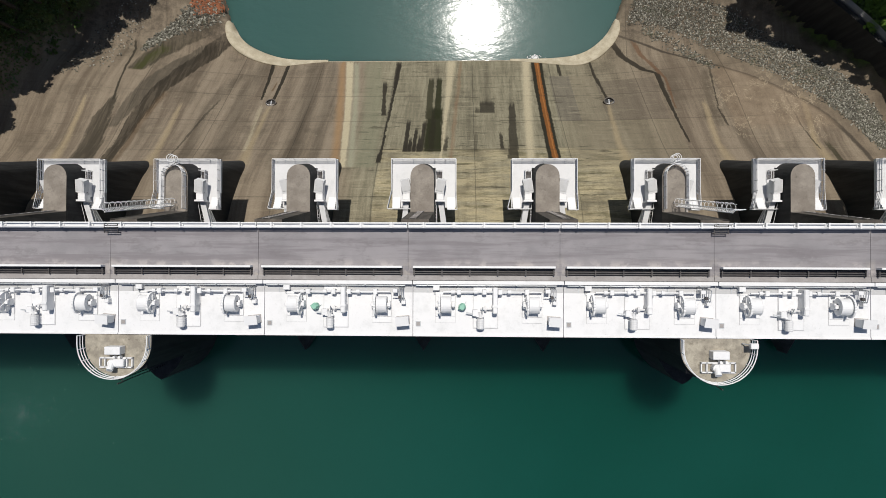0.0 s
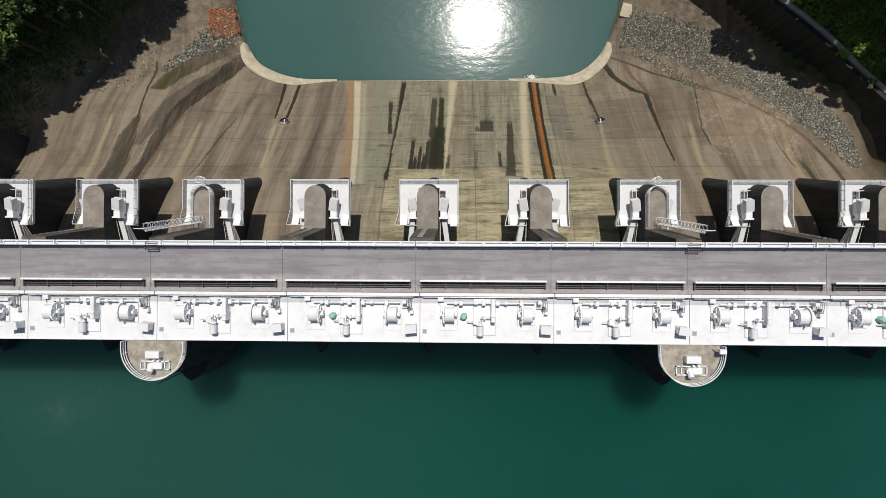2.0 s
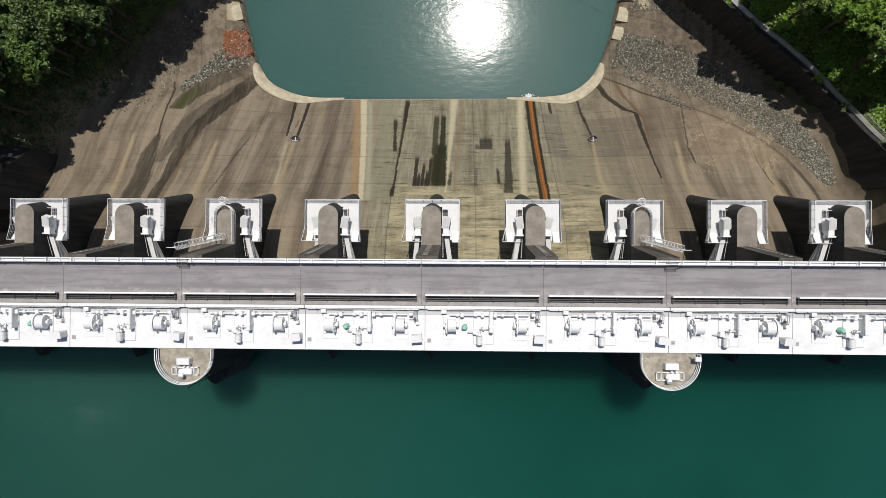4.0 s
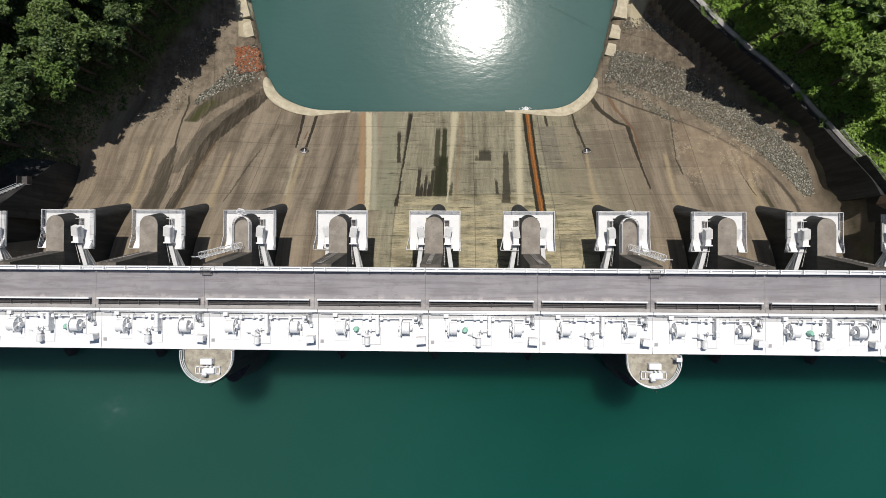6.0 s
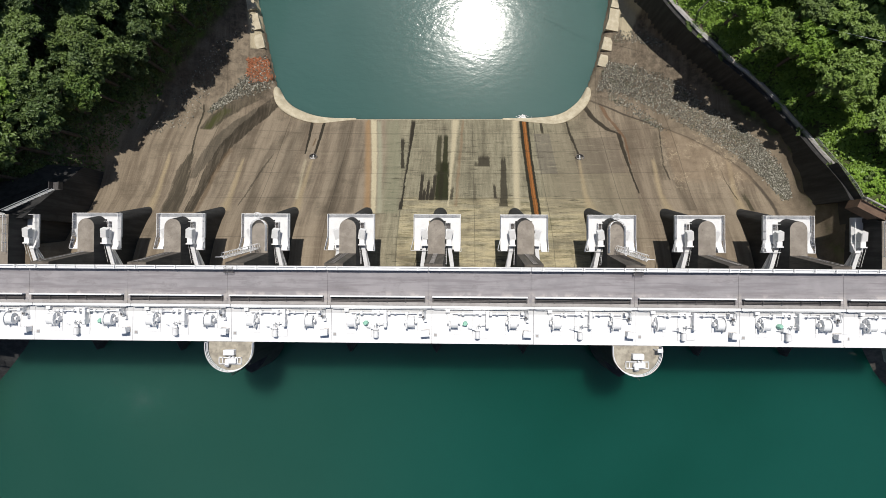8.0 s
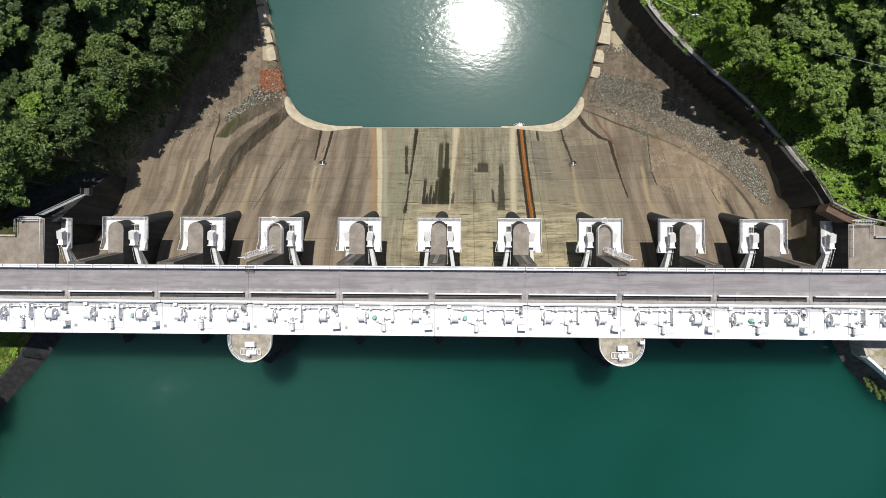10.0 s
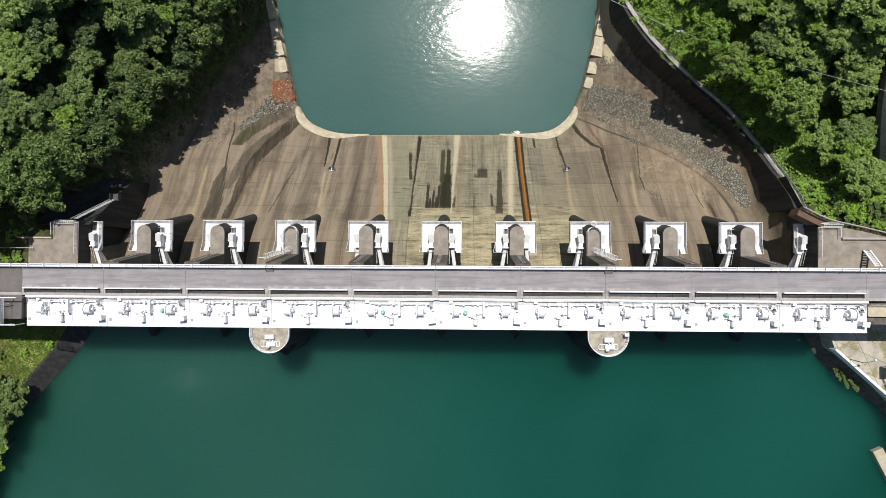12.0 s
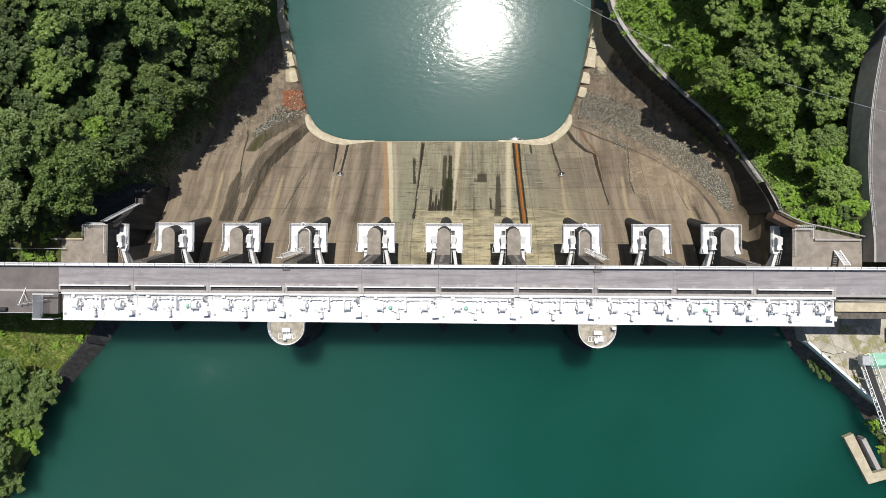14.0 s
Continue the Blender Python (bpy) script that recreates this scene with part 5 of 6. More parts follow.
def pier_rail(x):
    t = thing("pier_railing", (x, 0, TOP_Z), "white arched railing round the top of a gate pier", "railing", "pier railings")
    w = 1.22
    pts = [(-w, 24.3, 0)] + [(w * math.cos(a), 29.35 - 1.33 + w * math.sin(a), 0) for a in [math.pi - math.pi * i / 10 for i in range(11)]] + [(w, 24.3, 0)]
    for h in (0.28, 0.55, 0.82, 1.1):
        part("rail", Shape().path([(px, py, h) for px, py, _ in pts], 0.035, 5), WHITE, t)
    for px, py, _ in pts + [(-w, 25.6, 0), (w, 25.6, 0), (-w, 26.8, 0), (w, 26.8, 0)]:
        part("post", Shape().tube((px, py, 0), (px, py, 1.1), 0.035, 5), WHITE, t)
    r = Shape()
    for i in range(3):
        r.path([(0.42 * math.cos(a) - 0.1, 29.9 + 0.42 * math.sin(a), 0.2 + i * 0.5) for a in [2 * math.pi * k / 12 for k in range(13)]], 0.035, 5)
    r.tube((-0.3, 29.5, -2.9), (-0.3, 29.5, 1.3), 0.035).tube((0.2, 29.5, -2.9), (0.2, 29.5, 1.3), 0.035)
    for i in range(9):
        r.tube((-0.3, 29.5, -2.7 + i * 0.4), (0.2, 29.5, -2.7 + i * 0.4), 0.025)
    part("tail_ladder", r, WHITE, t)
    return t


for k, sx in ((-2, -1), (2, 1)):
    x = PIER_X[k + 4]
    cage_ladder(x, sx)
    pier_rail(x)
    p = thing("access_grating", (14 * k + (0.35 if k < 0 else 0.4), 21.55, ROAD_Z + 0.004), "dark steel step grating at the road parapet", "grating", "access gratings")
    s = Shape()
    for i in range(5):
        s.box(-0.65, 0.65, -0.42 + i * 0.2, -0.34 + i * 0.2, 0.55, 0.62)
    for q in (-0.65, 0.6):
        s.box(q, q + 0.06, -0.45, 0.5, 0.5, 0.64)
    part("grating", s, DARK_METAL, p)
    for q in (-0.65, 0.58):
        part("leg", Shape().box(q, q + 0.07, -0.42, -0.35, 0, 0.5), DARK_METAL, p)


def shoulder_ladder(x, sx, tone):
    t = thing("shoulder_ladder", (x, 0, 0), "narrow steel step ladder lying on the pier's sloping shoulder", "ladder", "shoulder ladders")
    a, b = Vector((0.1 * sx, 24.08, TOP_Z + 0.12)), Vector((0.25 * sx, 22.6, 11.85))
    for q in (-0.3, 0.3):
        part("stringer", Shape().beam(a + Vector((q, 0, 0)), b + Vector((q, 0, 0)), 0.04, 0.06), tone, t)
    for i in range(10):
        p = a.lerp(b, (i + 0.5) / 10)
        part("rung", Shape().tube(p - Vector((0.3, 0, 0)), p + Vector((0.3, 0, 0)), 0.035, 5), tone, t)
    return t


for k, x in zip(range(-4, 5), PIER_X):
    if k not in (-2, 2):
        shoulder_ladder(x, -1 if k <= 0 else 1, KERB)


# ---- drains, rubble and stones on the chute ----
def drain_outlet(x, y):
    z = height(x, y)
    t = thing("drain_outlet", pose(x, y, z + 0.35, -20, 0, 0), "round pale concrete drain outlet set in the chute", "drain", "drain outlets")
    s = Shape()
    n, r0, r1 = 20, 0.74, 0.92
    pts = []
    for r, h in ((r1, -1.3), (r1, 0.12), (r0, 0.12), (r0, -0.3)):
        pts += [(r * math.cos(2 * math.pi * i / n), 0.8 * r * math.sin(2 * math.pi * i / n), h) for i in range(n)]
    s.poly(pts, [(q * n + i, q * n + (i + 1) % n, (q + 1) * n + (i + 1) % n, (q + 1) * n + i) for q in range(3) for i in range(n)])
    part("collar", s, STAINED, t)
    # black disc stands for the shade down the pipe
    part("pipe_mouth", Shape().prism([(r0 * math.cos(2 * math.pi * i / n), 0.8 * r0 * math.sin(2 * math.pi * i / n)) for i in range(n)], -0.5, -0.22), BLACK, t)
    # pale crescent along one side of the mouth
    lip = [(0.86 * math.cos(a), 0.66 * math.sin(a)) for a in [math.pi * (1.05 + 0.9 * i / 10) for i in range(11)]]
    lip += [(0.70 * math.cos(a), 0.40 * math.sin(a)) for a in [math.pi * (1.95 - 0.9 * i / 10) for i in range(11)]]
    part("lip", Shape().prism(lip, -0.2, -0.02), PALE_GREY, t, "pale crescent on one side of the drain mouth")
    part("flap", Shape().box(-0.08, 0.08, -0.45, 0.5, -0.2, -0.06), GALV, t, "grey metal bar across the drain mouth")


drain_outlet(-27.3, 44.9)
drain_outlet(29.45, 44.8)


def stones(name, spots, sizes, material, label, seed):
    """Loose stones of uneven shape bedded in the ground, as one mesh."""
    rg = np.random.RandomState(seed)
    base = np.array([(1, 0, 0), (-1, 0, 0), (0, 1, 0), (0, -1, 0), (0, 0, 1), (0, 0, -1)], float)
    tri = np.array([(0, 2, 4), (2, 1, 4), (1, 3, 4), (3, 0, 4), (2, 0, 5), (1, 2, 5), (3, 1, 5), (0, 3, 5)])
    n = len(spots)
    r = rg.uniform(*sizes, (n, 1, 1))
    v = base[None] * rg.uniform(0.6, 1.25, (n, 6, 1)) + rg.uniform(-0.25, 0.25, (n, 6, 3))
    v = v * r * np.array([1, 1, 0.75])
    a = rg.uniform(0, 6.28, n)
    c, s = np.cos(a)[:, None], np.sin(a)[:, None]
    v = np.stack([v[..., 0] * c - v[..., 1] * s, v[..., 0] * s + v[..., 1] * c, v[..., 2]], -1)
    sp = np.array(spots)
    zz = ground_height(sp[:, 0], sp[:, 1])
    v += np.concatenate([sp, zz[:, None] + 0.05], 1)[:, None]
    f = (tri[None] + (np.arange(n) * 6)[:, None, None]).reshape(-1, 3)
    me = bpy.data.meshes.new(name)
    me.from_pydata(v.reshape(-1, 3).tolist(), [], f.tolist())
    me.materials.append(material)
    return tagged(new(name, me), label, "stones", kind="stuff")


def scatter_between(low, high, count, seed):
    """Points between two lines that run side by side."""
    rg = random.Random(seed)
    out = []
    for _ in range(count):
        q, w = rg.random() * (len(low) - 1), rg.random()
        i = min(int(q), len(low) - 2)
        f = q - i
        lx, ly = low[i][0] + (low[i + 1][0] - low[i][0]) * f, low[i][1] + (low[i + 1][1] - low[i][1]) * f
        hx, hy = high[i][0] + (high[i + 1][0] - high[i][0]) * f, high[i][1] + (high[i + 1][1] - high[i][1]) * f
        out.append((lx + (hx - lx) * w + rg.uniform(-0.6, 0.6), ly + (hy - ly) * w + rg.uniform(-0.6, 0.6)))
    return out


dark_low = [(37.6, 59.6), (40.6, 57.4), (44.0, 53.6), (46.6, 50.4)]
dark_high = [(38.4, 61.0), (42.2, 58.4), (45.6, 54.8), (47.4, 51.2)]
stones("riprap_spill", scatter_between(dark_low, dark_high, 520, 21), (0.08, 0.22), STONE, "narrow spill of dark broken stones on the slab", 22)
rip_low = [(35.6, 62.0), (41.5, 60.0), (48.4, 55.0), (54.6, 49.0), (60.0, 43.0), (63.4, 38.6), (65.4, 34.8)]
rip_high = [(37.2, 68.0), (43.6, 66.0), (52.2, 61.5), (59.2, 54.3), (62.8, 48.2), (66.2, 41.0), (67.4, 36.2)]
stones("riprap", scatter_between(rip_low, rip_high, 15000, 3), (0.06, 0.20), STONE, "band of loose grey broken stones across the bank", 4)
stones("riprap_strip", scatter_between([(39, 72.6), (44, 71.6), (49, 70.4)], [(39, 75.0), (44, 73.8), (49, 72.0)], 420, 8), (0.08, 0.2), STONE, "thin strip of loose grey stones", 9)
stones("rubble", scatter_between([(-52.0, 55.2), (-46.5, 59.4), (-39.6, 62.4)], [(-49.6, 58), (-45.2, 64), (-40.4, 70.4)], 1500, 5), (0.10, 0.32), STONE, "loose grey rubble on the bank by the pool", 6)
stones("red_rubble", scatter_between([(-44.0, 63.4), (-41.5, 63.8), (-39.4, 64.4)], [(-44.4, 68.6), (-42, 68.9), (-40.0, 69.2)], 800, 7), (0.12, 0.34), RUST_STONE, "rust-red broken rubble by the pool edge", 8)
stones("shore_stones", scatter_between([(-62, 48), (-58, 60), (-51, 72)], [(-55, 51), (-51, 63), (-45, 76)], 900, 11), (0.06, 0.2), STONE, "scattered small stones and debris on the bank", 12)


def floating_bits(name, x, y, z, rx, ry, count, sizes, material, label, category, seed):
    """Small flattened bits drifting on the water, as one mesh."""
    rg = np.random.RandomState(seed)
    sh = Shape()
    for _ in range(count):
        a, q = rg.uniform(0, 6.28), min(1.6, abs(rg.normal()) * 0.55)
        px, py, r, tw = x + rx * q * math.cos(a), y + ry * q * math.sin(a), rg.uniform(*sizes), rg.uniform(0, 3.1)
        ring = [(px + r * math.cos(tw + k * 1.571) * (1.5 if k % 2 else 0.7), py + r * math.sin(tw + k * 1.571) * (1.5 if k % 2 else 0.7), z) for k in range(4)]
        sh.poly(ring + [(px, py, z + r * 0.5), (px, py, z - r * 0.5)], [(0, 1, 4), (1, 2, 4), (2, 3, 4), (3, 0, 4), (1, 0, 5), (2, 1, 5), (3, 2, 5), (0, 3, 5)])
    return tagged(part(name, sh, material), label, category, kind="stuff")


floating_bits("floating_debris", -49.0, -0.5, WATER, 8.0, 5.0, 190, (0.018, 0.045), WHITE, "small pale specks on the reservoir surface", "debris", 41)
floating_bits("foam", 18.6, 56.0, TAIL, 1.4, 0.7, 90, (0.06, 0.16), WHITE, "white foam where the gutter meets the pool", "foam", 42)


# ---- the right bank: path, fences, road ----
def ribbon(name, left, right, z_list, depth, material, label, category, kind="structure"):
    """A slab between two plan lines with a height for each pair of points."""
    s = Shape()
    n = len(left)
    pts = []
    for (ax, ay), (bx, by), z in zip(left, right, z_list):
        pts += [(ax, ay, z), (bx, by, z), (bx, by, z - depth), (ax, ay, z - depth)]
    fs = [(0, 1, 2, 3), tuple(4 * n - 4 + k for k in (3, 2, 1, 0))]
    for i in range(n - 1):
        fs += [(4 * i + k, 4 * i + 4 + k, 4 * i + 4 + (k + 1) % 4, 4 * i + (k + 1) % 4) for k in range(4)]
    s.poly(pts, fs)
    me = s.mesh(name, material)
    bm = bmesh.new()
    bm.from_mesh(me)
    bmesh.ops.recalc_face_normals(bm, faces=bm.faces)
    bm.to_mesh(me)
    bm.free()
    return tagged(new(name, me), label, category, kind=kind)


def offset(line, d):
    out = []
    for i, (x, y) in enumerate(line):
        a, b = Vector(line[max(i - 1, 0)]), Vector(line[min(i + 1, len(line) - 1)])
        t = (b - a).normalized()
        out.append((x - t.y * d, y + t.x * d))
    return out


walk_line = rounded([(69.0, 33.0), (69.6, 36.3), (69.5, 42.6), (67.6, 50.5), (63.8, 57.5), (57.3, 64.0), (51.7, 69.9), (45.8, 77.2), (40.6, 86.9), (41.0, 97), (46.0, 120)], 2)
walk_z = [float(curve_at(PATH_Z, y)) + 0.3 for _, y in walk_line]
ribbon("path", offset(walk_line, 0.45), offset(walk_line, -0.45), walk_z, 0.5, KERB, "narrow grey concrete footpath along the top of the bank wall", "path")
wall_line = offset(walk_line, 1.0)
# Dark tone carries the shade on the bank wall's face.
strip_wall("wall_bank", wall_line, -44, [z - 0.1 for z in walk_z], 0.7, PIER_SIDE, "near-black retaining wall below the footpath, its shade put into the colour")


def fence(name, line, zs, h, label, group, material, bars=3, post=2.0, r=0.04):
    t = thing(name, (line[0][0], line[0][1], zs[0]), label, "fence", group)
    o = Vector((line[0][0], line[0][1], zs[0]))
    pts = [Vector((x, y, z)) - o for (x, y), z in zip(line, zs)]
    for k in range(bars):
        part("rail", Shape().path([p + Vector((0, 0, h * (k + 1) / bars)) for p in pts], r, 5), material, t)
    carry = 0.0
    for a, b in zip(pts, pts[1:]):
        d = (b - a).length
        while carry < d:
            p = a.lerp(b, carry / d)
            part("post", Shape().tube(p, p + Vector((0, 0, h)), r * 1.15, 5), material, t)
            carry += post
        carry -= d
    return t


fence("path_fence", offset(walk_line, 0.5)[:-4], walk_z[:-4], 1.0, "grey steel railing on the open side of the footpath", "path fences", GALV, 3, 2.2)
fence("path_fence", offset(walk_line, -0.5)[:12], walk_z[:12], 1.0, "grey steel railing on the slope side of the footpath", "path fences", GALV, 3, 1.6)

fence_line = rounded([(65.6, 32.9), (70.0, 30.6), (75.3, 29.5), (79.8, 28.4), (82.4, 27.8)], 2)
t = thing("baluster_fence", (0, 0, 2.2), "grey concrete fence with close balusters along the abutment edge", "fence", "baluster fences")
part("coping", Shape().path([(x, y, 1.05) for x, y in fence_line], 0.13, 6), KERB, t)
for (x, y) in resample(fence_line, 0.48):
    part("baluster", Shape().box(x - 0.07, x + 0.07, y - 0.09, y + 0.09, 0, 1.0), KERB, t)
ribbon("ledge", offset(fence_line, -0.1)[:7], offset(fence_line, -1.5)[:7], [2.22] * 7, 3.0, BROWN_STEEL, "rust-brown ledge inside the baluster fence", "ledge")
strip_wall("wall_abutment_low", [(72.7, 27.3), (81.6, 27.3)], 1.8, 2.7, 0.35, KERB, "low grey concrete wall on the abutment top", "wall")

road_line = rounded([(82.4, 23.0), (82.4, 28.0), (81.2, 40.0), (82.0, 53.0), (84.0, 64.0), (89, 86)], 2)
ribbon("road_bank", offset(road_line, 0.0), offset(road_line, -6.0), [5.0] * len(road_line), 7.0, ROAD_OLD, "grey asphalt bank road beside the trees", "road")
strip_wall("kerb_bank_road", offset(road_line, 0.15), 0.0, 5.5, 0.4, KERB, "grey concrete kerb wall along the bank road", "kerb")
fence("road_fence", offset(road_line, 0.15)[6:], [5.5] * len(road_line[6:]), 0.7, "white steel guard rail along the bank road", "road fences", GALV, 2, 2.0)
tagged(part("road_end_right", Shape().box(83.97, 110, 16.8, 22.2, 11.0, 12.99), ROAD), "grey asphalt road running off the dam onto the bank", "road", kind="structure")
tagged(part("road_end_left", Shape().box(-120, -70.05, 12.75, 22.2, 10.5, 13.006), ROAD_OLD), "wide grey asphalt road running off the dam onto the bank", "road", kind="structure")

# white stair stringers by the deck on the abutment
t = thing("abutment_stair", (76.6, 22.4, 2.2), "short white steel stair on the abutment top", "stair")
for q in (-0.55, 0.55):
    part("stringer", Shape().beam((q, 0, 4.0), (q + 0.5, 2.8, 0.2), 0.35, 0.14), WHITE, t)
for i in range(9):
    part("tread", Shape().box(-0.5 + i * 0.06, 0.55 + i * 0.06, i * 0.3, i * 0.3 + 0.24, 3.8 - i * 0.43, 3.86 - i * 0.43), GALV, t)

# railings on the abutment tops
for sx, x0, x1 in ((-1, -67.65, -72.1), (1, 68.75, 72.1)):
    fence("abutment_railing", [(x0, 24.0), (x0, 29.75 if sx < 0 else 29.25), (x1, 29.75 if sx < 0 else 29.25), (x1, 27.4)], [2.2] * 4, 1.05, "white steel railing round the abutment corner", "abutment railings", WHITE, 3, 1.4, 0.035)
    t = thing("cage_ladder", (x0, 29.0, 2.2), "white hooped safety cage over the abutment ladder", "ladder", "cage ladders")
    for i in range(9):
        px = sx * (0.4 + i * 0.42)
        part("hoop", Shape().path([(px, 0.75 + 0.4 * math.cos(a), 0.55 + 0.55 * math.sin(a)) for a in [math.pi * k / 8 for k in range(9)]], 0.035, 5), WHITE, t)
    for a in (0.2, 0.5, 0.8):
        part("cage_bar", Shape().tube((sx * 0.4, 0.75 + 0.4 * math.cos(math.pi * a), 0.55 + 0.55 * math.sin(math.pi * a)), (sx * 3.76, 0.75 + 0.4 * math.cos(math.pi * a), 0.55 + 0.55 * math.sin(math.pi * a)), 0.03, 5), WHITE, t)
    part("ladder", Shape().tube((sx * 0.4, 0.45, 0.02), (sx * 3.76, 0.45, 0.02), 0.04, 5).tube((sx * 0.4, 1.0, 0.02), (sx * 3.76, 1.0, 0.02), 0.04, 5), WHITE, t)
t = thing("bank_stair", (-68.2, 30.2, -4.2), "grey steel stair climbing the wing wall", "stair")
for q in (-0.35, 0.35):
    part("handrail", Shape().tube((q, 0.2, 7.2), (q + 3.6, 4.4, 1.0), 0.05, 5).tube((q, 0.2, 6.5), (q + 3.6, 4.4, 0.3), 0.05, 5), GALV, t)
for i in range(14):
    f = (i + 0.5) / 14
    part("tread", Shape().box(3.6 * f - 0.4, 3.6 * f + 0.4, 0.1 + 4.2 * f, 0.35 + 4.2 * f, 6.3 - 6.2 * f, 6.36 - 6.2 * f), GALV, t)
part("landing", Shape().box(3.3, 5.0, 4.3, 5.6, -0.1, 0.0).box(3.3, 3.4, 4.3, 5.6, 0.0, 1.0).box(4.9, 5.0, 4.3, 5.6, 0.0, 1.0), DARK_METAL, t)

# ---- left end of the dam ----
fence("left_fence", [(-87.4, 24.9), (-75.7, 24.9)], [2.2, 2.2], 1.1, "white slatted steel fence above the abutment", "left fences", WHITE, 2, 0.42)
strip_wall("wall_left_top", [(-79, 26.85), (-72.4, 26.85)], -1, 2.6, 0.3, PALE_CONC, "pale concrete wall behind the left abutment")
fence("road_fence", [(-118, 22.0), (-84.2, 22.0)], [13.01, 13.01], 0.8, "white steel guard rail along the bank road", "road fences", WHITE, 2, 2.0)
fence("road_fence", [(-118, 12.95), (-73.4, 12.95)], [13.01, 13.01], 0.8, "grey steel guard rail along the bank road", "road fences", GALV, 2, 2.0)

t = thing("entrance_cage", (-71.4, 14.2, 13.01), "grey steel mesh entrance cage at the end of the hoist deck", "gate")
for q in (-1.9, 0.0, 1.9):
    part("post", Shape().box(q - 0.06, q + 0.06, -2.3, -2.18, 0, 2.1), GREY_METAL, t)
    part("post", Shape().box(q - 0.06, q + 0.06, 2.2, 2.32, 0, 2.1), GREY_METAL, t)
for i in range(10):
    q = -1.9 + i * 0.19
    part("slat", Shape().box(q - 0.03, q + 0.03, -2.2, 2.2, 2.0, 2.06), GREY_METAL, t)
part("panel", Shape().box(-1.95, -1.88, -2.2, 2.2, 0.1, 2.0), GREY_METAL, t)
part("top_rail", Shape().box(-1.95, 1.95, 2.18, 2.34, 2.1, 2.2), WHITE, t)
part("top_rail", Shape().box(-1.95, 1.95, -2.34, -2.18, 2.1, 2.2), WHITE, t)

t = thing("swing_barrier", (-75.6, 14.9, 13.01), "grey steel swing barrier with a braced post on the road", "barrier")
part("post", Shape().tube((0, 0, 0), (0, 0, 1.3), 0.07, 8), GALV, t)
part("arm", Shape().tube((-1.4, -0.5, 1.0), (4.2, 0.5, 1.05), 0.06, 8), GALV, t)
part("brace", Shape().tube((-0.5, 2.6, 0.1), (-1.2, -0.6, 1.0), 0.05, 6).tube((0.5, 0.2, 1.0), (-0.7, 1.8, 0.4), 0.05, 6), GALV, t)

t = thing("rubber_roll", (-80.6, 13.5, 13.39), "dark rolled rubber sheet lying by the road edge", "roll")
part("roll", Shape().tube((-1.2, 0, 0), (1.2, 0, 0), 0.38, 16), BLACK, t)
part("strap", Shape().tube((-0.05, 0, 0), (0.05, 0, 0), 0.40, 16), GREY_METAL, t)

# ---- right end of the dam and the service yard ----
yard = Shape().prism([(70.2, 12.85), (70.9, 10.2), (71.9, 7.3), (82.2, -2.0), (88, -7.0), (115, -7.0), (115, 12.85)], -10, 1.6)
tagged(part("yard", yard, YARD), "patchy pale concrete service yard by the reservoir", "yard", kind="structure")
strip_wall("wall_yard", [(71.7, 7.4), (76.8, 2.8), (82.0, -1.8), (87.0, -6.1)], 0.4, 2.2, 0.45, WHITE, "white concrete coping wall along the yard edge")
beam = thing("access_bridge", (70.55, 15.15, 0.3), "beige steel access bridge from the hoist deck to the bank", "bridge")
part("deck", Shape().box(0.1, 13.4, -0.85, 0.85, 11.75, 11.95), PALE_CONC, beam)
part("girder", Shape().box(0.1, 13.4, -0.95, -0.85, 11.5, 12.25).box(0.1, 13.4, 0.85, 0.95, 11.5, 12.25), PALE_CONC, beam)
part("railing", rail_run(Shape(), [(0.2, 1.0, 11.95), (13.2, 1.0, 11.95)], 1.0, 0.035, 3, 1.6), GALV, beam)

lampost = thing("yard_lamp", (74.2, 5.6, 1.6), "dark steel lamp post with a white globe on a long arm", "lamp")
part("post", Shape().tube((0, 0, 0), (0, 0, 4.2), 0.08, 8, 0.06), DARK_METAL, lampost)
part("arm", Shape().path([(0, 0, 4.2), (1.2, 0.25, 4.4), (1.9, 0.45, 4.35)], 0.05, 6), DARK_METAL, lampost)
globe = Shape()
for i in range(6):
    a, b = math.pi * i / 6, math.pi * (i + 1) / 6
    globe.tube((1.95, 0.47, 4.3 + 0.24 * math.cos(a)), (1.95, 0.47, 4.3 + 0.24 * math.cos(b)), max(0.02, 0.24 * math.sin(a)), 10, max(0.02, 0.24 * math.sin(b)))
part("globe", globe, WHITE, lampost)

t = thing("trash_conveyor", (82.4, 0.9, 1.6), "white steel lattice conveyor with a black belt beside the water", "conveyor")
d = Vector((0.33, -0.94, 0))
sd = Vector((0.94, 0.33, 0))
for q in (-1.15, 1.15):
    for z in (2.4, 3.6):
        part("chord", Shape().beam(sd * q - d * 4.6 + Vector((0, 0, z)), sd * q + d * 11 + Vector((0, 0, z)), 0.12, 0.12), WHITE, t)
    for i in range(17):
        a = sd * q + d * (-4.6 + i * 0.92)
        b = sd * q + d * (-4.6 + (i + 1) * 0.92)
        part("lattice", Shape().beam(a + Vector((0, 0, 2.4 if i % 2 else 3.6)), b + Vector((0, 0, 3.6 if i % 2 else 2.4)), 0.08, 0.08), WHITE, t)
for i in range(18):
    a = d * (-4.6 + i * 0.92) + Vector((0, 0, 2.5))
    part("roller", Shape().tube(a - sd * 1.1, a + sd * 1.1, 0.08, 8), GALV, t)
part("belt", Shape().beam(-d * 4.4 + Vector((0, 0, 2.72)), d * 10.8 + Vector((0, 0, 2.72)), 1.1, 0.05), BLACK, t)
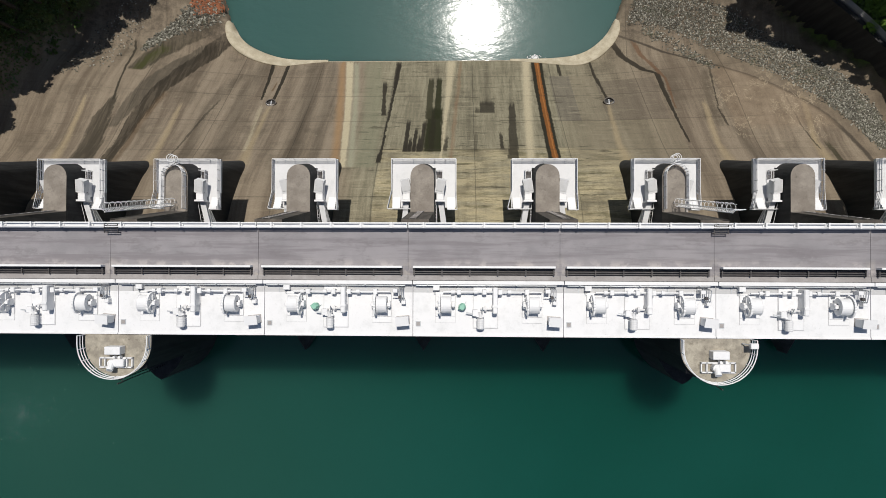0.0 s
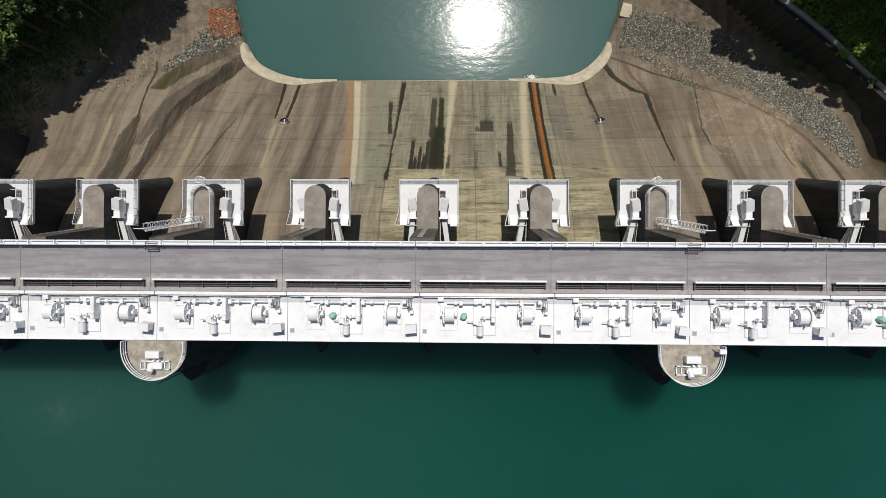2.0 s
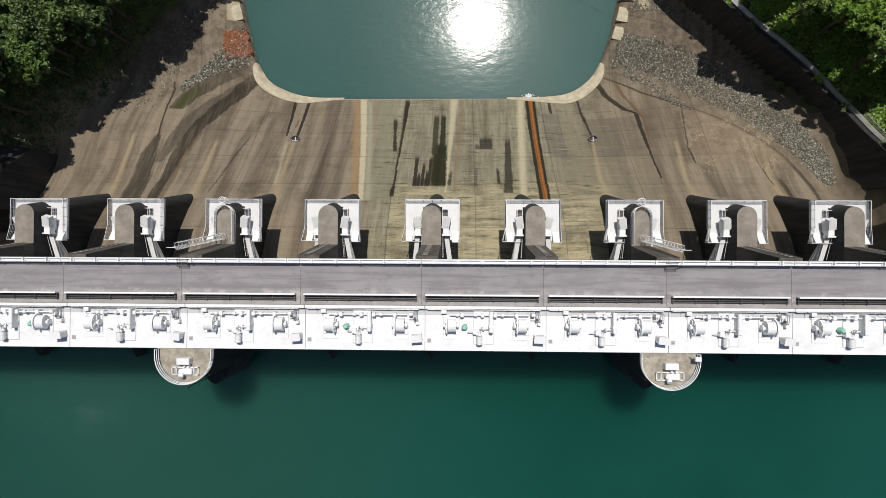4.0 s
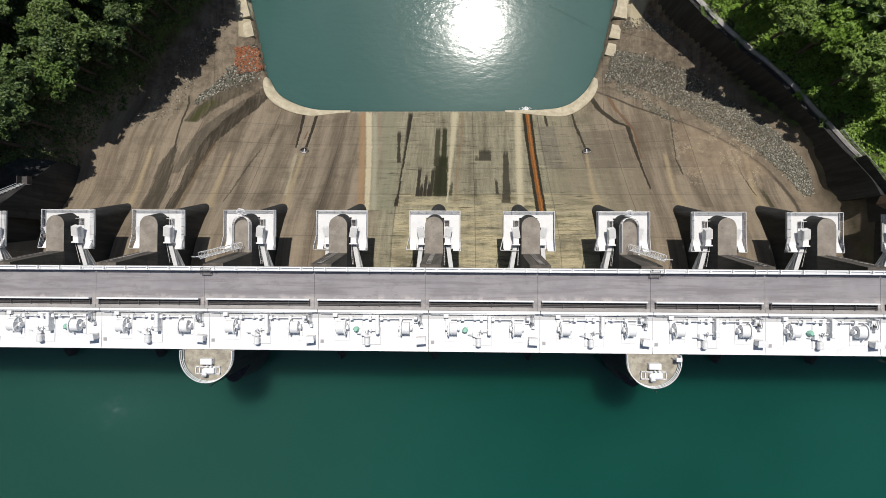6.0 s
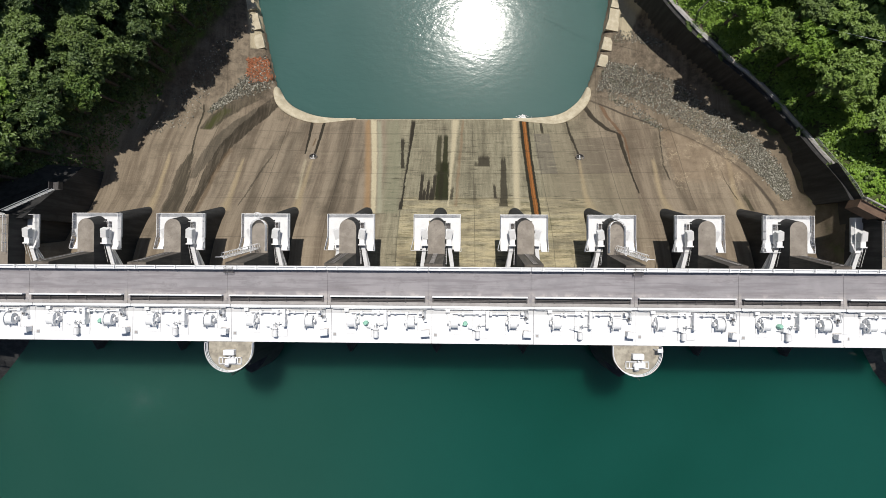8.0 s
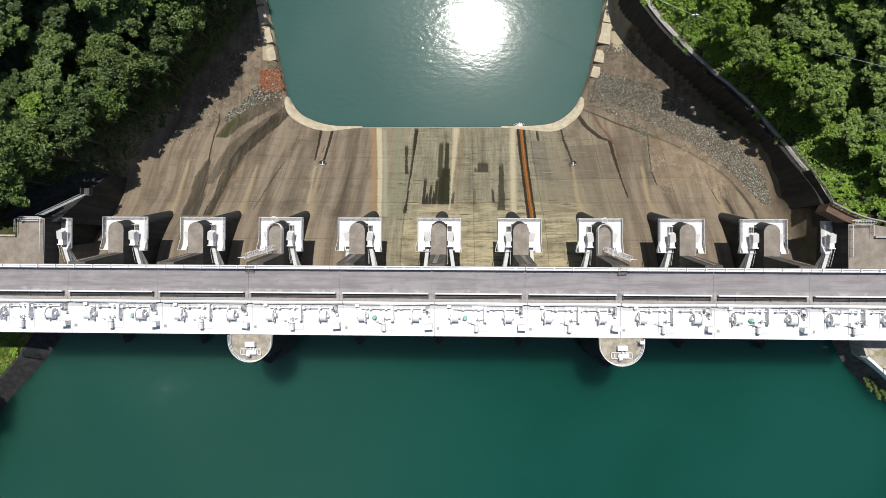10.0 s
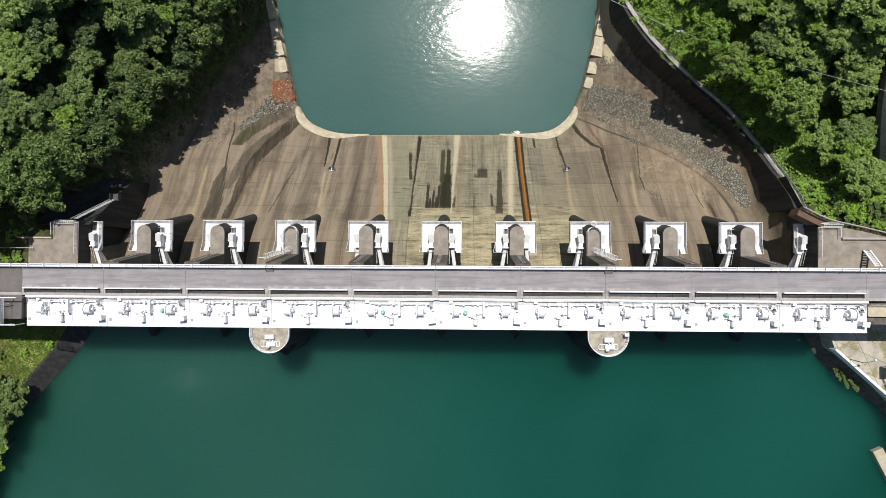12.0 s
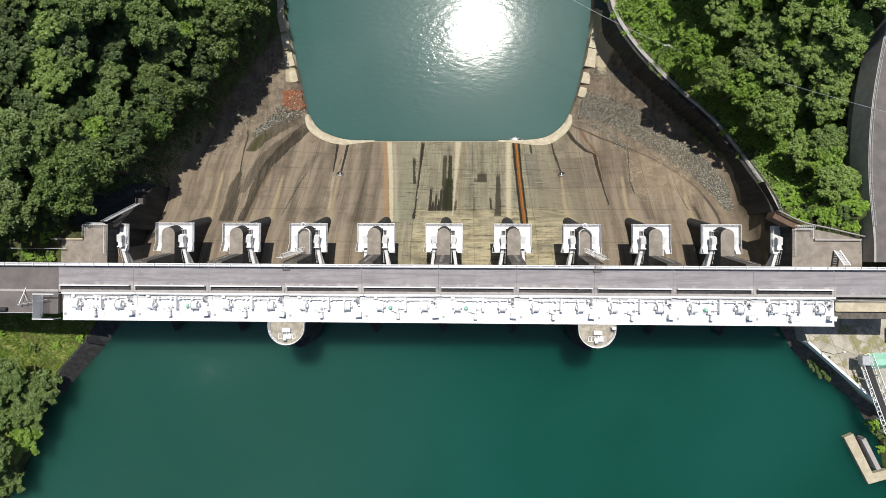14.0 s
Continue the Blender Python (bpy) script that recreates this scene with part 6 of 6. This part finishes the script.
for q in (-4.0, 0.0, 4.0, 8.0, 10.6):
    for w in (-1.1, 1.1):
        a = d * q + sd * w
        part("leg", Shape().box(a.x - 0.1, a.x + 0.1, a.y - 0.1, a.y + 0.1, 0 if q < 3 else 1.4, 2.4), WHITE, t)
part("drive_box", Shape().box(-2.6, -0.9, 2.6, 4.4, 2.6, 3.9, 0.06), GREY_METAL, t)
t = thing("tarpaulin", (85.2, 3.6, 1.6), "green tarpaulin over a heap in the yard", "cover")
part("sheet", Shape().poly([(-2.2, -1.6, 0), (2.0, -1.2, 0), (1.8, 1.8, 0), (-1.8, 1.5, 0), (-1.0, -0.5, 1.1), (0.9, -0.4, 1.3), (0.8, 0.7, 1.2), (-0.8, 0.6, 1.0)],
                          [(4, 5, 6, 7), (0, 1, 5, 4), (1, 2, 6, 5), (2, 3, 7, 6), (3, 0, 4, 7)]), GREEN, t)
part("heap", Shape().box(-1.2, 1.2, -0.8, 0.9, 0, 0.9, 0.2), KERB, t)
t = thing("equipment_shed", (88.6, 9.6, 1.6), "small grey metal equipment shed in the yard", "shed")
part("wall", Shape().box(-1.8, 1.8, -1.2, 1.2, 0, 2.3), GREY_METAL, t)
part("roof", Shape().box(-2.0, 2.0, -1.4, 1.4, 2.3, 2.45), DARK_METAL, t)
part("door", Shape().box(-0.5, 0.5, -1.25, -1.2, 0.05, 2.0), DARK_METAL, t)

ramp = Shape().prism([(81.6, -12.5), (86.4, -21.8), (91.0, -20.4), (90.2, -18.8), (87.2, -19.6), (83.4, -11.7)], -10, -3.0)
tagged(part("landing", ramp, PALE_CONC), "L-shaped pale concrete boat landing at the water", "landing", kind="structure")
tagged(part("landing_wall", Shape().prism([(84.4, -12.6), (87.4, -18.6), (88.2, -18.3), (85.2, -12.2)], -8, -2.0), KERB), "weathered concrete wall on the boat landing", "wall", kind="structure")

# utility pole and cable on the right bank
t = thing("utility_pole", (51.6, 73.0, height(51.6, 73.0)), "grey utility pole on the wooded bank carrying one cable", "pole")
part("shaft", Shape().tube((0, 0, -0.5), (0, 0, 7.5), 0.16, 8, 0.11), KERB, t)
part("crossarm", Shape().box(-0.7, 0.7, -0.06, 0.06, 6.9, 7.05), GALV, t)
pz = height(51.6, 73.0) + 6.6
cab = [Vector((24.0, 88.0, pz - 1.0)).lerp(Vector((51.6, 73.0, pz)), i / 10) - Vector((0, 0, 1.2 * math.sin(math.pi * i / 10))) for i in range(11)]
cab += [Vector((51.6, 73.0, pz)).lerp(Vector((84.0, 50.0, 9.0)), i / 10) - Vector((0, 0, 0.9 * math.sin(math.pi * i / 10))) for i in range(1, 11)]
tagged(part("overhead_cable", Shape().path(cab, 0.035, 5), GREY_METAL), "thin overhead cable slung across the trees", "cable")


# ---- trees ----
def crown_mesh(name, seed, rx, rz, lobes, leaves, size, material):
    """A crown of leaf clumps: uneven lobes, each a shell of small bent leaves, with gaps between."""
    rg = np.random.RandomState(seed)
    # main boughs spread over the crown, each carrying many small leaf clumps
    m = max(6, lobes // 6)
    q = np.arange(m) + 0.5
    el = np.arcsin(1 - 1.12 * q / m)
    az = q * 2.39996 + rg.uniform(-0.3, 0.3, m)
    big = np.stack([np.cos(el) * np.cos(az), np.cos(el) * np.sin(az), np.sin(el)], 1) * rg.uniform(0.52, 0.82, (m, 1))
    big_r = rg.uniform(0.26, 0.44, m)
    n = lobes * 2
    own = rg.randint(0, m, n)
    u = rg.normal(size=(n, 3))
    u /= np.linalg.norm(u, axis=1)[:, None]
    u[:, 2] = np.where(u[:, 2] < -0.25, -u[:, 2], u[:, 2])
    c = (big[own] + u * (big_r[own] * rg.uniform(0.7, 1.0, n))[:, None]) * np.array([rx, rx, rz])
    r = rg.uniform(0.07, 0.17, n) * rx
    pick = rg.choice(n, leaves, p=r ** 2 / (r ** 2).sum())
    d = rg.normal(size=(leaves, 3))
    d /= np.linalg.norm(d, axis=1)[:, None]
    d[:, 2] = np.where(d[:, 2] < -0.1, -d[:, 2], d[:, 2])
    p = c[pick] + d * (r[pick] * rg.uniform(0.5, 1.15, leaves))[:, None] * np.array([1, 1, 0.8])
    nrm = d * 0.7 + rg.normal(size=(leaves, 3)) * 0.55 + np.array([0, 0, 0.45])
    nrm /= np.linalg.norm(nrm, axis=1)[:, None]
    t = np.cross(nrm, rg.normal(size=(leaves, 3)))
    t /= np.linalg.norm(t, axis=1)[:, None]
    b = np.cross(nrm, t)
    s = rg.uniform(0.6, 1.25, (leaves, 1)) * size
    tip = p + t * s + nrm * s * -0.12
    tail = p - t * s * 0.85 + nrm * s * -0.12
    v = np.stack([tail, p + b * s * 0.5, tip, p - b * s * 0.5], 1).reshape(-1, 3)
    i = np.arange(leaves)[:, None] * 4
    f = np.concatenate([i + np.array([[0, 1, 2]]), i + np.array([[0, 2, 3]])], 0)
    me = bpy.data.meshes.new(name)
    me.from_pydata(v.tolist(), [], f.tolist())
    me.materials.append(material)
    return me, c, r


def tree(seed, rx, rz, trunk_h, lobes, leaves, size, material, label):
    t = thing("tree", (0, 0, 0), label, "tree", "bank trees")
    me, c, r = crown_mesh("crown", seed, rx, rz, lobes, leaves, size, material)
    crown = new("crown", me)
    crown.parent = t
    crown.location = (0, 0, trunk_h + rz * 0.35)
    w = Shape()
    base = Vector((0, 0, -1.0))
    mid = Vector((0.2, 0.1, trunk_h * 0.6))
    top = Vector((0.1, -0.1, trunk_h + rz * 0.3))
    w.tube(base, mid, 0.32, 8, 0.24).tube(mid, top, 0.24, 8, 0.14)
    for q in range(0, min(len(c), 12)):
        e = Vector(c[q]) + Vector((0, 0, trunk_h + rz * 0.35))
        s = mid.lerp(top, (q % 5) / 5)
        m = s.lerp(e, 0.5) + Vector((0, 0, -0.3))
        w.tube(s, m, 0.11, 5, 0.07).tube(m, e, 0.07, 5, 0.025)
    part("trunk", w, BARK, t)
    return t


kinds = [
    tree(11, 4.6, 3.6, 6.5, 84, 9000, 0.29, LEAF, "broadleaf tree with a dense mid-green crown on the bank"),
    tree(12, 3.8, 3.2, 5.5, 70, 7000, 0.27, LEAF_DARK, "broadleaf tree with a dense dark green crown on the bank"),
    tree(13, 4.2, 3.0, 6.0, 60, 7600, 0.30, LEAF_LIGHT, "broadleaf tree with a bright yellow-green layered crown"),
    tree(14, 5.2, 4.2, 7.0, 100, 11000, 0.30, LEAF, "large broadleaf tree with a rounded green crown on the bank"),
    tree(16, 4.4, 3.2, 6.0, 78, 8600, 0.29, LEAF_FRESH, "broadleaf tree with a full fresh green sunlit crown"),
    tree(15, 3.2, 3.4, 5.0, 56, 5600, 0.25, LEAF_DARK, "small dark green tree standing on the bank"),
]
planted = set()


def plant(k, x, y, z, size, turn, tall=0.97):
    m = pose(x, y, z, 0, 0, turn)
    if k not in planted:
        planted.add(k)
        ob = kinds[k]
        ob.matrix_basis = m
    else:
        ob = copy_thing(kinds[k], m)
    ob.scale = (size, size, size * tall)


rt = random.Random(21)
spots = []


def grow(region, step, choose, sizes, tries=4000):
    """Fills a region of the plan with trees no closer than step to one another."""
    x0, x1, y0, y1, ok = region
    for _ in range(tries):
        x, y = rt.uniform(x0, x1), rt.uniform(y0, y1)
        if ok(x, y) and all((x - a) ** 2 + (y - b) ** 2 > step ** 2 for a, b in spots):
            spots.append((x, y))
            plant(rt.choice(choose), x, y, height(x, y), rt.uniform(*sizes), rt.uniform(0, 360))


def left_wood(x, y):
    d = float(curve_at(BANK_L, y)) - x
    return d > (4.0 if y < 42 else 2.0 if y < 58 else 0.8) and not (y < 32.5 and x > -90)


def right_wood(x, y):
    d = x - float(curve_at(BANK_R, y))
    rx = float(np.interp(y, [p[1] for p in road_line], [p[0] for p in road_line]))
    return d > (17.0 if y > 80 else 15.0 if y > 68 else 11.0 if y > 47 else 7.4) and (x < rx - 3.0 or x > rx + 10.5) and not (y < 38) and math.hypot((x - 75.5) / 4.0, (y - 51) / 4.5) > 1


def far_left_shore(x, y):
    return float(curve_at(SHORE_L, y)) - x > (5.5 if y > -3 else 1.4) and y < 0.5


for y in range(55, 71, 5):       # trees behind the footpath that overhang the bank wall
    ty = y + rt.uniform(-1.0, 1.0)
    tx = float(curve_at(BANK_R, ty)) + rt.uniform(5.0, 6.4)
    spots.append((tx, ty))
    plant(rt.choice((2, 4)), tx, ty, height(tx, ty) - 0.3, rt.uniform(1.05, 1.3), rt.uniform(0, 360), 1.35)
for y in np.arange(36, 112, 3.5):      # tall trees leaning out over the chute's edge
    ty = float(y) + rt.uniform(-1.2, 1.2)
    tx = float(curve_at(BANK_L, ty)) - (5.0 if ty < 46 else 2.9 if ty < 62 else 1.6) + rt.uniform(-1.2, 0.8)
    spots.append((tx, ty))
    plant(rt.choice((0, 1, 3, 3)), tx, ty, height(tx, ty) - 0.5, rt.uniform(1.1, 1.35), rt.uniform(0, 360), 1.4)
grow((-104, -44, 28, 106, left_wood), 3.7, (0, 0, 1, 2, 3, 4, 5), (0.8, 1.15))
grow((44, 99, 36, 106, right_wood), 3.6, (0, 2, 4, 4, 4), (0.8, 1.1))
grow((-104, -80, -30, 0, far_left_shore), 3.9, (0, 0, 1, 2, 5), (0.72, 1.0), 1500)


def bush_mesh_thing(seed, material, label):
    t = thing("bush", (0, 0, 0), label, "bush", "bank bushes")
    me, _, _ = crown_mesh("foliage", seed, 1.5, 1.0, 18, 1100, 0.19, material)
    ob = new("foliage", me)
    ob.parent = t
    ob.location = (0, 0, 0.45)
    st = Shape()
    for q in range(5):
        st.tube((0, 0, -0.2), (0.7 * math.cos(q * 1.3), 0.7 * math.sin(q * 1.3), 0.9), 0.04, 5, 0.015)
    part("stem", st, BARK, t)
    return t


bushes = [bush_mesh_thing(31, WEEDS, "bright green leafy bush on the slope"), bush_mesh_thing(32, LEAF, "green leafy bush on the slope")]
set_bush = set()


def put_bush(k, x, y, z, s):
    m = pose(x, y, z, 0, 0, rt.uniform(0, 360))
    if k not in set_bush:
        set_bush.add(k)
        ob = bushes[k]
        ob.matrix_basis = m
    else:
        ob = copy_thing(bushes[k], m)
    ob.scale = (s, s, s)


for _ in range(34):      # shrubs round the slatted fence
    x, y = rt.uniform(-88, -77.6), rt.choice((rt.uniform(22.6, 24.0), rt.uniform(26.4, 31.0)))
    put_bush(rt.randint(0, 1), x, y, height(x, y), rt.uniform(0.4, 0.75))
for _ in range(110):      # bright undergrowth behind the baluster fence
    x, y = rt.uniform(70.5, 80.5), rt.uniform(29.0, 38.5)
    if y > float(np.interp(x, [p[0] for p in fence_line], [p[1] for p in fence_line])) + 0.9:
        put_bush(0 if rt.random() < 0.7 else 1, x, y, height(x, y), rt.uniform(0.6, 1.1))
for _ in range(70):      # along the footpath
    y = rt.uniform(37, 105)
    put_bush(rt.randint(0, 1), float(curve_at(BANK_R, y)) + rt.choice((1.0, 3.6, 4.4, 5.2)), y, float(curve_at(PATH_Z, y)) - 0.3, rt.uniform(0.35, 0.9))
for _ in range(40):     # open green slope and undergrowth of the right wood
    y = rt.uniform(44, 96)
    d = rt.uniform(4.2, 11.0) if y > 68 else rt.uniform(4.0, 24.0)
    x = float(curve_at(BANK_R, y)) + d
    if x < 80.5:
        put_bush(0 if y > 68 or rt.random() < 0.6 else 1, x, y, height(x, y), rt.uniform(0.7, 1.4))
for _ in range(40):      # on the left lawn and shore
    x, y = rt.uniform(-98, -73), rt.uniform(-4, 9)
    if float(curve_at(SHORE_L, y)) - x > 4.0 and rt.random() < (0.9 if y < 1 else 0.35):
        put_bush(rt.randint(0, 1), x, y, height(x, y), rt.uniform(0.3, 0.9))
for x, y in ((74.6, 2.6), (75.8, 1.4), (77.2, 0.6), (86.3, -9.6), (87.6, -11.0), (89.0, -9.8), (89.5, -12.4), (91.5, -9.0), (88.0, -14.4), (91.5, -15.5)):
    put_bush(rt.randint(0, 1), x, y, -2.4, rt.uniform(0.6, 1.2))
for _ in range(30):      # scrub at the foot of the left wood
    y = rt.uniform(38, 100)
    x = float(curve_at(BANK_L, y)) - rt.uniform(0.2, 3.0)
    put_bush(1, x, y, height(x, y), rt.uniform(0.5, 1.1))


def undergrowth(name, spots_xy, radius, per, leaf, material, label, seed):
    """Low leafy ground cover: small clumps of leaves close over the soil, as one mesh."""
    rg = np.random.RandomState(seed)
    sp = np.array(spots_xy)
    n = len(sp) * per
    r = np.repeat(rg.uniform(0.6, 1.2, len(sp)) * radius, per)
    d = rg.normal(size=(n, 3))
    d /= np.linalg.norm(d, axis=1)[:, None]
    d[:, 2] = np.abs(d[:, 2])
    p = np.zeros((n, 3))
    p[:, :2] = np.repeat(sp, per, 0) + d[:, :2] * r[:, None]
    p[:, 2] = ground_height(p[:, 0], p[:, 1]) + d[:, 2] * r * 0.7 + 0.05
    nrm = d * 0.5 + rg.normal(size=(n, 3)) * 0.5 + np.array([0, 0, 0.6])
    nrm /= np.linalg.norm(nrm, axis=1)[:, None]
    t = np.cross(nrm, rg.normal(size=(n, 3)))
    t /= np.linalg.norm(t, axis=1)[:, None]
    b = np.cross(nrm, t)
    s = rg.uniform(0.6, 1.3, (n, 1)) * leaf
    v = np.stack([p - t * s, p + b * s * 0.55, p + t * s, p - b * s * 0.55], 1).reshape(-1, 3)
    i = np.arange(n)[:, None] * 4
    f = np.concatenate([i + np.array([[0, 1, 2]]), i + np.array([[0, 2, 3]])], 0)
    me = bpy.data.meshes.new(name)
    me.from_pydata(v.tolist(), [], f.tolist())
    me.materials.append(material)
    return tagged(new(name, me), label, "undergrowth", kind="stuff")


ru = random.Random(17)
cover = []
for _ in range(1500):
    y = ru.uniform(38, 104)
    x = float(curve_at(BANK_R, y)) + ru.uniform(3.4, 26.0)
    if x < 83.5:
        cover.append((x, y))
meadow = []
for _ in range(900):
    y = ru.uniform(66, 104)
    meadow.append((float(curve_at(BANK_R, y)) + ru.uniform(3.6, 11.5), y))
undergrowth("meadow", meadow, 0.7, 70, 0.17, WEEDS, "bright green weeds covering the open slope behind the path", 19)
undergrowth("undergrowth", cover, 1.5, 80, 0.26, LEAF_LIGHT, "bright green leafy undergrowth covering the open slope", 18)


thicket = []
for _ in range(1000):
    y = ru.uniform(37, 106)
    thicket.append((float(curve_at(BANK_L, y)) - ru.uniform(1.5, 22.0), y))
undergrowth("thicket", thicket, 1.9, 80, 0.26, LEAF_DARK, "dark green thicket under the trees of the bank", 20)


def grass_tufts(name, spots_xy, h, material, label, seed):
    """Upright blades in tufts, as one mesh."""
    rg = np.random.RandomState(seed)
    sp = np.array(spots_xy)
    n, per = len(sp), 7
    base = np.repeat(sp, per, 0) + rg.normal(size=(n * per, 2)) * 0.14
    z = ground_height(base[:, 0], base[:, 1])
    a = rg.uniform(0, 6.28, n * per)
    hh = rg.uniform(0.5, 1.2, n * per) * h
    lean = rg.normal(size=(n * per, 2)) * 0.5 * h
    w = 0.05
    p0 = np.stack([base[:, 0] - w * np.cos(a), base[:, 1] - w * np.sin(a), z - 0.05], 1)
    p1 = np.stack([base[:, 0] + w * np.cos(a), base[:, 1] + w * np.sin(a), z - 0.05], 1)
    p2 = np.stack([base[:, 0] + lean[:, 0], base[:, 1] + lean[:, 1], z + hh], 1)
    v = np.stack([p0, p1, p2], 1).reshape(-1, 3)
    f = np.arange(len(v)).reshape(-1, 3)
    me = bpy.data.meshes.new(name)
    me.from_pydata(v.tolist(), [], f.tolist())
    me.materials.append(material)
    return tagged(new(name, me), label, "grass", kind="stuff")


rg = random.Random(4)
lawn = [(x, y) for x, y in ((rg.uniform(-102, -71.5), rg.uniform(-5, 12.4)) for _ in range(9000)) if float(curve_at(SHORE_L, y)) - x > 3.6]
grass_tufts("grass", lawn, 0.35, LEAF_LIGHT, "rough green and straw-coloured grass on the bank", 14)
